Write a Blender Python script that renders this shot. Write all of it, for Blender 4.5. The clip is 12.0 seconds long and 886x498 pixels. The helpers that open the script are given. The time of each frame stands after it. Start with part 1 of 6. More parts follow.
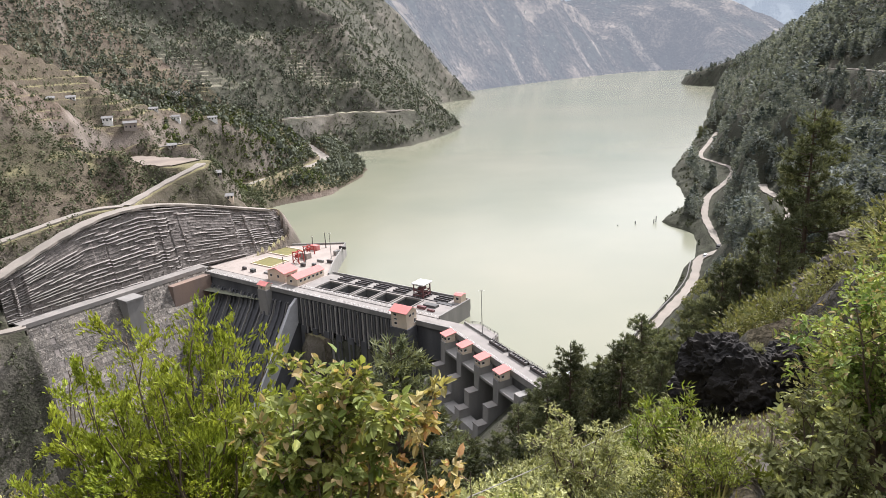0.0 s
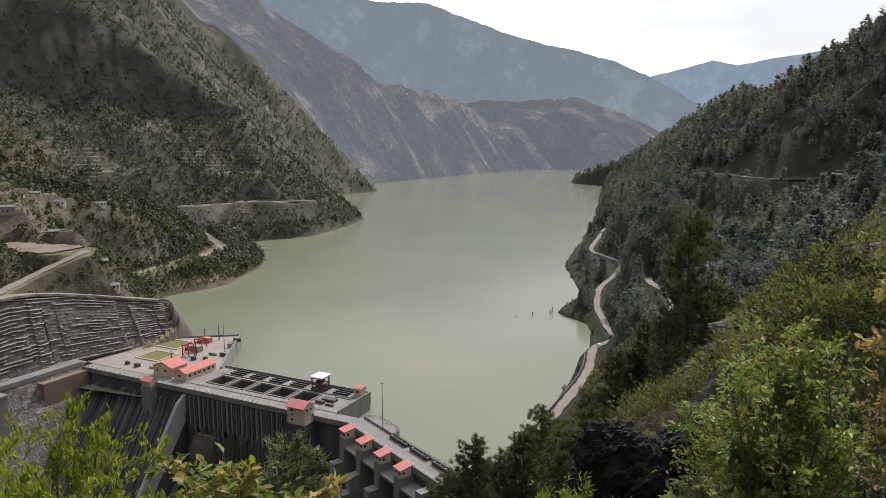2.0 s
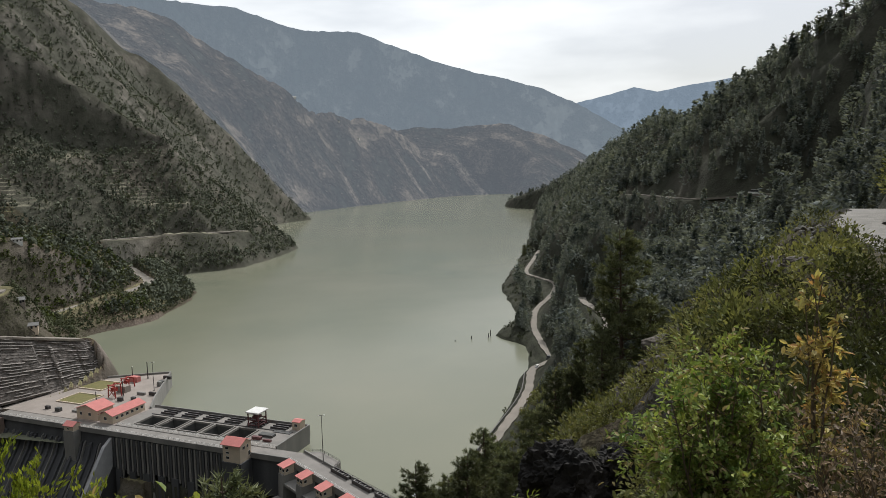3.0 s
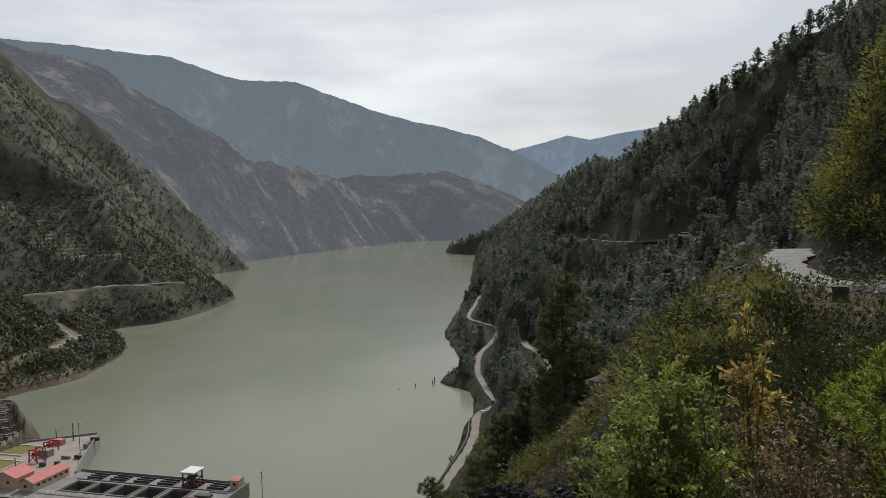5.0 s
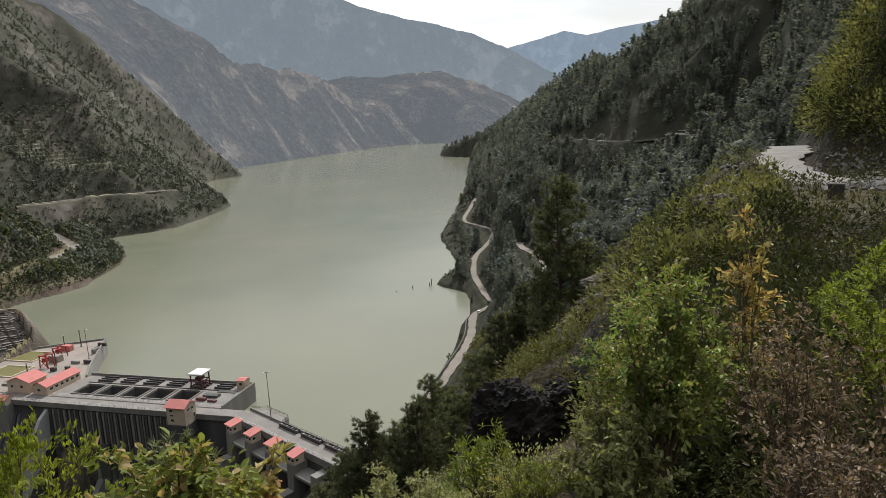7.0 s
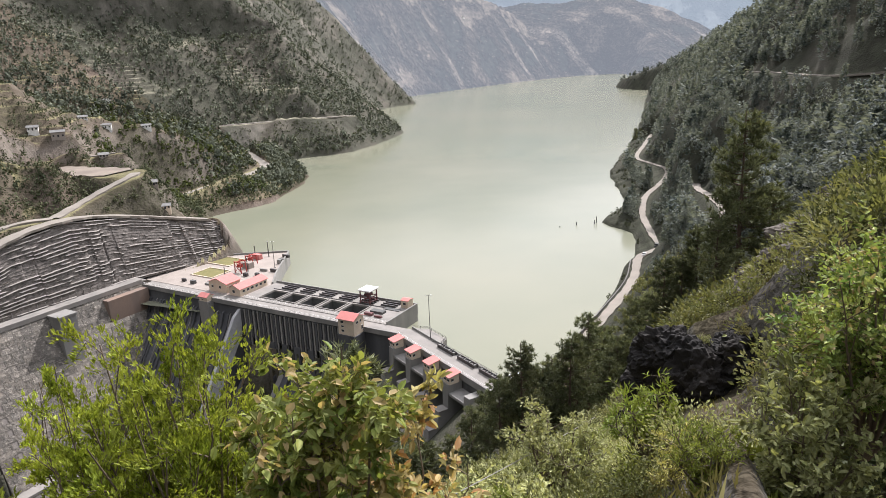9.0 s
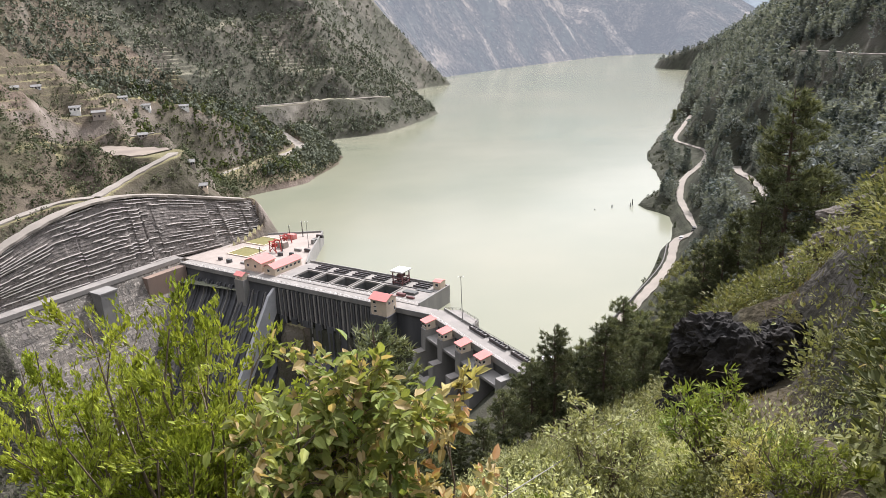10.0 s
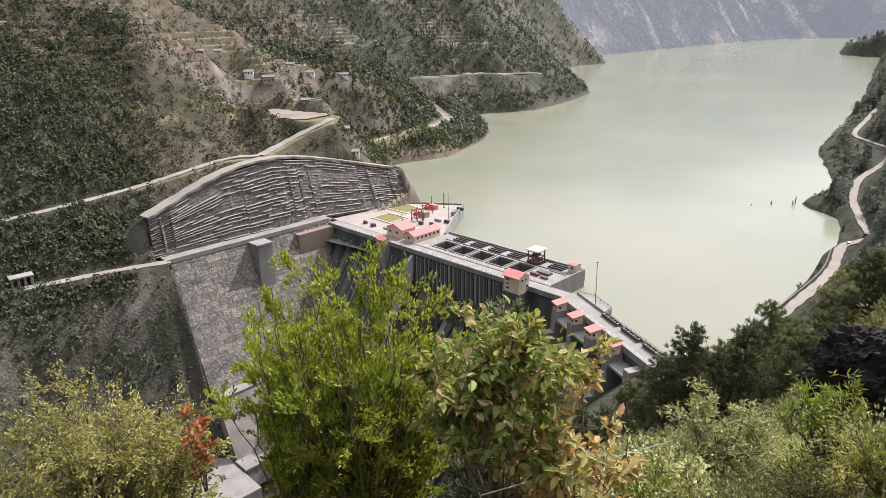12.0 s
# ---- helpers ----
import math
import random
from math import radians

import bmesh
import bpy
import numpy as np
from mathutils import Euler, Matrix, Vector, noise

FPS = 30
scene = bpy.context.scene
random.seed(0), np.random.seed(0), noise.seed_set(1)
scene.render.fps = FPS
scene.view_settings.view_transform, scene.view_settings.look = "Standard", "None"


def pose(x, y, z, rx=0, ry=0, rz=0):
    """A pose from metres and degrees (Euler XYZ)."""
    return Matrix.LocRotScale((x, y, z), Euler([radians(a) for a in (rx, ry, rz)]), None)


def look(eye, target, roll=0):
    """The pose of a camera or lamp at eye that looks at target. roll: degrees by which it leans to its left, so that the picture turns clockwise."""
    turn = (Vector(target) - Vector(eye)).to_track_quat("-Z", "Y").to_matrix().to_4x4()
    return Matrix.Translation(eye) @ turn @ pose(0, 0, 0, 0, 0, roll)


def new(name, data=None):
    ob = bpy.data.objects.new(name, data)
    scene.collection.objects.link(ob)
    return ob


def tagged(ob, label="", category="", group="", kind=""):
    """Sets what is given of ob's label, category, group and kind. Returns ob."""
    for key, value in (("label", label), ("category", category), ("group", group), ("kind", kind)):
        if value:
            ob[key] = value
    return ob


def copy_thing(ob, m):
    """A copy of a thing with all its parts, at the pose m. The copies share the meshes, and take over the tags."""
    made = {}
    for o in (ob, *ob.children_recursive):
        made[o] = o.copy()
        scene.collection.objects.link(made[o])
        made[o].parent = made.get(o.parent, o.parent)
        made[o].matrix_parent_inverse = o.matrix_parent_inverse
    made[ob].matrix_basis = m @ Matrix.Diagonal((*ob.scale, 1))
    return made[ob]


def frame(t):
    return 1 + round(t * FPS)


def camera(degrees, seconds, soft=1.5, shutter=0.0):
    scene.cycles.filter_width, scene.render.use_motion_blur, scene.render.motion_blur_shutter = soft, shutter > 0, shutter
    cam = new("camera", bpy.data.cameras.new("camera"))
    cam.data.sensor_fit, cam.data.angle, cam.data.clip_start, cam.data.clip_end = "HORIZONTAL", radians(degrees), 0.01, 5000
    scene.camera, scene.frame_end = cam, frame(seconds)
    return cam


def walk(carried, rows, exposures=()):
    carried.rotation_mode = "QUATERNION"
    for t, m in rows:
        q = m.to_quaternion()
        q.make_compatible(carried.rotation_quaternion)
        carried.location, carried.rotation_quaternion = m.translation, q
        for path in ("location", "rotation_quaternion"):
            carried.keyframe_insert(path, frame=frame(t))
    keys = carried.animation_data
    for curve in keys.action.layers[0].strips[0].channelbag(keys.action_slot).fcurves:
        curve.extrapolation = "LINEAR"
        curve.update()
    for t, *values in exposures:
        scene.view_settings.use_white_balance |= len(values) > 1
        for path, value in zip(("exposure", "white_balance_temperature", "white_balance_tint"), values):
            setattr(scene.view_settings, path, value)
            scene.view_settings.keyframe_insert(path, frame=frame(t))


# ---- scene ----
# ---- camera and walk ----
cam = camera(67.1, 12.0, soft=0.8)
EYE = Vector((0.0, 0.0, 120.0))


def stand(push, pitch, roll, yaw, dx=0.0, dy=0.0, dz=0.0):
    """The hand-held camera, turned by yaw and pitch, leaning in by push metres, a little aside of where it began."""
    m = pose(0, 0, 0, 90 + pitch, roll, yaw)
    return Matrix.Translation(EYE + Vector((dx, dy, dz)) + m.to_3x3() @ Vector((0, 0, -push))) @ m


walk(cam, [
    (0.0, stand(0.00, -16.30, 2.40, -0.60, 0.00, 0.00, 0.00)),
    (0.5, stand(0.00, -14.33, 1.73, -2.46, 0.01, 0.00, 0.00)),
    (1.0, stand(0.00, -12.90, 1.75, -2.73, 0.02, -0.01, 0.01)),
    (1.5, stand(0.00, -12.03, 1.71, -3.94, 0.03, -0.03, 0.01)),
    (2.0, stand(0.00, -8.72, 0.37, -8.78, 0.03, -0.03, 0.01)),
    (2.5, stand(0.00, -7.59, 1.02, -13.54, 0.02, -0.03, 0.00)),
    (4.5, stand(0.00, -3.00, 2.12, -15.44, -0.43, -0.44, -0.02)),
    (5.0, stand(0.00, -2.73, 2.05, -19.49, -0.46, -0.50, 0.00)),
    (5.5, stand(0.00, -3.00, 2.49, -24.10, -0.47, -0.52, 0.02)),
    (6.0, stand(0.00, -5.59, 2.75, -25.72, -0.48, -0.50, 0.04)),
    (6.5, stand(0.00, -8.59, 3.40, -23.14, -0.50, -0.49, 0.05)),
    (7.0, stand(0.00, -11.04, 3.01, -20.02, -0.53, -0.47, 0.05)),
    (7.5, stand(0.00, -11.87, 3.13, -16.45, -0.53, -0.42, 0.04)),
    (9.5, stand(0.85, -17.16, 2.55, -3.50, -0.50, -0.36, -0.01)),
    (10.0, stand(1.50, -17.52, 2.80, -2.72, -0.49, -0.38, -0.03)),
    (10.5, stand(1.80, -17.75, 2.77, -2.35, -0.50, -0.37, -0.03)),
    (11.0, stand(1.90, -17.44, 2.07, -0.40, -0.51, -0.37, -0.03)),
    (11.5, stand(0.80, -18.47, 1.32, 5.57, -0.56, -0.33, 0.01)),
    (12.0, stand(0.00, -19.03, 1.41, 10.01, -0.61, -0.32, 0.03)),
], exposures=[(0.0, 0.56, 6100, 16), (1.0, 0.43, 6100, 16), (1.5, 0.2, 6100, 15), (2.0, -0.45, 6150, 12), (2.5, -0.62, 6150, 10), (4.5, -1.0, 6100, 8), (6.0, -1.0, 6100, 8), (6.5, -0.68, 6400, 10), (7.0, -0.48, 6250, 10), (7.5, -0.52, 6200, 10), (9.4, 0.56, 6100, 16), (11.0, 0.6, 6100, 16), (12.0, 0.45, 6100, 16)])

# ---- world and sun ----
SUN_AZ, SUN_EL = 40.0, 48.0        # degrees to the right of +y, and above the horizon
world = bpy.data.worlds.new("world")
scene.world = world
world.use_nodes = True
wn, wl = world.node_tree.nodes, world.node_tree.links
sky = wn.new("ShaderNodeTexSky")
sky.sky_type, sky.sun_disc = "NISHITA", False
sky.sun_elevation, sky.sun_rotation = radians(SUN_EL), radians(SUN_AZ)
sky.air_density, sky.dust_density, sky.ozone_density = 1.0, 3.2, 1.5
# thin high cloud, spread over the whole sky
wt = wn.new("ShaderNodeTexCoord")
wm = wn.new("ShaderNodeMapping")
wm.inputs["Scale"].default_value = (1.0, 1.0, 4.5)
wc = wn.new("ShaderNodeTexNoise")
wc.inputs["Scale"].default_value, wc.inputs["Detail"].default_value = 2.2, 6.0
wr = wn.new("ShaderNodeMapRange")
wr.inputs["From Min"].default_value, wr.inputs["From Max"].default_value = 0.35, 0.68
wr.inputs["To Min"].default_value, wr.inputs["To Max"].default_value = 0.3, 0.95
wx = wn.new("ShaderNodeMixRGB")
wx.inputs["Color2"].default_value = (17.8, 17.5, 16.8, 1)
wl.new(wt.outputs["Generated"], wm.inputs["Vector"])
wl.new(wm.outputs["Vector"], wc.inputs["Vector"])
wl.new(wc.outputs["Fac"], wr.inputs["Value"])
wl.new(wr.outputs["Result"], wx.inputs["Fac"])
wl.new(sky.outputs["Color"], wx.inputs["Color1"])
# thin cloud and dust scatter forwards: the sky is brightest round the sun and falls off away from it
wd = wn.new("ShaderNodeVectorMath")
wd.operation = "DOT_PRODUCT"
wd.inputs[1].default_value = (math.sin(radians(SUN_AZ)) * math.cos(radians(SUN_EL)), math.cos(radians(SUN_AZ)) * math.cos(radians(SUN_EL)), math.sin(radians(SUN_EL)))
wf = wn.new("ShaderNodeMapRange")
wf.interpolation_type = "SMOOTHSTEP"
wf.inputs["From Min"].default_value, wf.inputs["From Max"].default_value = -0.35, 0.62
wf.inputs["To Min"].default_value, wf.inputs["To Max"].default_value = 0.12, 1.0
wg = wn.new("ShaderNodeMixRGB")
wg.blend_type, wg.inputs["Fac"].default_value = "MULTIPLY", 1.0
wl.new(wt.outputs["Generated"], wd.inputs[0])
wl.new(wd.outputs["Value"], wf.inputs["Value"])
wl.new(wx.outputs["Color"], wg.inputs["Color1"])
wl.new(wf.outputs["Result"], wg.inputs["Color2"])
wl.new(wg.outputs["Color"], wn["Background"].inputs["Color"])
wn["Background"].inputs["Strength"].default_value = 0.112

sun = new("sun", bpy.data.lights.new("sun", "SUN"))
sun.data.energy, sun.data.angle, sun.data.color = 5.0, radians(0.6), (1.0, 0.95, 0.88)
_a, _e = radians(SUN_AZ), radians(SUN_EL)
sun.matrix_world = look((300, 300, 600), Vector((300, 300, 600)) - 100 * Vector((math.sin(_a) * math.cos(_e), math.cos(_a) * math.cos(_e), math.sin(_e))))

# ---- numeric noise ----
_rs = np.random.RandomState(7)
_lat = _rs.rand(256, 256)


def vnoise(x, y):
    """Smooth noise in 0..1 on arrays."""
    xi, yi = np.floor(x).astype(int), np.floor(y).astype(int)
    fx, fy = x - xi, y - yi
    fx, fy = fx * fx * (3 - 2 * fx), fy * fy * (3 - 2 * fy)
    a, b = _lat[xi & 255, yi & 255], _lat[(xi + 1) & 255, yi & 255]
    c, d = _lat[xi & 255, (yi + 1) & 255], _lat[(xi + 1) & 255, (yi + 1) & 255]
    return (a * (1 - fx) + b * fx) * (1 - fy) + (c * (1 - fx) + d * fx) * fy


def fbm(x, y, size, octaves=4):
    """Layered noise in about -1..1, with a largest feature of that size in metres."""
    total, amp, norm = 0.0, 1.0, 0.0
    for k in range(octaves):
        f = 2.0 ** k / size
        total = total + amp * (2 * vnoise(x * f + 17.3 * k + 40, y * f + 9.1 * k + 71) - 1)
        norm += amp
        amp *= 0.5
    return total / norm


def sstep(v, a, b):
    t = np.clip((v - a) / (b - a), 0, 1)
    return t * t * (3 - 2 * t)


# ---- materials ----
def node_mat(name):
    m = bpy.data.materials.new(name)
    m.use_nodes = True
    return m, m.node_tree.nodes, m.node_tree.links, m.node_tree.nodes["Principled BSDF"]


def noise_fac(n, l, scale, detail=5.0, lo=0.35, hi=0.65, stretch=None, rough=0.55):
    tc = n.new("ShaderNodeNewGeometry")
    tx = n.new("ShaderNodeTexNoise")
    tx.inputs["Scale"].default_value, tx.inputs["Detail"].default_value = scale, detail
    tx.inputs["Roughness"].default_value = rough
    if stretch:
        mp = n.new("ShaderNodeMapping")
        mp.inputs["Scale"].default_value = stretch
        l.new(tc.outputs["Position"], mp.inputs["Vector"])
        l.new(mp.outputs["Vector"], tx.inputs["Vector"])
    else:
        l.new(tc.outputs["Position"], tx.inputs["Vector"])
    mr = n.new("ShaderNodeMapRange")
    mr.inputs["From Min"].default_value, mr.inputs["From Max"].default_value = lo, hi
    l.new(tx.outputs["Fac"], mr.inputs["Value"])
    return mr.outputs["Result"]


def mix(n, l, fac, a, b, blend="MIX"):
    mx = n.new("ShaderNodeMixRGB")
    mx.blend_type = blend
    for key, v in (("Fac", fac), ("Color1", a), ("Color2", b)):
        if isinstance(v, (int, float)):
            mx.inputs[key].default_value = v
        elif isinstance(v, tuple):
            mx.inputs[key].default_value = (*v, 1)
        else:
            l.new(v, mx.inputs[key])
    return mx.outputs["Color"]


def bump(n, l, p, height, strength, dist):
    b = n.new("ShaderNodeBump")
    b.inputs["Strength"].default_value, b.inputs["Distance"].default_value = strength, dist
    l.new(height, b.inputs["Height"])
    l.new(b.outputs["Normal"], p.inputs["Normal"])


def solid(name, a, b, scale, rough=0.85, fine=None, metal=0.0, bump_d=0.03, stretch=None, random_amount=0.0):
    """A surface of two tones with coarse and fine variation and a little relief."""
    m, n, l, p = node_mat(name)
    f1 = noise_fac(n, l, scale, stretch=stretch)
    f2 = noise_fac(n, l, fine or scale * 9, 4.0, 0.3, 0.7)
    c = mix(n, l, f1, a, b)
    dark = tuple(0.7 * v for v in a)
    c = mix(n, l, mix(n, l, 0.5, f2, (0, 0, 0)), c, dark)
    if random_amount:
        oi = n.new("ShaderNodeObjectInfo")
        mr = n.new("ShaderNodeMapRange")
        mr.inputs["To Min"].default_value, mr.inputs["To Max"].default_value = 1 - random_amount, 1 + random_amount
        l.new(oi.outputs["Random"], mr.inputs["Value"])
        c = mix(n, l, 1.0, c, mr.outputs["Result"], "MULTIPLY")
    l.new(c, p.inputs["Base Color"])
    p.inputs["Roughness"].default_value, p.inputs["Metallic"].default_value = rough, metal
    bump(n, l, p, f2, 0.5, bump_d)
    return m


def foliage(name, a, b, translucent=0.35, scale=0.8, dry=None, rough=0.55, spec=0.25, vary=(0.55, 1.4)):
    """Leaves: two greens varied leaf by leaf and clump by clump, and light that passes through them."""
    m, n, l, p = node_mat(name)
    g = n.new("ShaderNodeNewGeometry")
    f1 = noise_fac(n, l, scale)
    c = mix(n, l, f1, a, b)
    mr = n.new("ShaderNodeMapRange")
    mr.inputs["To Min"].default_value, mr.inputs["To Max"].default_value = vary
    l.new(g.outputs["Random Per Island"], mr.inputs["Value"])
    c = mix(n, l, 1.0, c, mr.outputs["Result"], "MULTIPLY")
    oi = n.new("ShaderNodeObjectInfo")
    mo = n.new("ShaderNodeMapRange")
    mo.inputs["To Min"].default_value, mo.inputs["To Max"].default_value = 0.62, 1.3
    l.new(oi.outputs["Random"], mo.inputs["Value"])
    c = mix(n, l, 1.0, c, mo.outputs["Result"], "MULTIPLY")
    if dry:
        gt = n.new("ShaderNodeMath")
        gt.operation = "GREATER_THAN"
        gt.inputs[1].default_value = 0.86
        l.new(g.outputs["Random Per Island"], gt.inputs[0])
        c = mix(n, l, gt.outputs[0], c, dry)
    l.new(c, p.inputs["Base Color"])
    p.inputs["Roughness"].default_value = rough
    p.inputs["Specular IOR Level"].default_value = spec
    if translucent:
        tr = n.new("ShaderNodeBsdfTranslucent")
        l.new(mix(n, l, 1.0, c, (1.15, 1.1, 0.6), "MULTIPLY"), tr.inputs["Color"])
        ms = n.new("ShaderNodeMixShader")
        ms.inputs["Fac"].default_value = translucent
        l.new(p.outputs["BSDF"], ms.inputs[1])
        l.new(tr.outputs["BSDF"], ms.inputs[2])
        l.new(ms.outputs["Shader"], n["Material Output"].inputs["Surface"])
    return m


def ground_mat(name, soil, rock, scrub, scrub_amount=0.5, tread=None):
    """Hillside: soil and rock with patches of scrub; steep faces show more rock, and terraced treads dry grass."""
    m, n, l, p = node_mat(name)
    big = noise_fac(n, l, 0.012, 6.0, 0.5 - 0.3 * scrub_amount, 0.72 - 0.3 * scrub_amount)
    mid = noise_fac(n, l, 0.11, 6.0, 0.38, 0.62)
    fine = noise_fac(n, l, 0.9, 5.0, 0.3, 0.7)
    streak = noise_fac(n, l, 0.06, 5.0, 0.35, 0.65, stretch=(1.0, 1.0, 0.18))
    g = n.new("ShaderNodeNewGeometry")
    sx = n.new("ShaderNodeSeparateXYZ")
    l.new(g.outputs["Normal"], sx.inputs["Vector"])
    st = n.new("ShaderNodeMapRange")
    st.inputs["From Min"].default_value, st.inputs["From Max"].default_value = 0.8, 0.5
    l.new(sx.outputs["Z"], st.inputs["Value"])
    base = mix(n, l, mid, soil, tuple(0.72 * v for v in soil))
    rocky = mix(n, l, streak, rock, tuple(0.42 * v for v in rock))
    c = mix(n, l, st.outputs["Result"], base, rocky)
    green = mix(n, l, mid, scrub, tuple(0.6 * v for v in scrub))
    c = mix(n, l, mix(n, l, 1.0, big, mix(n, l, fine, (0.45, 0.45, 0.45), (1, 1, 1)), "MULTIPLY"), c, green)
    if tread:
        fl = n.new("ShaderNodeMapRange")
        fl.inputs["From Min"].default_value, fl.inputs["From Max"].default_value = 0.86, 0.96
        l.new(sx.outputs["Z"], fl.inputs["Value"])
        field = noise_fac(n, l, 0.05, 5.0, 0.4, 0.6)
        c = mix(n, l, mix(n, l, 1.0, fl.outputs["Result"], mix(n, l, field, (0.25, 0.25, 0.25), (0.95, 0.95, 0.95)), "MULTIPLY"), c, tread)
    c = mix(n, l, 0.35, c, mix(n, l, fine, (0.5, 0.5, 0.5), (1.3, 1.3, 1.3)), "MULTIPLY")
    l.new(c, p.inputs["Base Color"])
    p.inputs["Roughness"].default_value = 0.95
    p.inputs["Specular IOR Level"].default_value = 0.1
    bump(n, l, p, mix(n, l, 0.5, mid, fine), 0.8, 0.8)
    return m


def backdrop_mat(name, a, b, haze_glow, strength, scree=None):
    """Distant mountains: streaked slopes and gullies, with pale scree chutes low down. Emission paints the haze."""
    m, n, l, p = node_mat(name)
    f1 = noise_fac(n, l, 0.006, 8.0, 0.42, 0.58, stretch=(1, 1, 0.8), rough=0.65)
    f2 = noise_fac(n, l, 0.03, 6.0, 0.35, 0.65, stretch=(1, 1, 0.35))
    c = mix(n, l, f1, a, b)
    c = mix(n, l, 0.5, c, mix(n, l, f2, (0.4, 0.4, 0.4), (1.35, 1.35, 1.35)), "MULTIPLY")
    if scree:
        g = n.new("ShaderNodeNewGeometry")
        turn = n.new("ShaderNodeMapping")
        turn.inputs["Rotation"].default_value = (0, 0, radians(-51.9))
        squeeze = n.new("ShaderNodeMapping")
        squeeze.inputs["Scale"].default_value = (1.0, 0.12, 0.10)
        tx = n.new("ShaderNodeTexNoise")
        tx.inputs["Scale"].default_value, tx.inputs["Detail"].default_value = 0.011, 5.0
        mr = n.new("ShaderNodeMapRange")
        mr.inputs["From Min"].default_value, mr.inputs["From Max"].default_value = 0.60, 0.70
        l.new(g.outputs["Position"], turn.inputs["Vector"])
        l.new(turn.outputs["Vector"], squeeze.inputs["Vector"])
        l.new(squeeze.outputs["Vector"], tx.inputs["Vector"])
        l.new(tx.outputs["Fac"], mr.inputs["Value"])
        sz = n.new("ShaderNodeSeparateXYZ")
        l.new(g.outputs["Position"], sz.inputs["Vector"])
        low = n.new("ShaderNodeMapRange")
        low.inputs["From Min"].default_value, low.inputs["From Max"].default_value = 300.0, 90.0
        l.new(sz.outputs["Z"], low.inputs["Value"])
        chute = mix(n, l, 1.0, mr.outputs["Result"], low.outputs["Result"], "MULTIPLY")
        c = mix(n, l, chute, c, scree)
        tufts = noise_fac(n, l, 0.07, 3.0, 0.46, 0.54)
        c = mix(n, l, 0.55, c, mix(n, l, tufts, (0.3, 0.32, 0.3), (1.3, 1.3, 1.3)), "MULTIPLY")
        speck = noise_fac(n, l, 0.045, 3.0, 0.63, 0.70, stretch=(1, 1, 2.5))
        c = mix(n, l, mix(n, l, 0.5, speck, (0, 0, 0)), c, scree)
    l.new(c, p.inputs["Base Color"])
    p.inputs["Roughness"].default_value = 1.0
    p.inputs["Specular IOR Level"].default_value = 0.0
    # blue-grey emission stands in for haze; the slopes themselves give no light
    p.inputs["Emission Color"].default_value = (*haze_glow, 1)
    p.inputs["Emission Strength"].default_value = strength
    bump(n, l, p, f1, 1.0, 60.0)
    return m


M_GROUND = ground_mat("hillside", (0.15, 0.117, 0.091), (0.265, 0.227, 0.196), (0.055, 0.056, 0.03), 0.52, tread=(0.235, 0.215, 0.115))
M_SLOPE = ground_mat("dry_mountainside", (0.14, 0.125, 0.10), (0.25, 0.228, 0.195), (0.06, 0.066, 0.046), 0.66, tread=(0.32, 0.30, 0.22))
M_NEARGROUND = ground_mat("litter_and_soil", (0.085, 0.068, 0.048), (0.12, 0.11, 0.10), (0.045, 0.052, 0.024), 0.5)
M_WOODGROUND = ground_mat("wooded_soil", (0.09, 0.083, 0.062), (0.15, 0.14, 0.118), (0.05, 0.056, 0.038), 0.7)
M_CRAG = ground_mat("broken_crag", (0.10, 0.086, 0.07), (0.27, 0.243, 0.21), (0.034, 0.04, 0.022), 0.72)
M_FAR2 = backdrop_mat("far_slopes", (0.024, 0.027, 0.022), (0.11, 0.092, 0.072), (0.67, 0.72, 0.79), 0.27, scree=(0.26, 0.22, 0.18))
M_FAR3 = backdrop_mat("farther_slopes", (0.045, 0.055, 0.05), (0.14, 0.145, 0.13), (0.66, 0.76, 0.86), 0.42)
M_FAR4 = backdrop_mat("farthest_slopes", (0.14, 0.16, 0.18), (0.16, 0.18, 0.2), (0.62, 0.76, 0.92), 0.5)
M_CONC = solid("old_concrete", (0.28, 0.27, 0.25), (0.18, 0.175, 0.165), 0.12, 0.9, 1.6, stretch=(1, 1, 0.25))
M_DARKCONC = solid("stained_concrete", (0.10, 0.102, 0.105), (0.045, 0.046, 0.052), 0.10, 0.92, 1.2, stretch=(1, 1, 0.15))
M_DECK = solid("deck_concrete", (0.27, 0.25, 0.228), (0.19, 0.178, 0.163), 0.15, 0.9, 2.0)
M_SHOT = solid("shotcrete", (0.28, 0.25, 0.225), (0.14, 0.128, 0.116), 0.08, 0.95, 0.7, bump_d=0.2)
M_ROAD = solid("pale_dust_road", (0.275, 0.245, 0.208), (0.20, 0.18, 0.152), 0.1, 0.95, 1.2)
M_YARD = solid("trodden_earth", (0.235, 0.195, 0.155), (0.15, 0.122, 0.098), 0.06, 0.95, 0.35, bump_d=0.08)
M_GRAVEL = solid("grey_gravel", (0.29, 0.275, 0.25), (0.19, 0.18, 0.162), 0.6, 0.95, 5.0, bump_d=0.08)
M_PINK = solid("pink_sheet_roof", (0.60, 0.22, 0.20), (0.50, 0.19, 0.17), 0.4, 0.9, 3.0)
M_CREAM = solid("cream_plaster", (0.66, 0.55, 0.42), (0.56, 0.47, 0.37), 0.4, 0.85, 4.0)
M_STEEL = solid("dark_steel", (0.05, 0.05, 0.055), (0.08, 0.06, 0.05), 1.0, 0.6, 6.0)

# ---- dam coordinates: s along the crest, n upstream ----
DO, E1, N1 = (-21.0, 278.8), (0.817, -0.577), (0.577, 0.817)


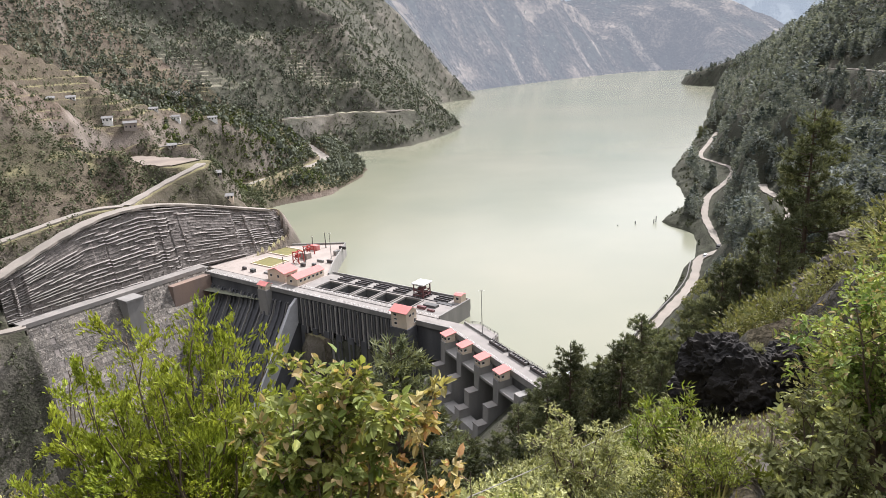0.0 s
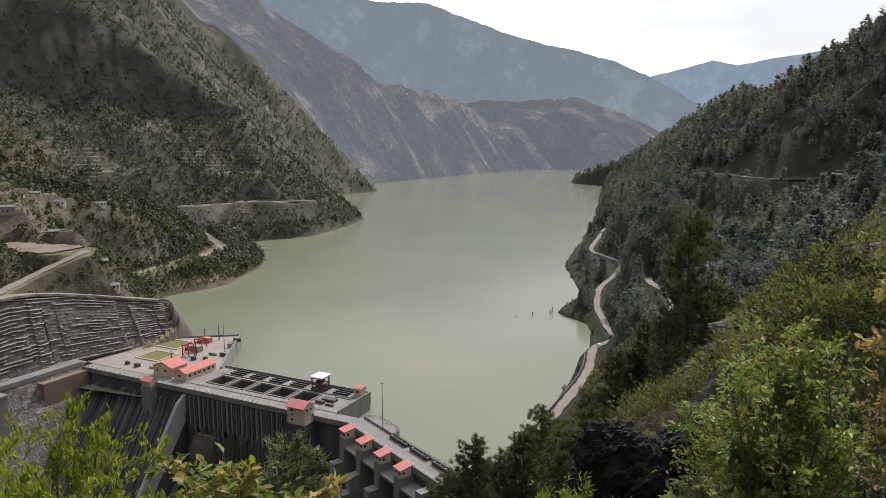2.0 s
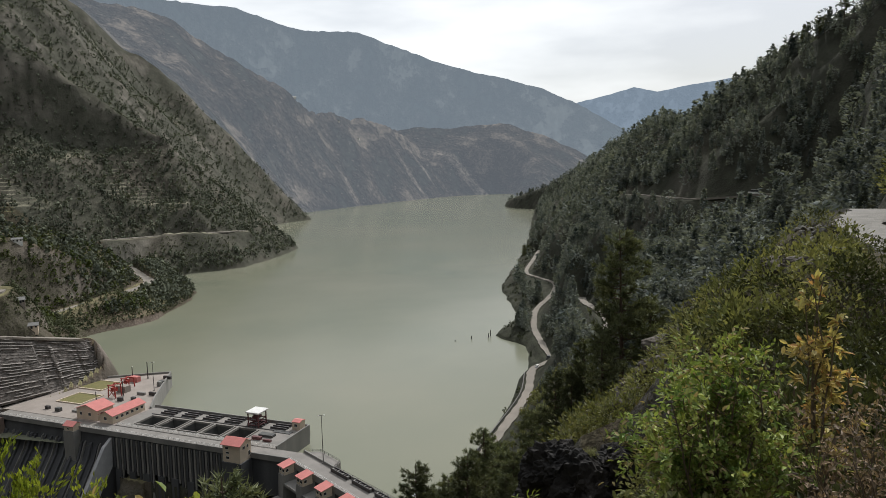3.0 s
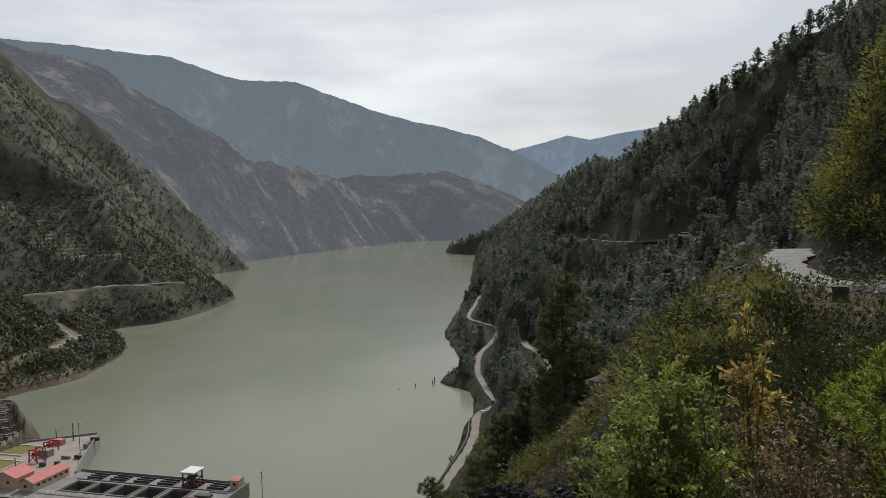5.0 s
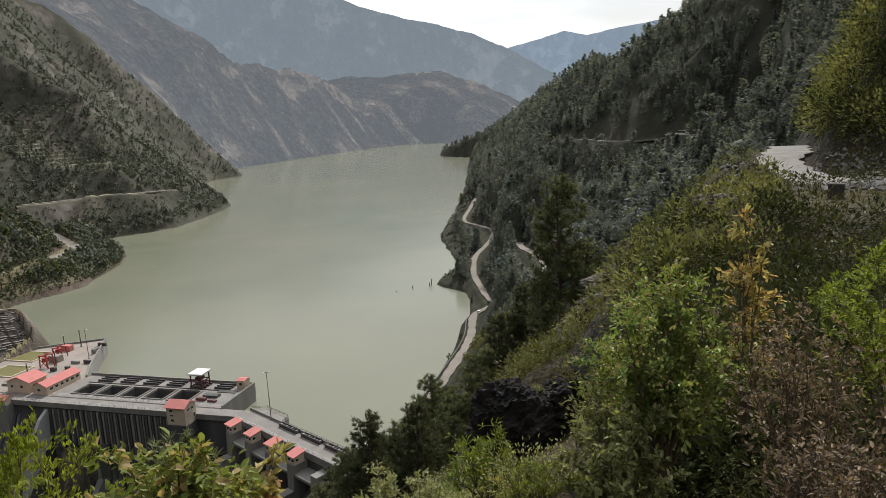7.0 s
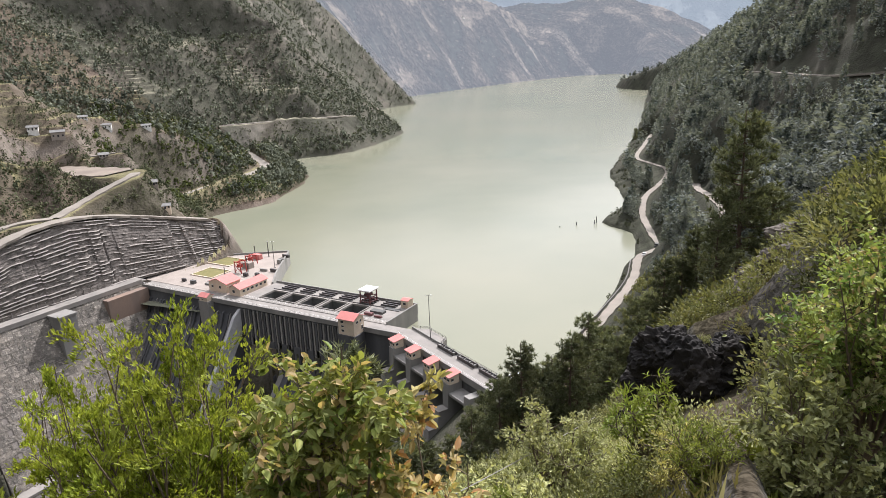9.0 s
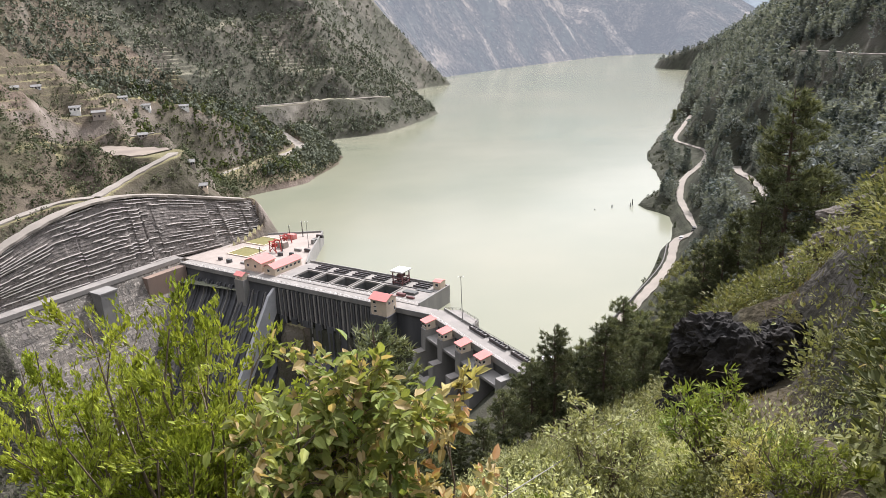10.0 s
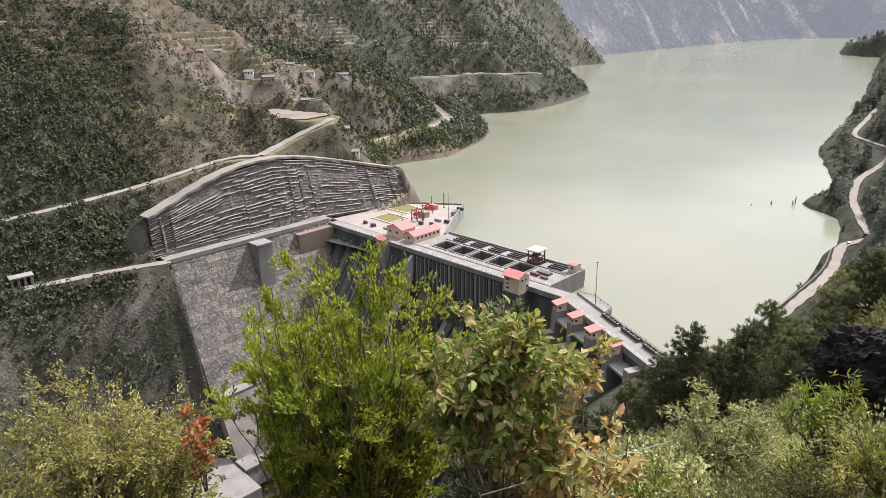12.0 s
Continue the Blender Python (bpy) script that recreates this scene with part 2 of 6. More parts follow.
def dam(s, n, z=0.0):
    return Vector((DO[0] + s * E1[0] + n * N1[0], DO[1] + s * E1[1] + n * N1[1], z))


def to_dam(x, y):
    dx, dy = x - DO[0], y - DO[1]
    return dx * E1[0] + dy * E1[1], dx * N1[0] + dy * N1[1]


# ---- terrain ----
LAKE = [(-104, 404), (-122, 470), (-148, 554), (-102, 607), (-81, 737), (-119, 872), (-37, 927), (38, 1137), (-15, 1300), (12, 1719),
        (106, 1844), (70, 1980), (102, 2206), (477, 2740), (906, 3229), (1203, 3243), (860, 2400), (744, 2066), (780, 1900), (716, 1763), (438, 1106),
        (300, 800), (230, 658), (194, 519), (153, 455), (163, 420), (141, 361), (97, 289), (45, 212), (0, 262), (-21, 290), (-130, 362)]
MID = [(-400, -250), (-60, 300), (60, 600), (240, 1100), (420, 1800), (600, 2600), (1000, 3100), (2600, 3260), (4600, 3400)]
# roads: x, y, z
ROAD_TOP = [(-203, 285, 31), (-182, 322, 44.5), (-165, 349, 48), (-147, 379, 42.5), (-111, 416, 29.5)]
ROAD_FAR = [(-330, 190, 26), (-266, 262, 33), (-243, 288, 36), (-220, 313, 40), (-192, 350, 46.5), (-172, 356, 48)]
ROAD_SWITCH = [(-172, 356, 48), (-168, 375, 50.5), (-160, 391, 55), (-149, 405, 60), (-148, 414, 60.8)]
ROAD_LEFT = [(-190, 560, 12), (-165, 605, 15), (-137, 671, 15), (-128, 740, 15), (-165, 820, 22)]
ROAD_LEFT2 = [(-200, 880, 48), (-165, 920, 46), (-138, 944, 45), (-80, 960, 45), (-40, 1010, 42)]
ROAD_LAKE = [(60, 222, 7), (91, 266, 6), (121, 310, 6), (140, 349, 6), (158, 364, 6), (166, 395, 6), (178, 440, 6), (190, 470, 7), (204, 498, 8),
             (243, 556, 8), (266, 605, 8), (268, 650, 7), (270, 690, 7), (310, 770, 8), (355, 858, 9)]
ROAD_PAD = [(-212, 444, 61.4), (-186, 433, 61.0), (-160, 421, 60.6)]
ROAD_UPPER = [(-226, 466, 62.5), (-205, 478, 64), (-183, 482, 66)]
ROAD_WING = [(-330, 170, 10), (-243, 234, 10), (-210, 264, 10), (-189, 280, 10)]
ROAD_MOUNT = [(30, -30, 118), (36, -8, 117.2), (39, 8, 116.2), (38.2, 19, 115.3), (36.5, 24.6, 114.8), (36.8, 29.3, 114.7), (39.4, 35.5, 114.7), (44.7, 42.9, 114.9), (52.6, 49.2, 115.2), (61.3, 57.4, 115.0), (74.9, 73.6, 113.4)]
ROAD_SIDE = [(203, 415, 32), (192, 389, 34), (185, 360, 36), (167, 310, 40), (150, 285, 42)]
ROAD_MID = [(292, 524, 97), (284, 470, 98), (274, 394, 98), (287, 346, 101.6), (330, 310, 104)]
ROADS = [(ROAD_TOP, 4.0), (ROAD_FAR, 3.0), (ROAD_SWITCH, 3.0), (ROAD_LEFT, 5.0), (ROAD_LEFT2, 4.0), (ROAD_LAKE, 2.2), (ROAD_WING, 2.6), (ROAD_MOUNT, 1.9), (ROAD_MID, 2.6), (ROAD_PAD, 14.0), (ROAD_SIDE, 2.4), (ROAD_UPPER, 2.2)]
SPUR_FIELDS = [(-480, 430, 235), (-395, 470, 190), (-330, 500, 150), (-274, 534, 116), (-251, 567, 95), (-203, 617, 76), (-178, 675, 52), (-150, 706, 26), (-100, 722, 5)]
VALLEY = [(-172, 862, 1), (-290, 830, 34), (-420, 770, 92), (-560, 720, 175), (-800, 680, 330)]
SPUR = [(-172, 372, 48), (-207, 433, 76), (-242, 460, 97), (-329, 453, 133), (-480, 430, 235), (-800, 400, 420)]


def seg_dist(x, y, pts, closed=False):
    """Distance to a line of points, and the height (if given) at the nearest place on it."""
    best, height = np.full(x.shape, 1e9), np.zeros(x.shape)
    pairs = list(zip(pts, pts[1:] + pts[:1])) if closed else list(zip(pts, pts[1:]))
    for a, b in pairs:
        dx, dy = b[0] - a[0], b[1] - a[1]
        t = np.clip(((x - a[0]) * dx + (y - a[1]) * dy) / (dx * dx + dy * dy), 0, 1)
        d = np.hypot(x - a[0] - t * dx, y - a[1] - t * dy)
        nearer = d < best
        best = np.where(nearer, d, best)
        if len(a) > 2:
            height = np.where(nearer, a[2] + t * (b[2] - a[2]), height)
    return best, height


def inside(x, y, pts):
    c = np.zeros(x.shape, bool)
    for (x0, y0), (x1, y1) in zip(pts, pts[1:] + pts[:1]):
        if y0 != y1:
            c ^= ((y0 > y) != (y1 > y)) & (x < (x1 - x0) * (y - y0) / (y1 - y0) + x0)
    return c


def rounded_loop(pts, k=3):
    """The closed line with its corners rounded off."""
    p = [np.array(q, float) for q in pts]
    m, out_ = len(p), []
    for i in range(m):
        a, b, c, d = p[i - 1], p[i], p[(i + 1) % m], p[(i + 2) % m]
        for j in range(k):
            t = j / k
            out_.append(tuple(0.5 * (2 * b + (c - a) * t * 0.7 + (6 * (c - b) - 1.4 * (c - a) - 0.7 * (d - b)) * t * t + (-4 * (c - b) + 0.7 * (c - a) + 0.7 * (d - b)) * t ** 3)))
    return out_


SHORE = rounded_loop(LAKE)


def lake_dist(x, y):
    d, _ = seg_dist(x, y, SHORE, True)
    d = np.where(inside(x, y, SHORE), -d, d)
    return d + 4.0 * fbm(x, y, 45, 3) * sstep(y, 380, 520)


def near_drop(az):
    """Tangent of the fall of the camera's own hillside, by direction in degrees."""
    return np.interp(az, (-180, -60, -35, 0, 14, 19, 21.5, 24, 26, 30, 36, 41, 46, 60, 120, 180), (0.2, 0.64, 0.76, 0.72, 0.645, 0.57, 0.535, 0.43, 0.375, 0.33, 0.18, 0.125, 0.10, 0.09, -0.2, -0.2))


def terrain(x, y, roads=True):
    x, y = np.asarray(x, float), np.asarray(y, float)
    r, az = np.hypot(x, y), np.degrees(np.arctan2(x, y))
    sd = lake_dist(x, y)
    xm = np.interp(y, [p[1] for p in MID], [p[0] for p in MID])
    left = x < xm
    s, n = to_dam(x, y)
    out = np.maximum(sd, 0)
    gully = 1 + 0.30 * fbm(x, y, 260, 4) * sstep(out, 20, 160)
    # left bank
    ls = np.interp(y, (300, 520, 590, 730, 830, 900, 1700, 2500), (0.40, 0.40, 0.33, 0.33, 0.66, 0.86, 1.05, 1.0))
    zl = 2.0 * sstep(out, 0, 6) + ls * out * gully
    ds, hs = seg_dist(x, y, SPUR)
    dv, hv = seg_dist(x, y, VALLEY)
    zl = np.minimum(zl, hv + 0.62 * dv * gully + 600 * sstep(dv, 260, 420))
    zl = np.maximum(zl, hs - 0.62 * ds * gully)
    df, hf = seg_dist(x, y, SPUR_FIELDS)
    zl = np.maximum(zl, np.minimum(hf - (0.46 + 0.3 * sstep(r, 560, 760)) * df * gully, 3 + 0.46 * out + 1.0 * np.maximum(out - 42, 0)))
    # ribs and gullies that run down to the water, then the two ridges at the end of the lake
    u, v = 0.62 * x + 0.79 * y, 0.79 * x - 0.62 * y
    far_ = sstep(y, 1750, 2150)
    rib = fbm(u, 0.20 * v, 330, 4)
    zl = zl * (1 + far_ * (0.5 + 0.4 * rib)) - far_ * 60 * np.abs(fbm(u + 90, 0.18 * v, 150, 4)) * sstep(out, 15, 200)
    d1 = np.interp(az, (-20, -8.6, -1.6, 3.5, 7.3, 11.7, 14.0, 15.8), (2300, 2500, 2600, 2700, 3100, 3350, 3300, 3320))
    e1 = np.interp(az, (-20, -8.6, -6.6, -1.6, 3.5, 7.3, 11.7, 13.4, 15.8, 17), (14.5, 12.4, 11.8, 8.8, 6.1, 4.75, 3.3, 1.2, -2.2, -3))
    e2 = np.interp(az, (0, 9, 11.7, 16.4, 20.2, 23, 25.9, 30), (3.4, 3.4, 3.7, 3.9, 3.75, 2.9, 1.4, -1))
    wob = 1 + 0.07 * fbm(x, y, 260, 4)
    first = (120 + d1 * np.tan(np.radians(e1))) * wob - 0.55 * np.abs(r - d1)
    second = (120 + 3850 * np.tan(np.radians(e2))) * wob - 0.5 * np.abs(r - 3850)
    zl = np.where(far_ > 0, np.minimum(zl, np.maximum(first, second) * far_ + zl * (1 - far_)), np.minimum(zl, 900))
    # right bank
    rs = np.interp(y, (0, 150, 450, 900, 1300, 3000), (0.55, 0.6, 1.0, 1.2, 1.5, 1.5))
    zr = 3.0 * sstep(out, 0, 6) + rs * out * gully
    # wooded ribs that run down to the lake, under a ridge whose height goes by direction
    zr = zr + (30 * fbm(0.9 * y - 0.2 * x, 0.3 * x, 95, 3) - 26 * np.abs(fbm(0.9 * y - 0.2 * x, 0.35 * x, 60, 3)) + 10 * fbm(x, y, 70, 3)) * sstep(out, 55, 170) * sstep(y, 120, 330)
    dr = np.interp(az, (18, 20, 22.9, 27.4, 30.1, 32.3, 34.4, 35.4, 38.8, 45.4, 49, 60), (2300, 2260, 2150, 1150, 960, 860, 820, 640, 600, 540, 500, 470))
    er = np.interp(az, (18, 19.9, 22.2, 24.9, 27.4, 30.1, 32.3, 34.2, 35.4, 36.5, 38.8, 40.6, 42.9, 45.4, 47.5, 48.7, 53, 60), (-3.2, -2.45, -1.75, -0.7, 0.8, 2.4, 3.7, 3.2, 3.7, 4.5, 5.9, 7.3, 9.0, 10.6, 12.4, 13.8, 16.5, 20))
    ridge = 120 + dr * np.tan(np.radians(er)) + 5 * fbm(x, y, 60, 4)
    zr = np.minimum(zr, ridge - np.where(r < dr, np.tan(np.radians(er)) + 0.05, 0.3) * np.abs(r - dr))
    # the slope falls away below the narrow road cut across it
    rm, hm = np.interp(az, (29.1, 31.2, 34.8, 39.7, 46.8), (600, 549, 480, 450, 453)), np.interp(az, (29.1, 31.2, 34.8, 39.7, 46.8), (97, 98, 98, 101.6, 104))
    bench = np.minimum(zr, hm - 2.5 - 0.5 * (rm - r))
    on = sstep(az, 27.5, 29.5) * (1 - sstep(az, 43, 47)) * (r < rm) * sstep(r, rm - 130, rm - 100)
    zr = zr * (1 - on) + bench * on
    up = sstep(az, 27.5, 29.5) * (1 - sstep(az, 47, 52)) * (r >= rm)
    zr = zr * (1 - up) + np.minimum(zr, hm + (1.02 + 0.7 * sstep(az, 42.5, 45.5)) * (r - rm) + 9 * fbm(x, y, 60, 3) * sstep(r - rm, 8, 40)) * up
    zr = zr * (1 - sstep(y, 2400, 3100)) + zl * sstep(y, 2400, 3100)
    z = np.where(left, zl, zr)
    # below the dam
    zdl = np.where(s > -146, 9 + 2.0 * (-146 - s), 9 + 0.72 * (-146 - s))
    zdl = zdl + 11 * fbm(x, y, 60, 5) * sstep(np.abs(s + 150), 4, 25)
    zdr = np.where(s > 80, 4 + 0.58 * (s - 80), 4 + 0.98 * (s - 80)) + 4 * fbm(x, y, 50, 3)
    zd = np.maximum(np.maximum(zdl, np.minimum(zdr, 150)), -92 + 3 * fbm(x, y, 40, 3))
    w = sstep(n, -40, 10)
    z = np.where(left | (n < 0), z * w + zd * (1 - w), z)
    z = np.where((n < -2) & ~left & (s < 76), zd, z)
    # low ground between the lakeside road and the water
    xr = np.interp(y, [p[1] for p in ROAD_LAKE], [p[0] for p in ROAD_LAKE])
    low_ = ~left & (x < xr) & (y > 300) & (y < 860) & (sd > 0)
    z = np.where(low_, np.minimum(z, 1.5 + 4.5 * sstep(sd, 0, 16) + 2.2 * fbm(x, y, 18, 3)), z)
    # bed of the lake
    z = np.where(sd < 0, -0.5 * np.minimum(-sd, 60) - 0.5, z)
    # behind the benched cutting, and in the pit of the dam
    z = np.where((s > -157) & (s < -132) & (n > -98) & (n < 64), np.minimum(z, -6), z)
    z = np.where((s > -150) & (s < 75) & (n > -3) & (n < 90), np.minimum(z, -12), z)
    # the camera's own hillside
    drop = near_drop(az)
    edge = np.interp(az, (-60, 0, 14, 24, 36, 46, 60), (150, 120, 110, 90, 75, 60, 60))
    zn = 118.3 - drop * np.minimum(r, edge) - 1.05 * np.maximum(r - edge, 0)
    zn = zn - 0.26 * np.clip(r - 11, 0, 100) * (1 - sstep(az, -8, 8)) * sstep(az, -75, -55)
    zn = zn + (1.8 * fbm(x, y, 22, 4) + 0.5 * fbm(x, y, 5, 3)) * sstep(r, 3, 25)
    zn = zn - 3.0 * sstep(r, 2, 8) * (1 - sstep(r, 22, 33)) * sstep(az, 27, 35) * (1 - sstep(az, 57, 66))
    zn = zn - 4.5 * sstep(r, 7, 16) * (1 - sstep(r, 31, 36)) * sstep(az, 19, 27) * (1 - sstep(az, 31.5, 35))
    zn = zn - np.maximum(zn - 115.5, 0) * sstep(az, 38, 42) * sstep(r, 15, 22) * (1 - sstep(r, 40, 46))
    wn_ = 1 - sstep(r, edge, edge + 60)
    wn_ = wn_ * np.where((az > 62) | (az < -100), 0.0, 1.0)
    z = z * (1 - wn_) + zn * wn_
    # the rock spur above the mountain road
    top = np.interp(az, (46.0, 47.0, 48.0, 49.5, 51.6, 54.0, 57.0, 62.0, 75.0, 180.0), (114, 117, 121, 125, 129, 133.5, 139, 148, 160, 150))
    foot = np.interp(az, (46, 50, 56, 64, 75, 110), (66, 58, 52, 46, 44, 44))
    zc = 115.6 + (top - 115.6) * sstep(r, foot, foot + 17) - 0.4 * np.maximum(r - foot - 24, 0) + (3.0 * fbm(x, y, 14, 4) + 1.2 * fbm(x, y, 4, 3)) * sstep(r, foot + 1, foot + 9)
    wc = sstep(az, 45.8, 46.6) * sstep(r, foot - 3, foot + 1) * (1 - sstep(r, 135, 190))
    z = z * (1 - wc) + zc * wc
    z = z + 1.4 * fbm(x, y, 26, 4) * sstep(out, 15, 60) * sstep(r, 150, 260)
    z = z + left * (7 * fbm(x, y, 75, 4) - 6 * np.abs(fbm(x, y, 48, 3))) * sstep(out, 30, 110) * sstep(r, 260, 340) * (n > -98)
    # broken rock on the slope below the service road
    crag = (n < -92) & (s > -260) & (x < 0) & (r > 170)
    z = z + crag * (15.0 * np.abs(fbm(x, y, 30, 5)) + 4.5 * np.abs(fbm(x, y, 11, 4)) - 2) * sstep(np.abs(s + 148), 3, 14)
    z = z - 15 * np.exp(-((n + 102.5) / 4.0) ** 2) * sstep(s, -149, -144) * (1 - sstep(s, -92, -84))
    # a mound beside the mountain road
    z = z + 2.6 * np.exp(-((x - 35.2) ** 2 + (y - 37.8) ** 2) / 9.0)
    # terraced fields on the left bank
    tf = sstep(fbm(x + 130, y, 230, 2), -0.02, 0.12) * left * sstep(z, 25, 50) * (r > 480) * (y < 1400)
    tf = np.maximum(tf, left * sstep(60 - df, 0, 25) * sstep(z, 70, 90) * (r > 480))
    step = 5.0
    q = np.floor(z / step)
    fr = z / step - q
    z = z * (1 - tf) + tf * step * (q + sstep(fr, 0.5, 0.95))
    if roads:
        for pts, half in ROADS:
            d, h = seg_dist(x, y, pts)
            k = 1 - sstep(d, half + (0.2 if half < 2 else 0.6), half + (0.9 if half < 2 else 2.0) + np.clip(np.abs(z - h), 0, 30) * (0.4 if half < 2 else 0.8))
            z = z * (1 - k) + (h - 0.25) * k
    # room for the benched cutting and for the wing wall
    head = np.interp(n, (-99, -58, -26, 10, 60), (-152.3, -156.8, -158, -160.5, -153))
    z = np.where((n > -99) & (n < 63) & (s > head - 1.0) & (s < -139), np.minimum(z, 4), z)
    wall = np.interp(s, (-140, -113.5, -95, -84), (9.7, -56, -85, -95)) - 9
    return np.where((n > -97) & (n < 4) & (s > -140) & (s < -60), np.minimum(z, wall), z)


def ground_z(x, y):
    return float(terrain(np.array([x]), np.array([y]))[0])


def mesh_ob(name, verts, faces, mat, parent=None, smooth=True):
    me = bpy.data.meshes.new(name)
    me.from_pydata([tuple(v) for v in verts] if not isinstance(verts, np.ndarray) else verts.tolist(), [], faces if isinstance(faces, list) else faces.tolist())
    me.polygons.foreach_set("use_smooth", [smooth] * len(me.polygons))
    me.materials.append(mat)
    ob = new(name, me)
    if parent:
        ob.parent = parent
    return ob


def grid_faces(rows, cols, wrap=False):
    i, j = np.meshgrid(np.arange(rows - 1), np.arange(cols if wrap else cols - 1), indexing="ij")
    a, b = i * cols + j, i * cols + (j + 1) % cols
    return np.stack([a, b, b + cols, a + cols], -1).reshape(-1, 4)


def build_ground():
    azs = np.concatenate([np.arange(-52, 64, 0.2), np.arange(64, 308, 6.0)])
    rad = np.concatenate([[0.6, 1.4, 2.2], np.geomspace(3, 200, 150), np.arange(202, 520, 2.6), np.arange(522.5, 1150, 2.8), np.geomspace(1156, 4300, 190)])
    R, A = np.meshgrid(rad, np.radians(azs), indexing="ij")
    x, y = R * np.sin(A), R * np.cos(A)
    z = terrain(x, y)
    v = np.stack([x, y, z], -1).reshape(-1, 3)
    f = grid_faces(len(rad), len(azs), True)[:, ::-1]
    ob = mesh_ob("ground", v, f, M_GROUND)
    # ground beyond 1950 m takes the slope material with painted haze
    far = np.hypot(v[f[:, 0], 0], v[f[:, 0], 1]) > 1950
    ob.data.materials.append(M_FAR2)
    ob.data.materials.append(M_NEARGROUND)
    close = np.hypot(v[f[:, 0], 0], v[f[:, 0], 1]) < 150
    ob.data.materials.append(M_WOODGROUND)
    cx, cy = v[f[:, 0], 0], v[f[:, 0], 1]
    wooded = (cx > np.interp(cy, [p[1] for p in MID], [p[0] for p in MID])) & (cy > 60) & (cy < 2500) & ~close
    ob.data.materials.append(M_CRAG)
    cs, cn = to_dam(cx, cy)
    crag = (cn < -92) & (cs > -260) & (cx < 0) & ~close
    ob.data.materials.append(M_SLOPE)
    behind = ~wooded & ~far & ~close & (cy > 860 - 0.45 * (cx + 172))
    ob.data.polygons.foreach_set("material_index", np.where(crag, 4, np.where(wooded, 3, np.where(behind, 5, far + 2 * close))).astype(np.int32))
    tagged(ob, "steep dry hillsides of scrub, rock and terraced fields", "ground", kind="structure")


build_ground()


def far_range(name, dist, elev, mat, rough):
    """A distant ridge; elev: heights in degrees over the horizon, by direction."""
    azs = np.arange(-75, 80, 0.2)
    prof = np.interp(azs, [e[0] for e in elev], [e[1] for e in elev])
    top = 120 + dist * np.tan(np.radians(prof)) + rough * fbm(azs * 60, azs * 0 + 5, 300, 5) + 0.5 * rough * fbm(azs * 60, azs * 0 + 50, 24, 3)
    rows = 26
    v = np.zeros((rows, len(azs), 3))
    for k in range(rows):
        t = k / (rows - 1)
        d = dist - 300 * (1 - t) + 240 * (np.abs(fbm(azs * 60, azs * 0 + t * 300, 260, 5)) - 0.3) * (1 - t) * min(1.0, 4 * t)
        v[k, :, 0], v[k, :, 1] = d * np.sin(np.radians(azs)), d * np.cos(np.radians(azs))
        v[k, :, 2] = -20 + (top + 20) * t
    ob = mesh_ob(name, v.reshape(-1, 3), grid_faces(rows, len(azs))[:, ::-1], mat)
    tagged(ob, "distant hazy blue-grey forested mountain range", "mountain", kind="structure")


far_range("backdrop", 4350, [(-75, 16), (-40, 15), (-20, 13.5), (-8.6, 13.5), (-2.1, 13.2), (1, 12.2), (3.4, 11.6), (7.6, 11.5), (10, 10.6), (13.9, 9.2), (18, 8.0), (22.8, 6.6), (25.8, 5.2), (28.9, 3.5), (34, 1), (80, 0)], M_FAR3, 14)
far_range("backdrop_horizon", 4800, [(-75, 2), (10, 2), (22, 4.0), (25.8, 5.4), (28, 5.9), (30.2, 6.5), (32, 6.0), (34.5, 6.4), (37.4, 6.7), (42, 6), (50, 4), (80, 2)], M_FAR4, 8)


# ---- water ----
def build_water():
    m, n, l, p = node_mat("silty_water")
    f1 = noise_fac(n, l, 0.004, 4.0, 0.35, 0.65)
    f2 = noise_fac(n, l, 0.5, 4.0, 0.2, 0.8, stretch=(1, 1, 1))
    c = mix(n, l, f1, (0.178, 0.19, 0.138), (0.228, 0.225, 0.164))
    l.new(c, p.inputs["Base Color"])
    p.inputs["Roughness"].default_value = 0.16
    p.inputs["IOR"].default_value = 1.33
    p.inputs["Specular IOR Level"].default_value = 0.3
    bump(n, l, p, f2, 0.15, 0.12)
    pts = [(-135, 350), (-400, 560), (-400, 2300), (400, 3400), (1500, 3400), (1500, 1500), (500, 600), (200, 300), (50, 205), (-15, 285)]
    ob = mesh_ob("water", [(a, b, 0.0) for a, b in pts], [list(range(len(pts)))[::-1]], m, smooth=False)
    tagged(ob, "still grey-green silty reservoir water", "lake", kind="structure")


build_water()


# ---- roads ----
def smooth_line(pts, step=3.0):
    """Catmull-Rom points along a line."""
    p = [Vector(q) for q in pts]
    p = [2 * p[0] - p[1]] + p + [2 * p[-1] - p[-2]]
    out = []
    for i in range(1, len(p) - 2):
        k = max(2, int((p[i + 1] - p[i]).length / step))
        for j in range(k):
            t = j / k
            out.append(0.5 * (2 * p[i] + (p[i + 1] - p[i - 1]) * t + (2 * p[i - 1] - 5 * p[i] + 4 * p[i + 1] - p[i + 2]) * t * t + (3 * p[i] - p[i - 1] - 3 * p[i + 1] + p[i + 2]) * t ** 3))
    return out + [p[-2]]


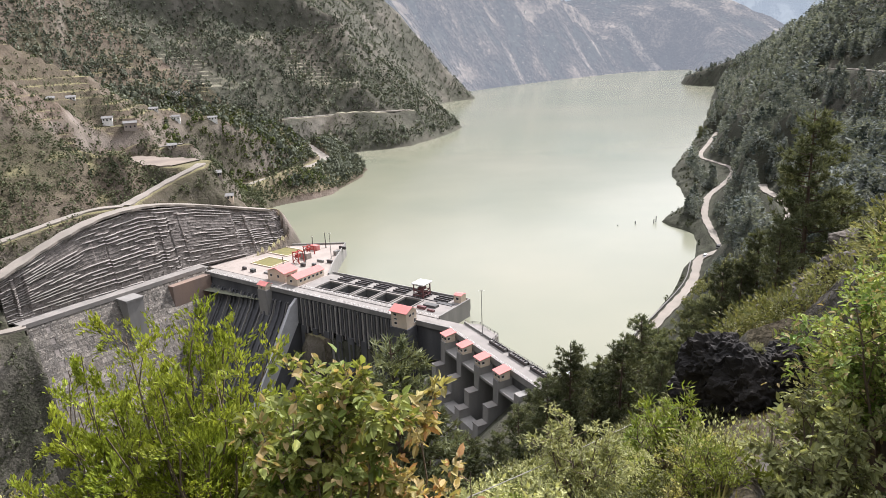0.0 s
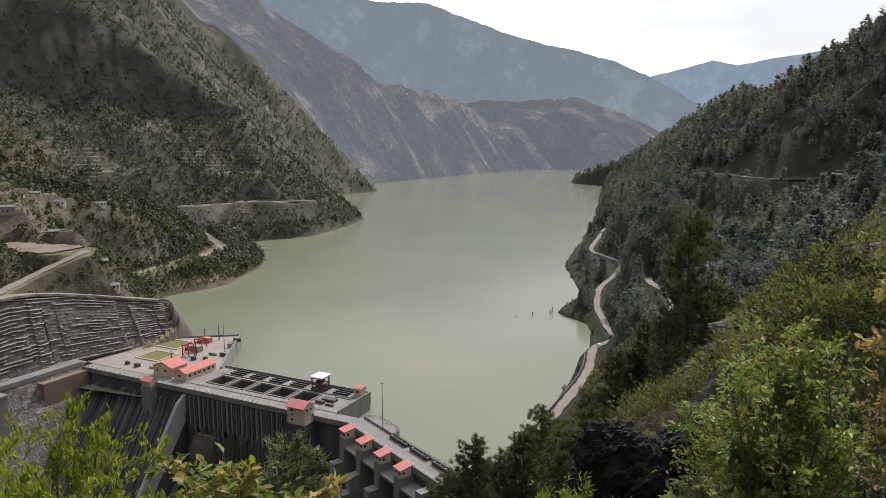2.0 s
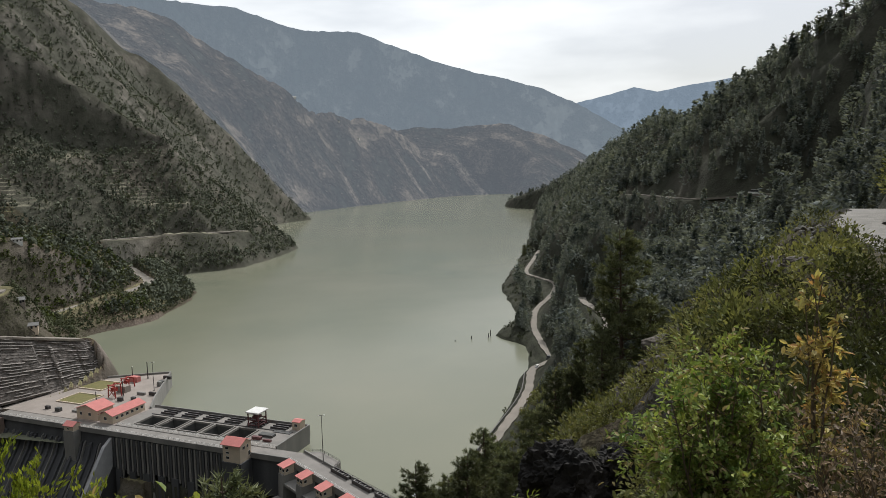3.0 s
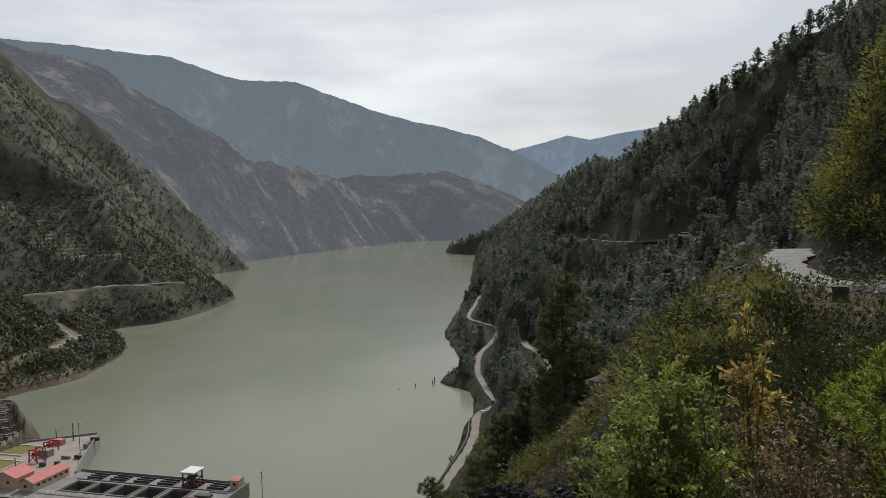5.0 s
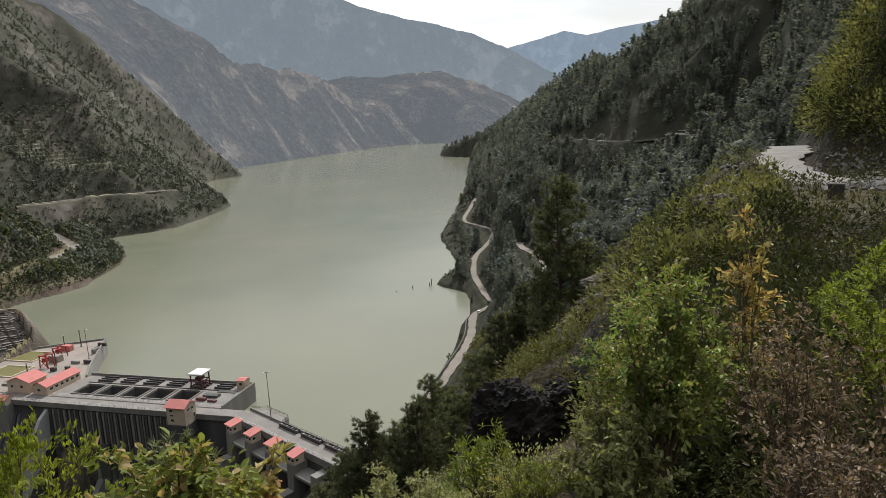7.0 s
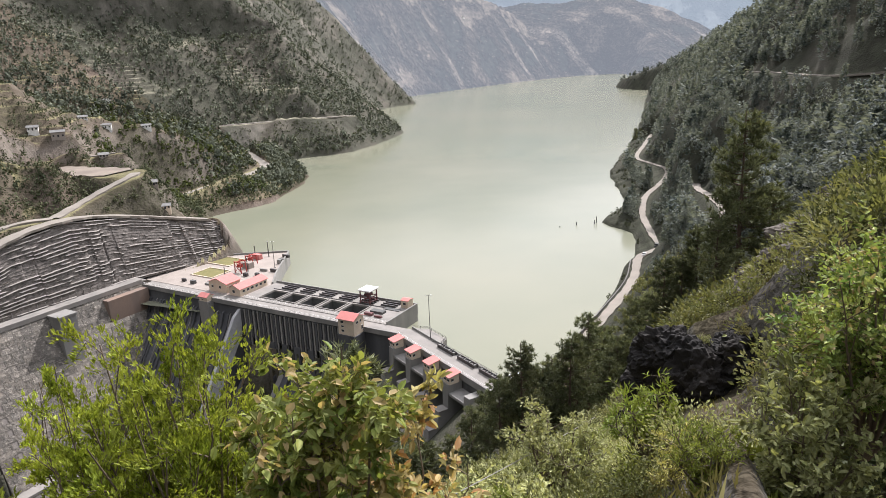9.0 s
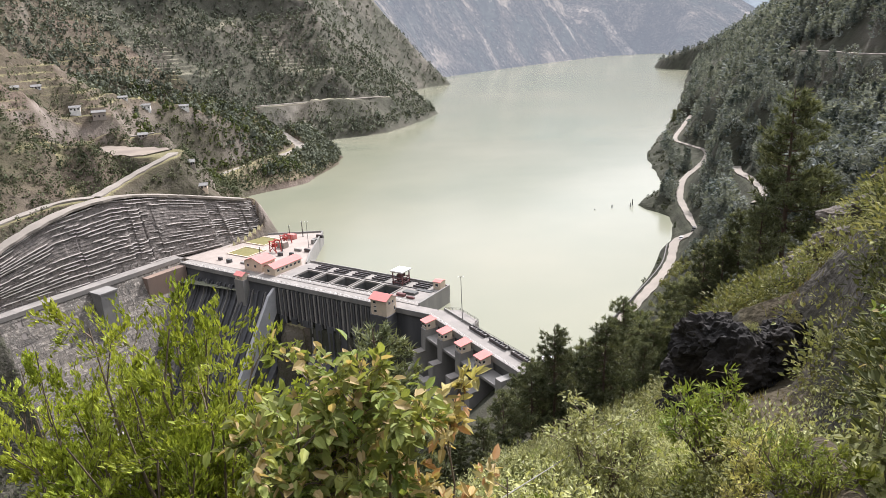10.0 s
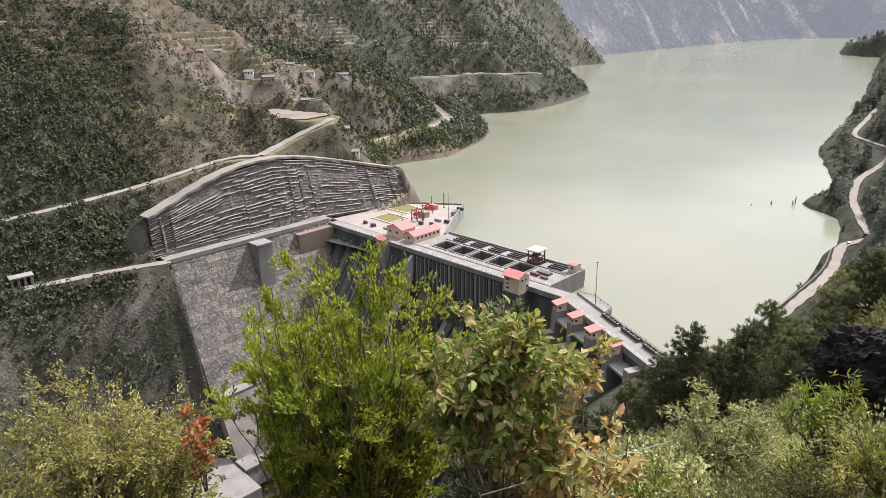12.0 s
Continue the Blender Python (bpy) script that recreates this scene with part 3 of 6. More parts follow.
def ribbon(name, pts, half, mat, thick=0.35, step=3.0, parent=None):
    """A road slab: top, two sides."""
    c = [q + Vector((0, 0, 0.5 if q.y > 150 else 0.05)) for q in smooth_line(pts, step)]
    v, f = [], []
    for i, q in enumerate(c):
        d = (c[min(i + 1, len(c) - 1)] - c[max(i - 1, 0)])
        d.z = 0
        side = Vector((d.y, -d.x, 0)).normalized()
        w = half * (1 + 0.12 * math.sin(i * 1.7) + 0.08 * math.sin(i * 0.6))
        v += [q - side * w - Vector((0, 0, thick)), q - side * w, q + side * w, q + side * w - Vector((0, 0, thick))]
        if i:
            for k in range(3):
                a = 4 * (i - 1) + k
                f.append([a, a + 1, a + 5, a + 4])
    return mesh_ob(name, v, f, mat, parent, smooth=False)


for (pts, half), label in zip(ROADS, ("pale dusty road along the top of the benched cutting", "narrow pale road across the bare hillside", "pale dirt road climbing in hairpins", "dirt road on the far bank", "thin dirt road cut into the slope", "pale concrete road along the reservoir", "pale service road on the wing wall", "gravel mountain road", "narrow road cut across a wooded slope", "levelled yard of brown earth beside the hairpin", "gravel track below the pines", "dirt track above the levelled yard")):
    tagged(ribbon("road", pts, half, M_GRAVEL if pts is ROAD_MOUNT else M_YARD if pts is ROAD_PAD else M_ROAD, 1.2, 1.1 if pts is ROAD_MOUNT else 3.0), label, "road", kind="structure")


# ---- building helpers ----
def box_bm(bm, s0, s1, n0, n1, z0, z1, at=None):
    """A box in dam coordinates, or in those of another frame."""
    at = at or dam
    vs = [bm.verts.new(at(s, n, z)) for z in (z0, z1) for s, n in ((s0, n0), (s1, n0), (s1, n1), (s0, n1))]
    for q in ((3, 2, 1, 0), (4, 5, 6, 7), (0, 1, 5, 4), (1, 2, 6, 5), (2, 3, 7, 6), (3, 0, 4, 7)):
        bm.faces.new([vs[i] for i in q])


def sweep_bm(bm, prof, s0, s1, at=None):
    """A profile of (n, z) drawn out from s0 to s1."""
    at = at or dam
    a = [bm.verts.new(at(s0, n, z)) for n, z in prof]
    b = [bm.verts.new(at(s1, n, z)) for n, z in prof]
    bm.faces.new(a), bm.faces.new(b[::-1])
    for i in range(len(prof)):
        j = (i + 1) % len(prof)
        bm.faces.new([a[i], a[j], b[j], b[i]])


def prism_bm(bm, pts, z0, z1):
    """An upright prism over world points (x, y)."""
    a = [bm.verts.new((p[0], p[1], z0)) for p in pts]
    b = [bm.verts.new((p[0], p[1], z1)) for p in pts]
    bm.faces.new(a[::-1]), bm.faces.new(b)
    for i in range(len(pts)):
        j = (i + 1) % len(pts)
        bm.faces.new([a[i], a[j], b[j], b[i]])


def beam_bm(bm, p, q, w, h=None):
    """A square bar from p to q."""
    p, q, h = Vector(p), Vector(q), h or w
    d = (q - p).normalized()
    up = Vector((0, 0, 1)) if abs(d.z) < 0.9 else Vector((E1[0], E1[1], 0))
    side = d.cross(up).normalized() * w / 2
    up = side.cross(d).normalized() * h / 2
    vs = [bm.verts.new(c + o) for c in (p, q) for o in (-side - up, side - up, side + up, -side + up)]
    for f in ((3, 2, 1, 0), (4, 5, 6, 7), (0, 1, 5, 4), (1, 2, 6, 5), (2, 3, 7, 6), (3, 0, 4, 7)):
        bm.faces.new([vs[i] for i in f])


def finish(name, bm, mat, parent=None, label="", smooth=False, bevel=0.0):
    bmesh.ops.recalc_face_normals(bm, faces=bm.faces[:])
    if bevel:
        bmesh.ops.bevel(bm, geom=bm.edges[:], offset=bevel, segments=1, affect="EDGES", clamp_overlap=True)
    me = bpy.data.meshes.new(name)
    bm.to_mesh(me)
    bm.free()
    me.materials.append(mat)
    if smooth:
        me.polygons.foreach_set("use_smooth", [True] * len(me.polygons))
    ob = new(name, me)
    if parent:
        ob.parent = parent
    if label:
        ob["label"] = label
    return ob


part = finish
CREST = 8.0


def thing(name, label, category, group="", kind=""):
    return tagged(new(name), label, category, group, kind)


def boxes(name, rows, mat, parent=None, label="", at=None, bevel=0.0):
    bm = bmesh.new()
    for r in rows:
        box_bm(bm, *r, at)
    return finish(name, bm, mat, parent, label, bevel=bevel)


def beams(name, rows, mat, parent=None, label=""):
    bm = bmesh.new()
    for r in rows:
        beam_bm(bm, *r)
    return finish(name, bm, mat, parent, label)


M_GRASS_LAWN = solid("dry_lawn", (0.19, 0.165, 0.06), (0.13, 0.13, 0.045), 0.4, 0.95, 6.0)
M_RED = solid("red_oxide_paint", (0.42, 0.05, 0.04), (0.30, 0.05, 0.04), 0.8, 0.5, 6.0)
M_RUST = solid("brown_steel_paint", (0.16, 0.06, 0.06), (0.10, 0.05, 0.05), 0.8, 0.55, 6.0)
M_WHITE = solid("white_paint", (0.80, 0.79, 0.76), (0.68, 0.67, 0.64), 0.7, 0.7, 5.0)
M_PALE = solid("pale_paving", (0.34, 0.295, 0.26), (0.27, 0.235, 0.205), 0.12, 0.9, 1.5)
# dark tone painting the shade of wells and bays; also plain dark fittings
M_PIT = solid("recess_dark_grey", (0.11, 0.11, 0.105), (0.06, 0.06, 0.06), 0.3, 0.8, 2.0)
M_WINDOW = solid("dark_window_glass", (0.03, 0.035, 0.04), (0.05, 0.05, 0.055), 2.0, 0.15, 8.0)
M_BROWNWALL = solid("brown_stained_concrete", (0.24, 0.17, 0.13), (0.17, 0.13, 0.11), 0.15, 0.9, 2.0, stretch=(1, 1, 0.3))

# second stretch of the crest: it bends towards the right bank
BO = dam(27.0, 0.0)
F1 = Vector((0.470, -0.883, 0.0))
F2 = Vector((0.883, 0.470, 0.0))


def bend(s, n, z=0.0):
    p = BO + F1 * s + F2 * n
    return Vector((p.x, p.y, z))


def railing(name, line, mat, parent=None, label="pale pipe railing along the crest", height=1.1, gap=3.0):
    """Posts and two rails along a line of points."""
    r = thing(name, label, "railing")
    one = None
    for a, b in zip(line, line[1:]):
        k = max(1, round((b - a).length / gap))
        for i in range(k):
            p = a.lerp(b, i / k)
            if one is None:
                one = beams("post", [(Vector((0, 0, 0)), Vector((0, 0, height)), 0.12)], mat, r)
                one.location = p
            else:
                o = new("post", one.data)
                o.parent, o.location = r, p
        for h in (height * 0.55, height):
            beams("rail", [(a + Vector((0, 0, h)), b + Vector((0, 0, h)), 0.09)], mat, r)


M_TRAIN = solid("smooth_pale_concrete", (0.48, 0.48, 0.48), (0.36, 0.36, 0.365), 0.2, 0.8, 1.5)


def build_dam():
    d = thing("dam", "grey streaked concrete gravity dam with a pale crest road", "dam", kind="structure")
    # left, closed part of the dam with its sloping face
    bm = bmesh.new()
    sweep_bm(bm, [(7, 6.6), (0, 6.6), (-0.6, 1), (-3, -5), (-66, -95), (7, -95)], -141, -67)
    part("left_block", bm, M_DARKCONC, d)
    for k in range(22):
        s = -138 + 3.15 * k + 0.9 * math.sin(k * 2.3)
        w = 0.35 + 0.4 * ((k * 5) % 3)
        bm = bmesh.new()
        sweep_bm(bm, [(-0.4, 2), (-1.6, 1.4), (-4.3, -5), (-62, -88), (-60, -90), (-2.6, -5)], s, s + w)
        part("face_rib", bm, M_CONC if k % 3 == 0 else M_DARKCONC, d)
    bm = bmesh.new()
    sweep_bm(bm, [(0, 5), (-4.6, 2), (-69, -88), (-66, -95), (-1, -8)], -67.7, -66.0)
    part("training_wall", bm, M_TRAIN, d, "pale sloping concrete training wall")
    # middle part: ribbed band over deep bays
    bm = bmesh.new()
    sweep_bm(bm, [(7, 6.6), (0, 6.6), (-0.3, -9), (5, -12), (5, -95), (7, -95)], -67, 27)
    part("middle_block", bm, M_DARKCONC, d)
    # dark face behind the bays, their shade put into the colour
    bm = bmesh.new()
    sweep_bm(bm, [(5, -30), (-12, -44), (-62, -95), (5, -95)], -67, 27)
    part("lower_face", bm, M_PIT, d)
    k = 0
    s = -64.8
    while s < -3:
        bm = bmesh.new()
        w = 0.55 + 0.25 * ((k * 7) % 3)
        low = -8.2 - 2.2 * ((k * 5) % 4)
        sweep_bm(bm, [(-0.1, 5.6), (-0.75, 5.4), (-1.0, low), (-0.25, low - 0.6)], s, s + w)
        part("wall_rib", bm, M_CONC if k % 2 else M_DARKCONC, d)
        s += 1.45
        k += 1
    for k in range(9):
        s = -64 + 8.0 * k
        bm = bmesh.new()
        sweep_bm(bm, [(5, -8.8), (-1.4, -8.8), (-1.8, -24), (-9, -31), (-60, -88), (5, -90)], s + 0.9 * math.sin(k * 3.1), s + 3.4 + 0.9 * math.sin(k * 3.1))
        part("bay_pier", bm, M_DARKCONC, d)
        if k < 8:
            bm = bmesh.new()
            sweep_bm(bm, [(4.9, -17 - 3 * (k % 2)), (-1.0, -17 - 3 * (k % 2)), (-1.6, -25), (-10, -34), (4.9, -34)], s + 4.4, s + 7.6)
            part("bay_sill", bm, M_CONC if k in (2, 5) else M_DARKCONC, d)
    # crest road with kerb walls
    boxes("crest_road", [(-141, 27, -0.5, 7.2, 6.7, CREST - 0.6)], M_DECK, d)
    boxes("parapet", [(-141, -90, -0.9, -0.4, 6.2, CREST + 0.5), (-85, 0.2, -0.9, -0.4, 6.2, CREST + 0.5), (9.5, 27.5, -0.9, -0.4, 6.2, CREST + 0.5)], M_CONC, d)
    # intake deck with five open wells
    deck = [(-72, 16, 7.2, 11, 7.25, CREST - 0.4), (-72, 16, 21.2, 32.4, 7.25, CREST - 0.4)]
    centres = [-58.2, -45.7, -33.2, -20.7, -8.2]
    edge = -72
    for c in centres:
        deck.append((edge, c - 4.9, 11, 21.2, 7.25, CREST - 0.4))
        edge = c + 4.9
    deck.append((edge, 16, 11, 21.2, 7.25, CREST - 0.4))
    for row in deck:
        boxes("deck_slab", [row], M_DECK, d)
    # well walls and floor coloured dark to deepen the shade inside
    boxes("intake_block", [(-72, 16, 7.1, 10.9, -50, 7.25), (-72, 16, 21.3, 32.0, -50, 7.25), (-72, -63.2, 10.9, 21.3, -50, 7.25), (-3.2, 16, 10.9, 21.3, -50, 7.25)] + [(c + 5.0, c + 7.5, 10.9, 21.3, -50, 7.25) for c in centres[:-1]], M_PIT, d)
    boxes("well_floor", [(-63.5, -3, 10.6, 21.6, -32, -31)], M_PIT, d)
    for c in centres:
        for row in ((c - 5.5, c + 5.5, 10.5, 11.0), (c - 5.5, c + 5.5, 21.2, 21.7), (c - 5.5, c - 5.0, 11.0, 21.2), (c + 5.0, c + 5.5, 11.0, 21.2)):
            boxes("well_kerb", [(*row, CREST - 0.4, CREST + 0.15)], M_DECK, d)
    boxes("deck_parapet", [(-72, 16.6, 32.0, 32.5, 3, CREST + 0.7), (16, 16.6, 7.2, 32.0, -6, CREST + 0.7)], M_CONC, d)
    # trash-rack slots along the water's edge, dark slabs standing in for shaded openings
    for k in range(6):
        s = -62 + 12.5 * k
        boxes("rack_slot", [(s, s + 8.2, 25.0, 30.6, CREST - 0.39, CREST - 0.2)], M_PIT, d)
        boxes("rack_beam", [(s, s + 8.2, n, n + 0.5, CREST - 0.2, CREST + 0.5) for n in (25.4, 27.4, 29.6)], M_STEEL, d)
    boxes("crane_rail", [(-66, 12, 23.6, 24.0, CREST - 0.4, CREST - 0.1), (-66, 12, 31.2, 31.6, CREST - 0.4, CREST - 0.1)], M_STEEL, d)
    # floor of the bay between crane and hut
    boxes("hatch", [(4, 13, 22, 24.5, CREST - 0.4, CREST - 0.15), (1, 8, 16, 19, CREST - 0.4, CREST + 0.7)], M_PIT, d)
    boxes("hatch_cover", [(0, 4.5, 12.5, 14.0, CREST - 0.4, CREST + 0.9), (6, 10, 12, 13, CREST - 0.4, CREST + 0.5)], M_RUST, d)
    # left platform with its waterside wall
    bm = bmesh.new()
    prism_bm(bm, [dam(-149, 7.2), dam(-72.2, 7.2), dam(-72.2, 29), dam(-79, 38), dam(-82, 42), dam(-107, 80), dam(-149, 58)], -12, CREST - 0.45)
    part("platform", bm, M_PALE, d)
    wl = [dam(-72.4, 29.5), dam(-79, 38.2), dam(-82.2, 42.2), dam(-107, 80.2), dam(-141, 58.2)]
    for a, b in zip(wl, wl[1:]):
        t = (b - a).normalized()
        side = Vector((-t.y, t.x, 0)) * 0.35
        bm = bmesh.new()
        prism_bm(bm, [a - side, b - side, b + side, a + side], -14, CREST + 0.6)
        part("waterside_wall", bm, M_CONC, d)
    # bend towards the right bank, with the gate bays below
    bm = bmesh.new()
    prism_bm(bm, [dam(26.9, -0.5), dam(26.9, 7.2), bend(-1, 8.2), bend(70, 8.2), bend(70, -0.5), bend(1, -0.5)], 6.2, CREST - 0.6)
    part("spillway_road", bm, M_DECK, d)
    # dark block between the piers, colouring in the shade of the gate bays
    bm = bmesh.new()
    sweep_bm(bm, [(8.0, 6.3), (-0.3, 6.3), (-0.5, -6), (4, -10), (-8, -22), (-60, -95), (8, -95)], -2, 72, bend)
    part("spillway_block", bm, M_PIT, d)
    for n0 in (-0.9, 8.1):
        boxes("spillway_parapet", [(0 if n0 < 0 else -2, 70, n0, n0 + 0.45, 5.8, CREST + 0.4)], M_CONC, d, at=bend)
    for k in range(5):
        s = 4.0 + 13.4 * k
        bm = bmesh.new()
        sweep_bm(bm, [(-0.6, 5.5), (-6.8, 5.5), (-7.2, -4), (-11.5, -4.2), (-11.8, -10), (-16, -10.2), (-16.5, -17), (-21, -17.2), (-50, -60), (-0.6, -60)], s, s + 3.4, bend)
        part("spillway_pier", bm, M_CONC, d)
        for n0, n1, z in ((-11.5, -7.3, -4.15), (-16, -11.9, -10.15), (-20.8, -16.6, -17.1)):
            boxes("pier_step", [(s - 0.3, s + 3.7, n0, n1, z, z + 0.5)], M_DECK, d, at=bend)
        if k < 4:
            bm = bmesh.new()
            sweep_bm(bm, [(-0.6, 2.5), (-6.5, 2.2), (-6.5, 1.2), (-0.6, 1.0)], s + 3.4, s + 13.4, bend)
            part("bay_bridge", bm, M_CONC, d)
            boxes("bay_step", [(s + 3.4, s + 13.4, -16, -11, -24, -13 - 0.2 * k)], M_CONC, d, at=bend)
    # deck bulge that carries the mast
    bm = bmesh.new()
    prism_bm(bm, [bend(-2, 8.6), bend(3, 13.4), bend(17, 13.4), bend(20, 8.6)], 2, CREST - 0.5)
    part("mast_deck", bm, M_DECK, d)
    # pier that carries the gate house, pier of the stair tower
    boxes("house_pier", [(0.0, 9.6, -7.4, -0.2, -40, 6.0)], M_DARKCONC, d)
    boxes("tower_pier", [(-91, -84.6, -4.2, -0.2, -34, 7.0)], M_CONC, d)


build_dam()
railing("railing", [dam(-140, -0.65, CREST + 0.4), dam(-91.5, -0.65, CREST + 0.4)], M_WHITE)
railing("railing", [dam(-84, -0.65, CREST + 0.4), dam(0.0, -0.65, CREST + 0.4)], M_WHITE)
railing("railing", [dam(-71, 8.0, CREST - 0.4), dam(15.5, 8.0, CREST - 0.4)], M_WHITE)
railing("railing", [bend(1, -0.6, CREST + 0.3), bend(69, -0.6, CREST + 0.3)], M_WHITE)
railing("railing", [bend(-2, 8.7, CREST - 0.5), bend(3, 13.2, CREST - 0.5), bend(17, 13.2, CREST - 0.5), bend(20, 8.6, CREST - 0.5), bend(69, 8.4, CREST + 0.3)], M_STEEL, label="dark pipe railing along the spillway road")


def house(name, s0, s1, n0, n1, z0, eave, ridge, along="s", label="", group="", at=None, over=0.6, windows=(), mono=False):
    """A small building: walls, pitched sheet roof, windows on its camera side."""
    at = at or dam
    h = thing(name, label, "building", group)
    boxes("wall", [(s0, s1, n0, n1, z0, eave)], M_CREAM, h, at=at)
    bm = bmesh.new()
    o, t = over, 0.18
    if mono:
        sweep_bm(bm, [(n0 - o, eave + 0.1), (n1 + o, ridge), (n1 + o, ridge + t), (n0 - o, eave + 0.1 + t)], s0 - o, s1 + o, at)
        bm2 = bmesh.new()
        sweep_bm(bm2, [(n0, eave), (n1, eave), (n1, ridge - 0.05), (n0, eave + 0.05)], s0, s1, at)
        finish("gable", bm2, M_CREAM, h)
    elif along == "s":
        m = (n0 + n1) / 2
        sweep_bm(bm, [(n0 - o, eave), (m, ridge), (n1 + o, eave), (n1 + o, eave + t), (m, ridge + t), (n0 - o, eave + t)], s0 - o, s1 + o, at)
        bm2 = bmesh.new()
        sweep_bm(bm2, [(n0, eave - 0.02), (n1, eave - 0.02), (m, ridge - 0.05)], s0 + 0.01, s1 - 0.01, at)
        finish("gable", bm2, M_CREAM, h)
    else:
        m = (s0 + s1) / 2

        def swap(a, b, z):
            return at(b, a, z)
        sweep_bm(bm, [(s0 - o, eave), (m, ridge), (s1 + o, eave), (s1 + o, eave + t), (m, ridge + t), (s0 - o, eave + t)], n0 - o, n1 + o, swap)
        bm2 = bmesh.new()
        sweep_bm(bm2, [(s0, eave - 0.02), (s1, eave - 0.02), (m, ridge - 0.05)], n0 + 0.01, n1 - 0.01, swap)
        finish("gable", bm2, M_CREAM, h)
    finish("roof", bm, M_PINK, h, "pink painted sheet roof")
    for side, a, b, za, zb in windows:
        if side == "n":
            win = boxes("window", [(a, b, n0 - 0.06, n0 + 0.05, za, zb)], M_WINDOW, h, at=at)
            boxes("lintel", [(a - 0.1, b + 0.1, n0 - 0.09, n0 - 0.02, zb, zb + 0.12)], M_WHITE, win, at=at)
            boxes("sill", [(a - 0.1, b + 0.1, n0 - 0.12, n0 - 0.02, za - 0.12, za)], M_WHITE, win, at=at)
        else:
            win = boxes("window", [(s1 - 0.05, s1 + 0.06, a, b, za, zb)], M_WINDOW, h, at=at)
            boxes("sill", [(s1 + 0.02, s1 + 0.12, a - 0.1, b + 0.1, za - 0.12, za)], M_WHITE, win, at=at)
            boxes("lintel", [(s1 + 0.02, s1 + 0.09, a - 0.1, b + 0.1, zb, zb + 0.12)], M_WHITE, win, at=at)
    return h


# gate house on the crest, stair tower, two site buildings
house("gate_house", 0.6, 9.0, -6.8, 0.4, 5.8, 13.2, 15.2, "s", "tall cream gate house with a pink roof on the crest", windows=[("n", 2.0, 3.4, 11.4, 12.4), ("n", 2.2, 3.6, 9.6, 10.3), ("n", 2.2, 3.6, 7.4, 8.4), ("s", -5.0, -3.6, 11.2, 12.3), ("s", -2.4, -1.4, 11.2, 12.3), ("s", -1.5, -0.4, 7.6, 9.4)], over=0.7)
house("stair_tower", -90.6, -85.0, -3.8, 0.4, 6.8, 9.2, 10.8, "s", "small pink-roofed stair tower on the dam face", windows=[("n", -88.6, -87.8, 7.6, 8.4)], over=0.5)
house("site_office", -97, -84, 8.6, 18, CREST - 0.45, 12.4, 14.8, "n", "cream site office with a pink gabled roof", windows=[("n", -95, -93.6, 9.6, 11.0), ("n", -89.5, -88, 9.6, 11.0), ("s", 10.5, 12, 9.6, 11.0), ("s", 14.5, 16, 9.6, 11.0)])
house("store_building", -81.5, -73.6, 7.8, 27, CREST - 0.45, 11.2, 13.2, "n", "long low cream store with a pink roof", windows=[("s", 9.5 + 3 * k, 11 + 3 * k, 9.2, 10.4) for k in range(6)] + [("n", -79, -77.4, 9.0, 10.4)])
for k in range(4):
    s = 4.0 + 13.4 * k
    house("hoist_hut", s - 0.3, s + 3.7, -6.2, -1.9, 5.4, 8.3, 9.3, "s", "small cream hoist hut with a pink sloping roof on a pier", "hoist huts on the piers", at=bend, over=0.55, mono=True,
          windows=[("n", s + 0.2, s + 1.4, 6.6, 7.6), ("n", s + 2.3, s + 3.5, 6.6, 7.6), ("s", -5.4, -4.4, 6.6, 7.6)])


def build_crane():
    c = thing("gantry_crane", "brown steel gantry crane with a white roof on rails", "crane")
    s0, s1, n0, n1, z0 = -10.0, -4.6, 23.8, 29.6, CREST - 0.1
    for s in (s0, s1):
        for n in (n0, n1):
            beams("leg", [(dam(s, n, z0), dam(s, n, 14.2), 0.45)], M_RUST, c)
    for z in (8.8, 11.0, 14.0):
        beams("cross_beam", [(dam(s0, n0, z), dam(s1, n0, z), 0.4), (dam(s0, n1, z), dam(s1, n1, z), 0.4), (dam(s0, n0, z), dam(s0, n1, z), 0.4), (dam(s1, n0, z), dam(s1, n1, z), 0.4)], M_RUST, c)
    beams("brace", [(dam(s0, n0, 9), dam(s1, n0, 12), 0.2), (dam(s1, n0, 9), dam(s0, n0, 12), 0.2), (dam(s1, n0, 9), dam(s1, n1, 12), 0.2)], M_RUST, c)
    boxes("trolley", [(-8.6, -6, 25, 28.4, 11.2, 12.6)], M_RUST, c)
    boxes("roof", [(s0 - 0.9, s1 + 0.9, n0 - 0.8, n1 + 1.0, 14.2, 14.9)], M_WHITE, c, "white sheet roof", bevel=0.15)


build_crane()


def lamp_pole(name, base, height, label, arm=1.2, w=0.22, head=0.5):
    p = thing(name, label, "lamp")
    beams("pole", [(base, base + Vector((0, 0, height * 0.5)), w), (base + Vector((0, 0, height * 0.5)), base + Vector((0, 0, height)), w * 0.75)], M_STEEL, p)
    boxes("base_plate", [(-0.5, 0.5, -0.5, 0.5, 0, 0.3)], M_CONC, p, at=lambda s, n, z: base + Vector((s, n, z)))
    top = base + Vector((0, 0, height))
    beams("arm", [(top + Vector((-arm, 0, 0)), top + Vector((arm, 0, 0)), w * 0.6)], M_STEEL, p)
    for sx in (-1, 1):
        q = top + Vector((sx * arm, 0, 0.05))
        beams("lamp_head", [(q, q + Vector((sx * head, 0, -0.12)), 0.3, 0.18)], M_WHITE, p)


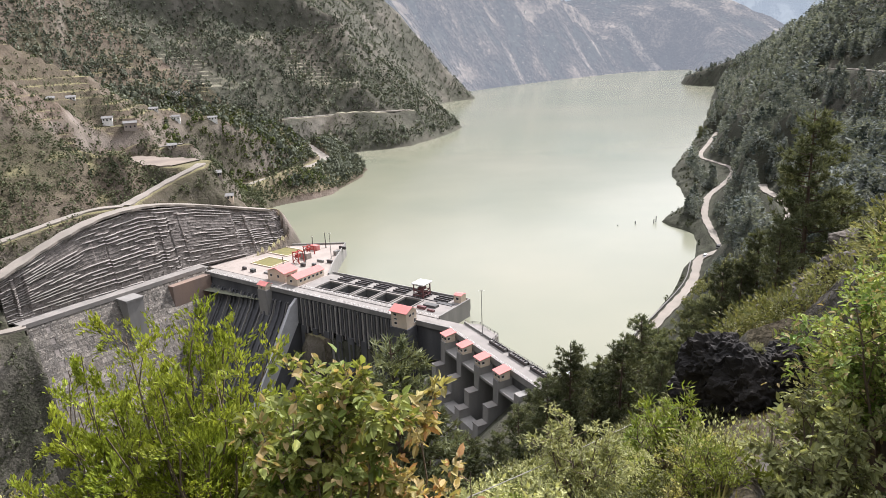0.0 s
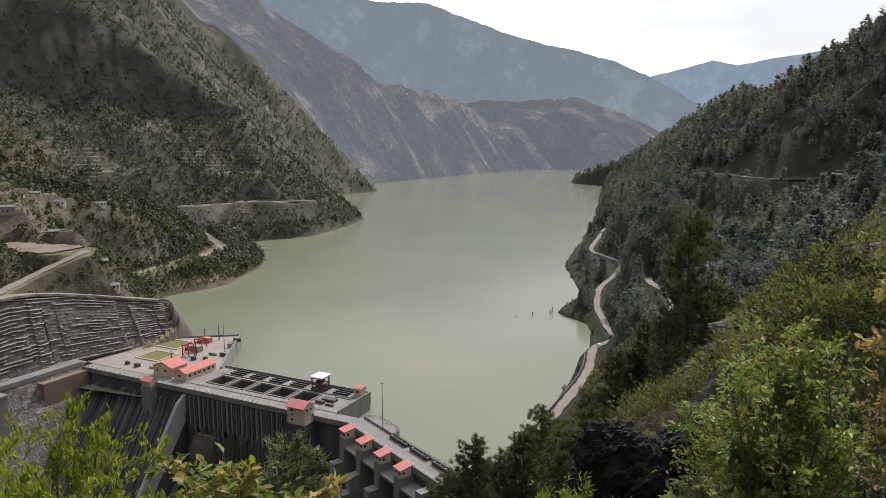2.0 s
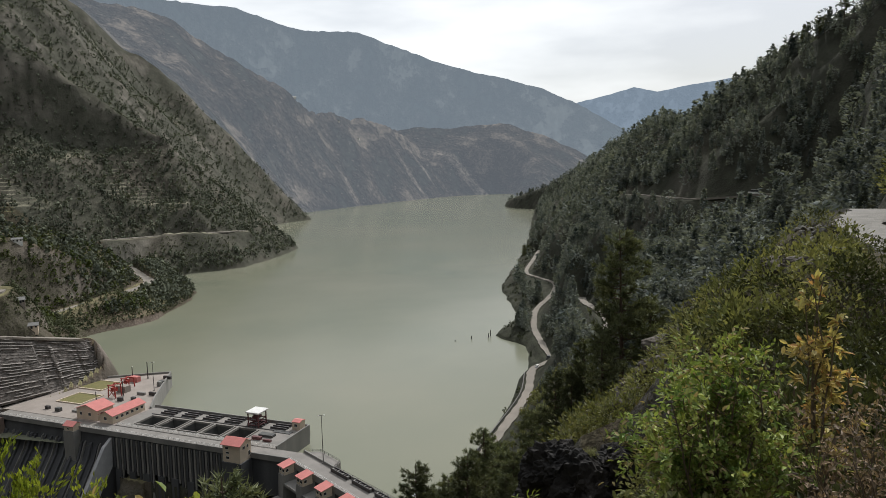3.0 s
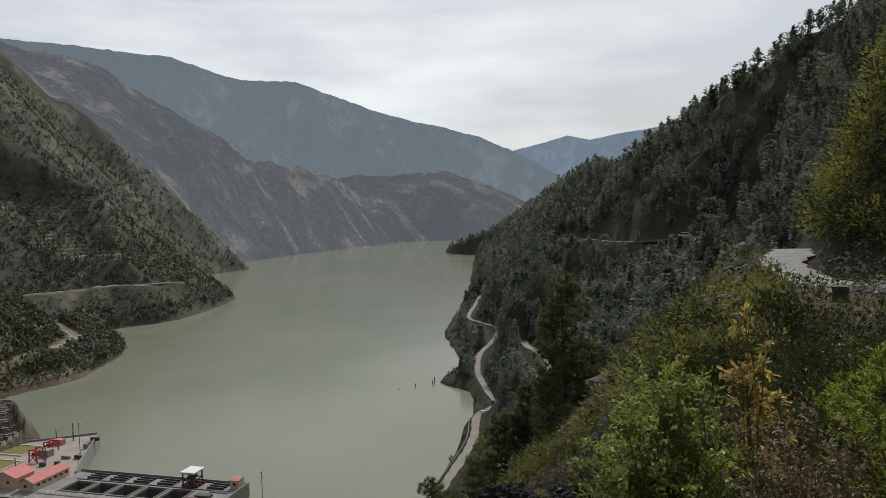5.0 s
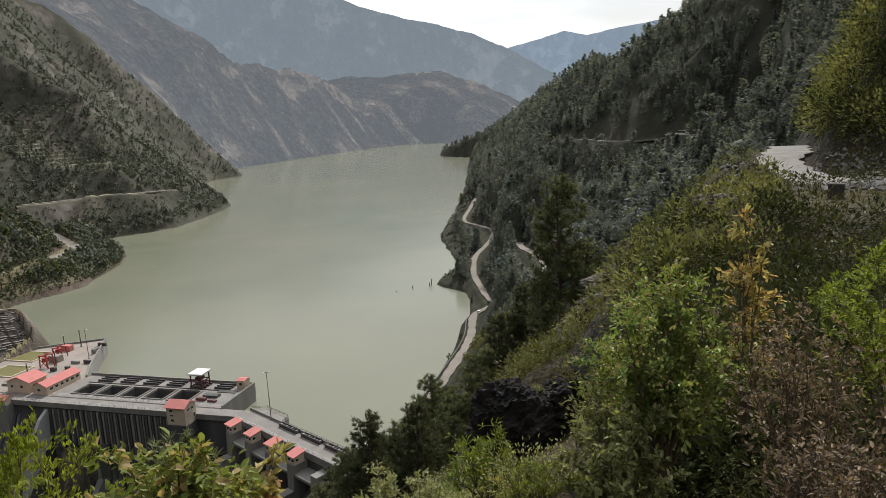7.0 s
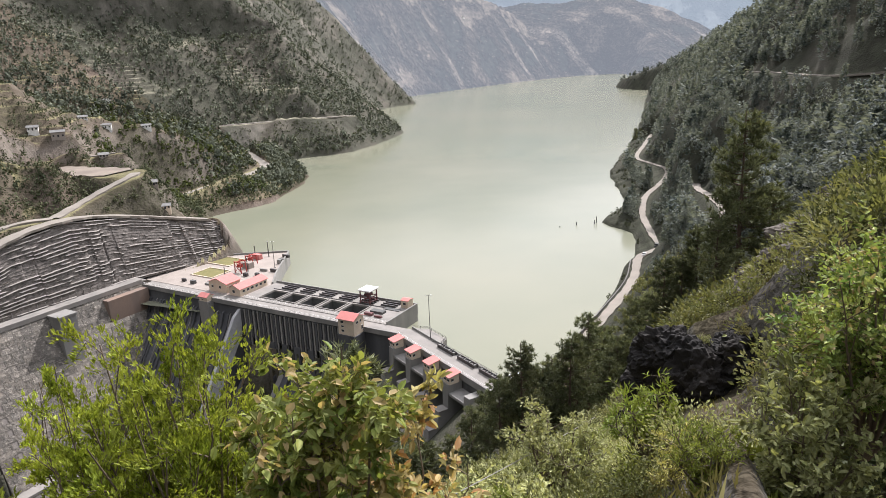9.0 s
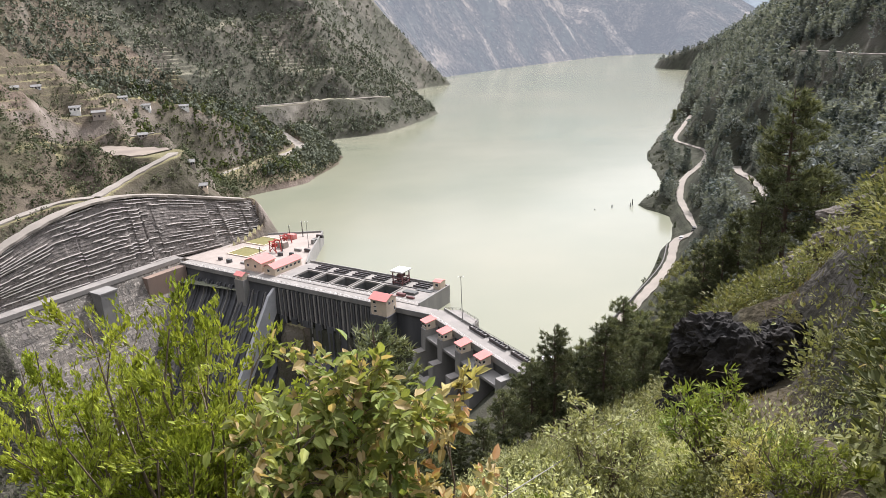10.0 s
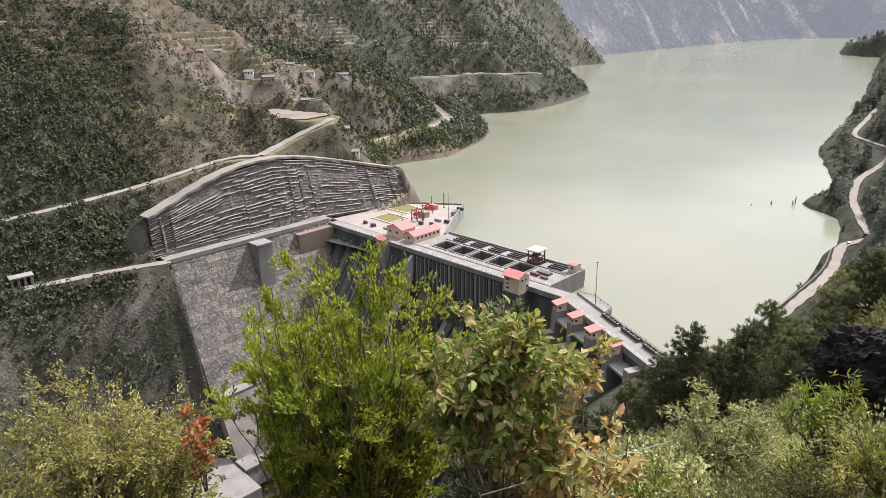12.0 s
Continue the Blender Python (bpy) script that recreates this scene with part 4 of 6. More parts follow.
lamp_pole("lamp_mast", Vector((14.3, 255.5, CREST - 0.5)), 19.5, "tall grey lamp mast on the spillway deck", 0.8)
lamp_pole("lamp_mast", dam(-92, 52, CREST - 0.4), 15.5, "tall grey lamp mast on the platform", 0.6)
for s, n, h in ((-117, 62, 8), (-112, 68, 9.5), (-101, 40, 8), (-104, 26, 6.5)):
    lamp_pole("lamp_post", dam(s, n, CREST - 0.4), h, "dark steel post on the platform", 0.2, 0.42, 0.2)


def lawn(s0, s1, n0, n1):
    g = thing("lawn", "rectangular dry lawn with a cream kerb", "lawn", "lawns on the platform")
    boxes("turf", [(s0, s1, n0, n1, CREST - 0.45, CREST - 0.2)], M_GRASS_LAWN, g)
    for row in ((s0 - 0.6, s1 + 0.6, n0 - 0.6, n0), (s0 - 0.6, s1 + 0.6, n1, n1 + 0.6), (s0 - 0.6, s0, n0, n1), (s1, s1 + 0.6, n0, n1)):
        boxes("kerb", [(*row, CREST - 0.45, CREST + 0.1)], M_CREAM, g)


lawn(-128, -112, 23.5, 36.5)
lawn(-137, -120, 43.5, 56.5)


def red_frame(s, n, rot_n=4.0, rot_s=5.0, h=6.0):
    c = thing("red_gantry", "red painted steel hoisting gantry on the platform", "gantry", "gantries on the platform")
    for a in (0, rot_s):
        for b in (0, rot_n):
            beams("leg", [(dam(s + a, n + b, CREST - 0.45), dam(s + a * 0.8 + 0.5, n + b, CREST + h), 0.45)], M_RED, c)
    beams("top_beam", [(dam(s, n, CREST + h), dam(s + rot_s, n, CREST + h), 0.5), (dam(s, n + rot_n, CREST + h), dam(s + rot_s, n + rot_n, CREST + h), 0.5), (dam(s + 2, n, CREST + h), dam(s + 2, n + rot_n, CREST + h), 0.6)], M_RED, c)
    beams("brace", [(dam(s, n, CREST), dam(s + rot_s, n, CREST + h * 0.8), 0.3), (dam(s + rot_s, n, CREST), dam(s, n, CREST + h * 0.8), 0.3)], M_RED, c)
    boxes("winch", [(s + 1, s + 3.6, n + 0.8, n + 3, CREST + h * 0.45, CREST + h * 0.75)], M_RED, c)


red_frame(-107, 36)
red_frame(-114, 51, 3.5, 6, 4.5)
# low huts, drums and stacked timbers on the platform
for s, n, a, b, h, m in ((-110, 44, 6, 4, 3.0, M_PALE), (-118, 60, 6, 3, 2.6, M_PINK), (-98, 33, 3, 1.6, 1.5, M_STEEL), (-96, 44, 5, 1.2, 1.0, M_CONC), (-92, 36, 2.4, 1.6, 1.3, M_PIT), (-89, 45, 4, 1.2, 1.4, M_STEEL), (-99, 62, 3, 2, 1.2, M_PIT), (-103, 70, 5, 1.4, 1.3, M_STEEL), (-96, 58, 2, 2, 2.2, M_CONC), (-116, 12, 3, 2, 1.4, M_PIT), (-124, 13, 2.5, 1.5, 1.2, M_STEEL), (-107, 14, 9, 5, 0.5, M_CONC)):
    b_ = tagged(boxes("equipment_box", [(s, s + a, n, n + b, CREST - 0.45, CREST + h)], m, bevel=0.12), "weathered equipment box standing on the platform", "box", "boxes on the platform")
# cabin at the corner of the intake deck
house("deck_cabin", 11.0, 15.0, 27.0, 31.2, CREST - 0.4, 11.2, 11.8, "s", "small pale cabin at the corner of the intake deck", windows=[("n", 12.2, 13.6, 9.2, 10.4)], over=0.2)


def stoplog_rack(s):
    r = thing("stoplog_rack", "dark steel rack of gate beams beside the spillway road", "rack", "racks beside the road")
    for n in (6.2, 7.8):
        boxes("side_beam", [(s, s + 11, n, n + 0.25, CREST - 0.6, CREST + 0.8)], M_STEEL, r, at=bend)
    for k in range(7):
        boxes("cross_bar", [(s + 0.3 + 1.6 * k, s + 1.0 + 1.6 * k, 6.4, 7.8, CREST - 0.3, CREST + 0.5)], M_STEEL if k % 2 else M_CONC, r, at=bend)


for s in (21, 35, 49):
    stoplog_rack(s)
shelter = thing("shelter", "small white-roofed shelter at the end of the spillway road", "shelter")
for a in (63, 66.5):
    for b in (9.5, 13):
        beams("post", [(bend(a, b, 3.0), bend(a, b, 10.0), 0.25)], M_WHITE, shelter)
boxes("roof", [(62.3, 67.2, 8.8, 13.7, 10.0, 10.7)], M_WHITE, shelter, "white sheet roof", at=bend, bevel=0.2)
boxes("floor_slab", [(62, 67.5, 8.7, 14, 1.0, 7.2)], M_DECK, shelter, at=bend)


# ---- wing wall and benched cutting on the left abutment ----
def stained(name):
    """Pale sprayed concrete with blotches, run-off streaks and dark damp patches."""
    m, n, l, p = node_mat(name)
    patch = noise_fac(n, l, 0.07, 5.0, 0.42, 0.58)
    block = noise_fac(n, l, 0.8, 3.0, 0.46, 0.54, stretch=(1, 1, 0.7))
    run = noise_fac(n, l, 0.5, 5.0, 0.45, 0.62, stretch=(1, 1, 0.08))
    fine = noise_fac(n, l, 4.0, 4.0, 0.3, 0.7)
    c = mix(n, l, patch, (0.255, 0.226, 0.19), (0.14, 0.127, 0.11))
    c = mix(n, l, mix(n, l, 0.45, (0, 0, 0), block), c, (0.15, 0.14, 0.125))
    c = mix(n, l, mix(n, l, 0.55, (0, 0, 0), run), c, (0.11, 0.105, 0.095))
    c = mix(n, l, 0.4, c, mix(n, l, fine, (0.6, 0.6, 0.6), (1.25, 1.25, 1.25)), "MULTIPLY")
    chip = noise_fac(n, l, 0.55, 2.0, 0.56, 0.6, stretch=(1, 1, 1.8))
    c = mix(n, l, mix(n, l, 0.6, (0, 0, 0), chip), c, (0.36, 0.325, 0.28))
    oi = n.new("ShaderNodeObjectInfo")
    tone = n.new("ShaderNodeMapRange")
    tone.inputs["To Min"].default_value, tone.inputs["To Max"].default_value = 0.7, 1.25
    l.new(oi.outputs["Random"], tone.inputs["Value"])
    c = mix(n, l, 1.0, c, tone.outputs["Result"], "MULTIPLY")
    l.new(c, p.inputs["Base Color"])
    p.inputs["Roughness"].default_value = 0.95
    bump(n, l, p, mix(n, l, 0.5, block, fine), 0.9, 0.25)
    return m


def build_wing():
    w = thing("wing_wall", "tall sloping concrete wing wall in cast panels", "wall", kind="structure")
    # stepped section: upper face, ledge, lower face, foot
    prof = [(-150, 9.7), (-139.2, 9.7), (-113.5, -56), (-108, -56), (-95, -85), (-86, -85), (-84, -95), (-150, -95)]

    def across(a, b, z):
        return dam(b, a, z)
    bm = bmesh.new()
    sweep_bm(bm, prof, -96, -0.5, across)
    part("wall_body", bm, M_SHOT, w)
    # cast panels on the upper face
    base = bmesh.new()
    bmesh.ops.create_cube(base, size=1)
    bmesh.ops.bevel(base, geom=base.edges[:], offset=0.03, segments=1, affect="EDGES")
    me = bpy.data.meshes.new("panel")
    base.to_mesh(me)
    base.free()
    me.materials.append(M_PANEL)
    rnd = random.Random(5)
    down = (dam(-113.5, 0, -56) - dam(-139.2, 0, 9.7))
    ln, dn = down.length, down.normalized()
    along = Vector((N1[0], N1[1], 0))
    out = along.cross(dn).normalized()
    if out.dot(Vector((E1[0], E1[1], 0))) < 0:
        out = -out
    rows_, cols_ = 25, 12
    for i in range(rows_):
        for j in range(cols_):
            hgt, wid = ln / rows_, 95.0 / cols_
            c = dam(-139.2, -96 + wid * (j + 0.5 + (0.25 if i % 2 else -0.25) * (0 < j < cols_ - 1)), 9.7) + dn * hgt * (i + 0.5) + out * (0.05 + rnd.uniform(0, 0.08))
            rot = Matrix((along, dn, out)).transposed().to_4x4()
            o = new("panel", me)
            o.parent = w
            o.matrix_basis = Matrix.Translation(c) @ rot @ Matrix.Diagonal((wid - 0.12 - rnd.uniform(0, 0.25), hgt - 0.12 - rnd.uniform(0, 0.2), 0.3, 1))
    boxes("ledge", [(-114.6, -107.6, -97, -2, -56.3, -55.2)], M_DECK, w)
    boxes("apron", [(-112, -70, -128, -97.5, -92, -85.4)], M_DECK, w)
    boxes("ledge", [(-95.6, -85, -97, -2, -85.3, -84.2)], M_DECK, w)
    # square tower at the wall, and a smooth brown corner panel
    boxes("tower", [(-138, -129.5, -53, -44.5, -30, 8.6)], M_CONC, w)
    boxes("tower_cap", [(-138.4, -129.0, -53.5, -44.0, 8.6, 9.6)], M_CONC, w)
    boxes("corner_panel", [(-140, -133.6, -25, -1.2, -30, 7.4)], M_BROWNWALL, w)
    boxes("wing_road", [(-149, -138.6, -97, 2, 9.6, 10.3)], M_DECK, w)
    boxes("road_wall", [(-138.8, -138.3, -97, -1, 9.0, 11.2)], M_DECK, w)
    boxes("road_wall", [(-148.6, -148.1, -97, 10, 9.6, 12.4)], M_SHOT, w)
    for k in range(26):
        boxes("road_post", [(-148.1, -147.7, -96 + 4.0 * k, -95.6 + 4.0 * k, 9.8, 13.0)], M_DECK, w)


M_PANEL = stained("cast_panel")
build_wing()


def top_line(n):
    """Place s and height of the road at the head of the cutting, along n."""
    return (np.interp(n, (-99, -58, -26, 10, 60), (-152.3, -156.8, -158, -160.5, -153)) + 2.5, np.interp(n, (-99, -58, -26, 10, 60), (30.0, 43.6, 47.2, 41.6, 28.6)))


def foot_line(n):
    return np.interp(n, (-99, 0, 30, 60), (-148.2, -147.5, -143, -140)), np.interp(n, (-99, 0, 60), (9.8, 9.0, 7.0))


def build_cutting():
    c = thing("benched_cutting", "steep rock cutting in many narrow sprayed-concrete benches", "slope", kind="structure")
    ns = np.arange(-99, 66, 0.7)
    rnd = np.random.RandomState(3)
    chunks = np.cumsum(rnd.rand(len(ns)) < 0.075)
    shift = rnd.uniform(-0.75, 0.75, chunks.max() + 1)[chunks]
    inset = rnd.uniform(-0.9, 1.0, chunks.max() + 1)[chunks]
    st, zt = top_line(ns)
    sf, zf = foot_line(ns)
    K = 21
    for k in range(K):
        rows = []
        wob = 0.3 * fbm(ns * 1.0, ns * 0 + 30 * k, 2.6, 3)
        jig = np.repeat(rnd.uniform(-0.16, 0.16, len(ns) // 5 + 1), 5)[:len(ns)]
        miss = sstep(fbm(ns, ns * 0 + 60 * k, 9, 3), -0.08, 0.1)

        def row(frac, back, lift):
            f = np.clip((k + frac) / K, 0, 1)
            s = sf + (st - sf) * f + back + inset * math.sin(math.pi * min(1, (k + frac) / K)) + wob
            z = zf + (zt - zf) * f + lift + (shift + jig) * math.sin(math.pi * min(1, (k + frac) / K))
            p = np.stack([DO[0] + s * E1[0] + ns * N1[0], DO[1] + s * E1[1] + ns * N1[1], z], -1)
            return p
        lip = (0.95 - 0.75 * miss)[:, None] * np.array([E1[0], E1[1], 0])
        rows = [row(0.0, 0, 0), row(0.80, 0, 0), row(0.82, 0, 0) + lip, row(0.98, 0, 0) + lip, row(1.0, 0, 0) + 0.8 * lip, row(1.0, -0.1, 0)]
        v = np.stack(rows).reshape(-1, 3)
        ob = mesh_ob("bench", v, grid_faces(len(rows), len(ns)), M_CUT, c, smooth=False)
        ob.data.materials.append(M_LIP)
        lipped = np.repeat(np.arange(len(rows) - 1) >= 2, len(ns) - 1) & ~np.tile(miss[1:] > 0.5, len(rows) - 1)
        ob.data.polygons.foreach_set("material_index", lipped.astype(np.int32))



M_CUT = solid("cut_rock_face", (0.23, 0.205, 0.185), (0.085, 0.077, 0.07), 0.55, 0.95, 1.8, bump_d=0.3)
M_LIP = solid("pale_sprayed_concrete", (0.42, 0.385, 0.35), (0.26, 0.24, 0.22), 0.1, 0.95, 0.9)
build_cutting()


# ---- houses and small things on the banks ----
M_STONE = solid("grey_rubble", (0.19, 0.18, 0.165), (0.09, 0.087, 0.083), 0.6, 0.95, 4.0, bump_d=0.1)
M_ROOFGREY = solid("slate_roof", (0.22, 0.215, 0.205), (0.13, 0.13, 0.125), 0.5, 0.8, 4.0)


def cottage(x, y, yaw, w, dp, h, wall, roof, label):
    z = ground_z(x, y) - 2.1
    c, s = math.cos(radians(yaw)), math.sin(radians(yaw))

    def at(a, b, zz):
        return Vector((x + a * c - b * s, y + a * s + b * c, z + zz))
    t = thing("cottage", label, "house")
    boxes("wall", [(-w / 2, w / 2, -dp / 2, dp / 2, -2.5, h)], wall, t, at=at)
    bm = bmesh.new()
    sweep_bm(bm, [(-dp / 2 - 0.5, h), (0, h + 1.4), (dp / 2 + 0.5, h), (dp / 2 + 0.5, h + 0.2), (0, h + 1.6), (-dp / 2 - 0.5, h + 0.2)], -w / 2 - 0.5, w / 2 + 0.5, at)
    finish("roof", bm, roof, t)
    for k in range(3):
        a = -w / 2 + (k + 0.5) * w / 3
        boxes("door" if k == 1 else "window", [(a - 0.5, a + 0.5, -dp / 2 - 0.06, -dp / 2 + 0.05, 1.2 if k == 1 else 1.7, 2.8)], M_WINDOW, t, at=at)


HOUSES = [(-221, 487, 24, 10, 5.0, M_PALE, "two-storey plastered house beside a small field"), (-238, 490, 18, 8, 3.4, M_WHITE, "low white outbuilding above the levelled yard"),
          (-272, 482, 28, 7, 3.3, M_PALE, "low plastered farmhouse on the terraced fields"), (-265, 497, 24, 7, 3.3, M_WHITE, "low white farmhouse on the terraced fields"),
          (-238, 572, 22, 8, 3.4, M_WHITE, "small white house among trees on the shoulder"), (-226, 584, 16, 10, 4.0, M_WHITE, "white house among trees on the shoulder"),
          (-203, 612, 18, 9, 3.2, M_WHITE, "small white house at the edge of the grove"), (-337, 888, 20, 10, 4.0, M_WHITE, "white house high on the wooded slope"),
          (-190, 478, 25, 7, 3.0, M_PALE, "small plastered hut beside the upper track"), (-138, 412, 20, 4.5, 3.2, M_PALE, "small plastered hut on the scrubby slope"),
          (-131, 404, 15, 7, 3.0, M_CREAM, "low cream shed above the benched cutting")]
for x, y, yaw, w, h, m, lab in HOUSES:
    cottage(x, y, yaw, 0.85 * w, 5, 0.9 * h, m, M_ROOFGREY, lab)
rnd = random.Random(11)
for k in range(14):
    a, d_ = rnd.uniform(-6, 20), rnd.uniform(2500, 3200)
    x, y = d_ * math.sin(radians(a)), d_ * math.cos(radians(a))
    if float(lake_dist(np.array([x]), np.array([y]))[0]) > 120:
        cottage(x, y, rnd.uniform(0, 90), rnd.uniform(14, 24), 10, rnd.uniform(5, 8), M_WHITE, M_WHITE, "tiny white house high on the far mountainside")

# stakes standing in the lake
for k, (x, y, h) in enumerate(((149.5, 455, 4.6), (147.0, 452, 3.0), (134, 452, 2.2), (121, 449, 0.9))):
    st_ = tagged(beams("stake", [((x, y, -6), (x + 0.3, y, h), 0.5)], M_STEEL), "dark wooden stake standing in the lake", "stake", "stakes in the lake")

# retaining wall and parapet of the lakeside road
lw = thing("lakeside_wall", "low grey retaining wall along the lakeside road", "wall", kind="structure")
cl = smooth_line(ROAD_LAKE, 8.0)
for a, b in zip(cl[:16], cl[1:17]):
    t = (b - a)
    t.z = 0
    side = Vector((-t.y, t.x, 0)).normalized()
    bm = bmesh.new()
    p = [a + side * 3.3, b + side * 3.3, b + side * 3.8, a + side * 3.8]
    prism_bm(bm, p, -3, a.z + 0.7)
    part("wall_block", bm, M_STONE, lw)

M_KERB = solid("weathered_kerb", (0.10, 0.097, 0.09), (0.05, 0.05, 0.047), 1.5, 0.95, 6.0, bump_d=0.05)
# mountain road: stone blocks at its edge, white block by the camera
def stone_block(x, y, w, dp, h, yaw, mat, name, label, group="", sink=0.3, zbase=None):
    z = (ground_z(x, y) if zbase is None else zbase) - sink
    bm = bmesh.new()
    bmesh.ops.create_cube(bm, size=1)
    bmesh.ops.subdivide_edges(bm, edges=bm.edges[:], cuts=4, use_grid_fill=True)
    r = random.Random(int(x * 10))
    for v in bm.verts:
        v.co = Vector((v.co.x * w, v.co.y * dp, (v.co.z + 0.5) * (h + sink))) + Vector([r.uniform(-0.015, 0.015) for _ in range(3)])
    ob = finish(name, bm, mat)
    ob.matrix_basis = pose(x, y, z, 0, 0, yaw)
    return tagged(ob, label, "block", group)


for az, r_ in ((43.2, 36), (45.0, 35), (50.3, 35), (55.2, 35.5), (60, 36)):
    x, y = r_ * math.sin(radians(az)), r_ * math.cos(radians(az))
    stone_block(x, y, 0.45 if az < 44 else 0.68, 0.5, 0.46, -az + 9 * math.sin(az), M_KERB, "kerb_stone", "dark stone block at the edge of the mountain road", "stones along the road edge", sink=0.9, zbase=115.7)
M_CHIPPED = solid("chipped_whitewash", (0.56, 0.57, 0.59), (0.30, 0.31, 0.33), 4.0, 0.9, 14.0, bump_d=0.02)
stone_block(3.35, 1.45, 0.95, 0.55, 0.9, -35, M_CHIPPED, "parapet_block", "chipped white painted parapet block at the roadside", zbase=117.64)


def rock(name, x, y, z, size, seed, mat, label, squash=(1, 1, 1), sub=5, category="rock", group=""):
    bm = bmesh.new()
    bmesh.ops.create_icosphere(bm, subdivisions=sub, radius=1)
    off = Vector((seed * 3.7, seed * 1.3, seed * 7.1))
    for v in bm.verts:
        p = v.co.copy()
        f = 1 + 0.38 * noise.noise(p * 1.1 + off) - 0.34 * abs(noise.noise(p * 2.3 + off)) - 0.20 * abs(noise.noise(p * 5.2 + off)) + 0.07 * noise.noise(p * 13 + off)
        q = p * f
        v.co = Vector((q.x * squash[0], q.y * squash[1], q.z * squash[2])) * size
    ob = finish(name, bm, mat)
    ob.location = (x, y, z)
    return tagged(ob, label, category, group)


# base colour near black: the shade under the overhang is painted in
M_SHADEROCK = solid("shade_dark_rock", (0.027, 0.023, 0.02), (0.008, 0.008, 0.0085), 0.5, 0.98, 2.5, bump_d=0.15)
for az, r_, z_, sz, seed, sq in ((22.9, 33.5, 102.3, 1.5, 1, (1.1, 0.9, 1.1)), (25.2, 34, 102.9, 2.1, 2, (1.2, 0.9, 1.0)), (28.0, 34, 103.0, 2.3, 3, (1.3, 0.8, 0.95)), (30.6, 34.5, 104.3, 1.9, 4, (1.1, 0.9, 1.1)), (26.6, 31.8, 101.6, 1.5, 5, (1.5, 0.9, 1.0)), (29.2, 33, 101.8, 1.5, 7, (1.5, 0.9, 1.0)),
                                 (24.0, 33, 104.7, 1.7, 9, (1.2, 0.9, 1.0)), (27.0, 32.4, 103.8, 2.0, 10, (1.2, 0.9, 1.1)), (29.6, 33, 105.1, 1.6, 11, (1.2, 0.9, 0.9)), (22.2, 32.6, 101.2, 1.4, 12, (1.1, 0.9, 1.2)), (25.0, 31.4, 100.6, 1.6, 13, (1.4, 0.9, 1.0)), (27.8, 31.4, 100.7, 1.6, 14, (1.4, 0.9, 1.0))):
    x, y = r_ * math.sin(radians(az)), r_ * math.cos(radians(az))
    rock("rock_outcrop", x, y, z_, sz, seed, M_SHADEROCK, "overhanging rock outcrop on the slope, coloured near black for its shade", sq, group="rock outcrop")
M_LEDGE = solid("brown_ledge_rock", (0.13, 0.112, 0.092), (0.055, 0.05, 0.045), 0.9, 0.95, 4.0, bump_d=0.12)
for k, (az, r_, sz) in enumerate(((28.5, 44, 1.3), (30.2, 40, 1.1), (31.0, 47, 1.5), (32.4, 42, 1.2), (33.5, 50, 1.4), (34.6, 38, 0.9), (36.0, 44, 1.2), (37.4, 36, 0.8), (38.8, 40, 1.0), (40.2, 36, 0.9), (41.6, 34.5, 0.9), (42.4, 33.5, 0.8), (27.0, 48, 1.2), (25.5, 44, 1.1))):
    x, y = r_ * math.sin(radians(az)), r_ * math.cos(radians(az))
    rock("ledge_rock", x, y, ground_z(x, y) + 0.25 * sz, sz, k + 200, M_LEDGE, "brown-grey rock ledge showing through the grass", (1.5, 0.9, 0.75), 4, group="rock ledges on the slope")
for k in range(110):
    az = rnd.uniform(42.5, 60)
    r_ = rnd.uniform(39, 46 if az > 50 else 56)
    x, y = r_ * math.sin(radians(az)), r_ * math.cos(radians(az))
    rock("rubble_stone", x, y, ground_z(x, y) + 0.1, rnd.uniform(0.12, 0.45), k + 20, M_STONE, "grey broken stone beside the mountain road", (1.2, 1, 0.7), 2, "stone", "stones beside the road")


def vehicle(x, y, z, yaw, l, w, h, body, label, name="car"):
    c = thing(name, label, "vehicle")
    c.matrix_basis = pose(x, y, z, 0, 0, yaw)
    for nm, row, m in (("body", (-l / 2, l / 2, -w / 2, w / 2, 0.45, h * 0.6), body), ("cabin", (-l * 0.32, l * 0.3, -w * 0.44, w * 0.44, h * 0.6, h), M_WINDOW), ("roof", (-l * 0.28, l * 0.26, -w * 0.42, w * 0.42, h, h + 0.08), body)):
        boxes(nm, [row], m, c, at=lambda a, b, q: Vector((a, b, q)), bevel=0.12)
    for a in (-l * 0.3, l * 0.3):
        for b in (-w * 0.46, w * 0.46):
            bm = bmesh.new()
            bmesh.ops.create_cone(bm, cap_ends=True, segments=14, radius1=0.36, radius2=0.36, depth=0.24, matrix=pose(a, b, 0.36, 90))
            finish("wheel", bm, M_STEEL, c)


vehicle(144, 352, 6.1, 50, 4.2, 1.7, 1.6, M_WHITE, "small white car on the lakeside road")
vehicle(157, 366, 6.1, 60, 5.6, 2.2, 2.4, M_PIT, "dark pickup on the lakeside road", "pickup")
vehicle(286, 349, 101.7, 105, 8.5, 2.5, 3.0, M_WHITE, "white bus on the wooded mountain road", "bus")

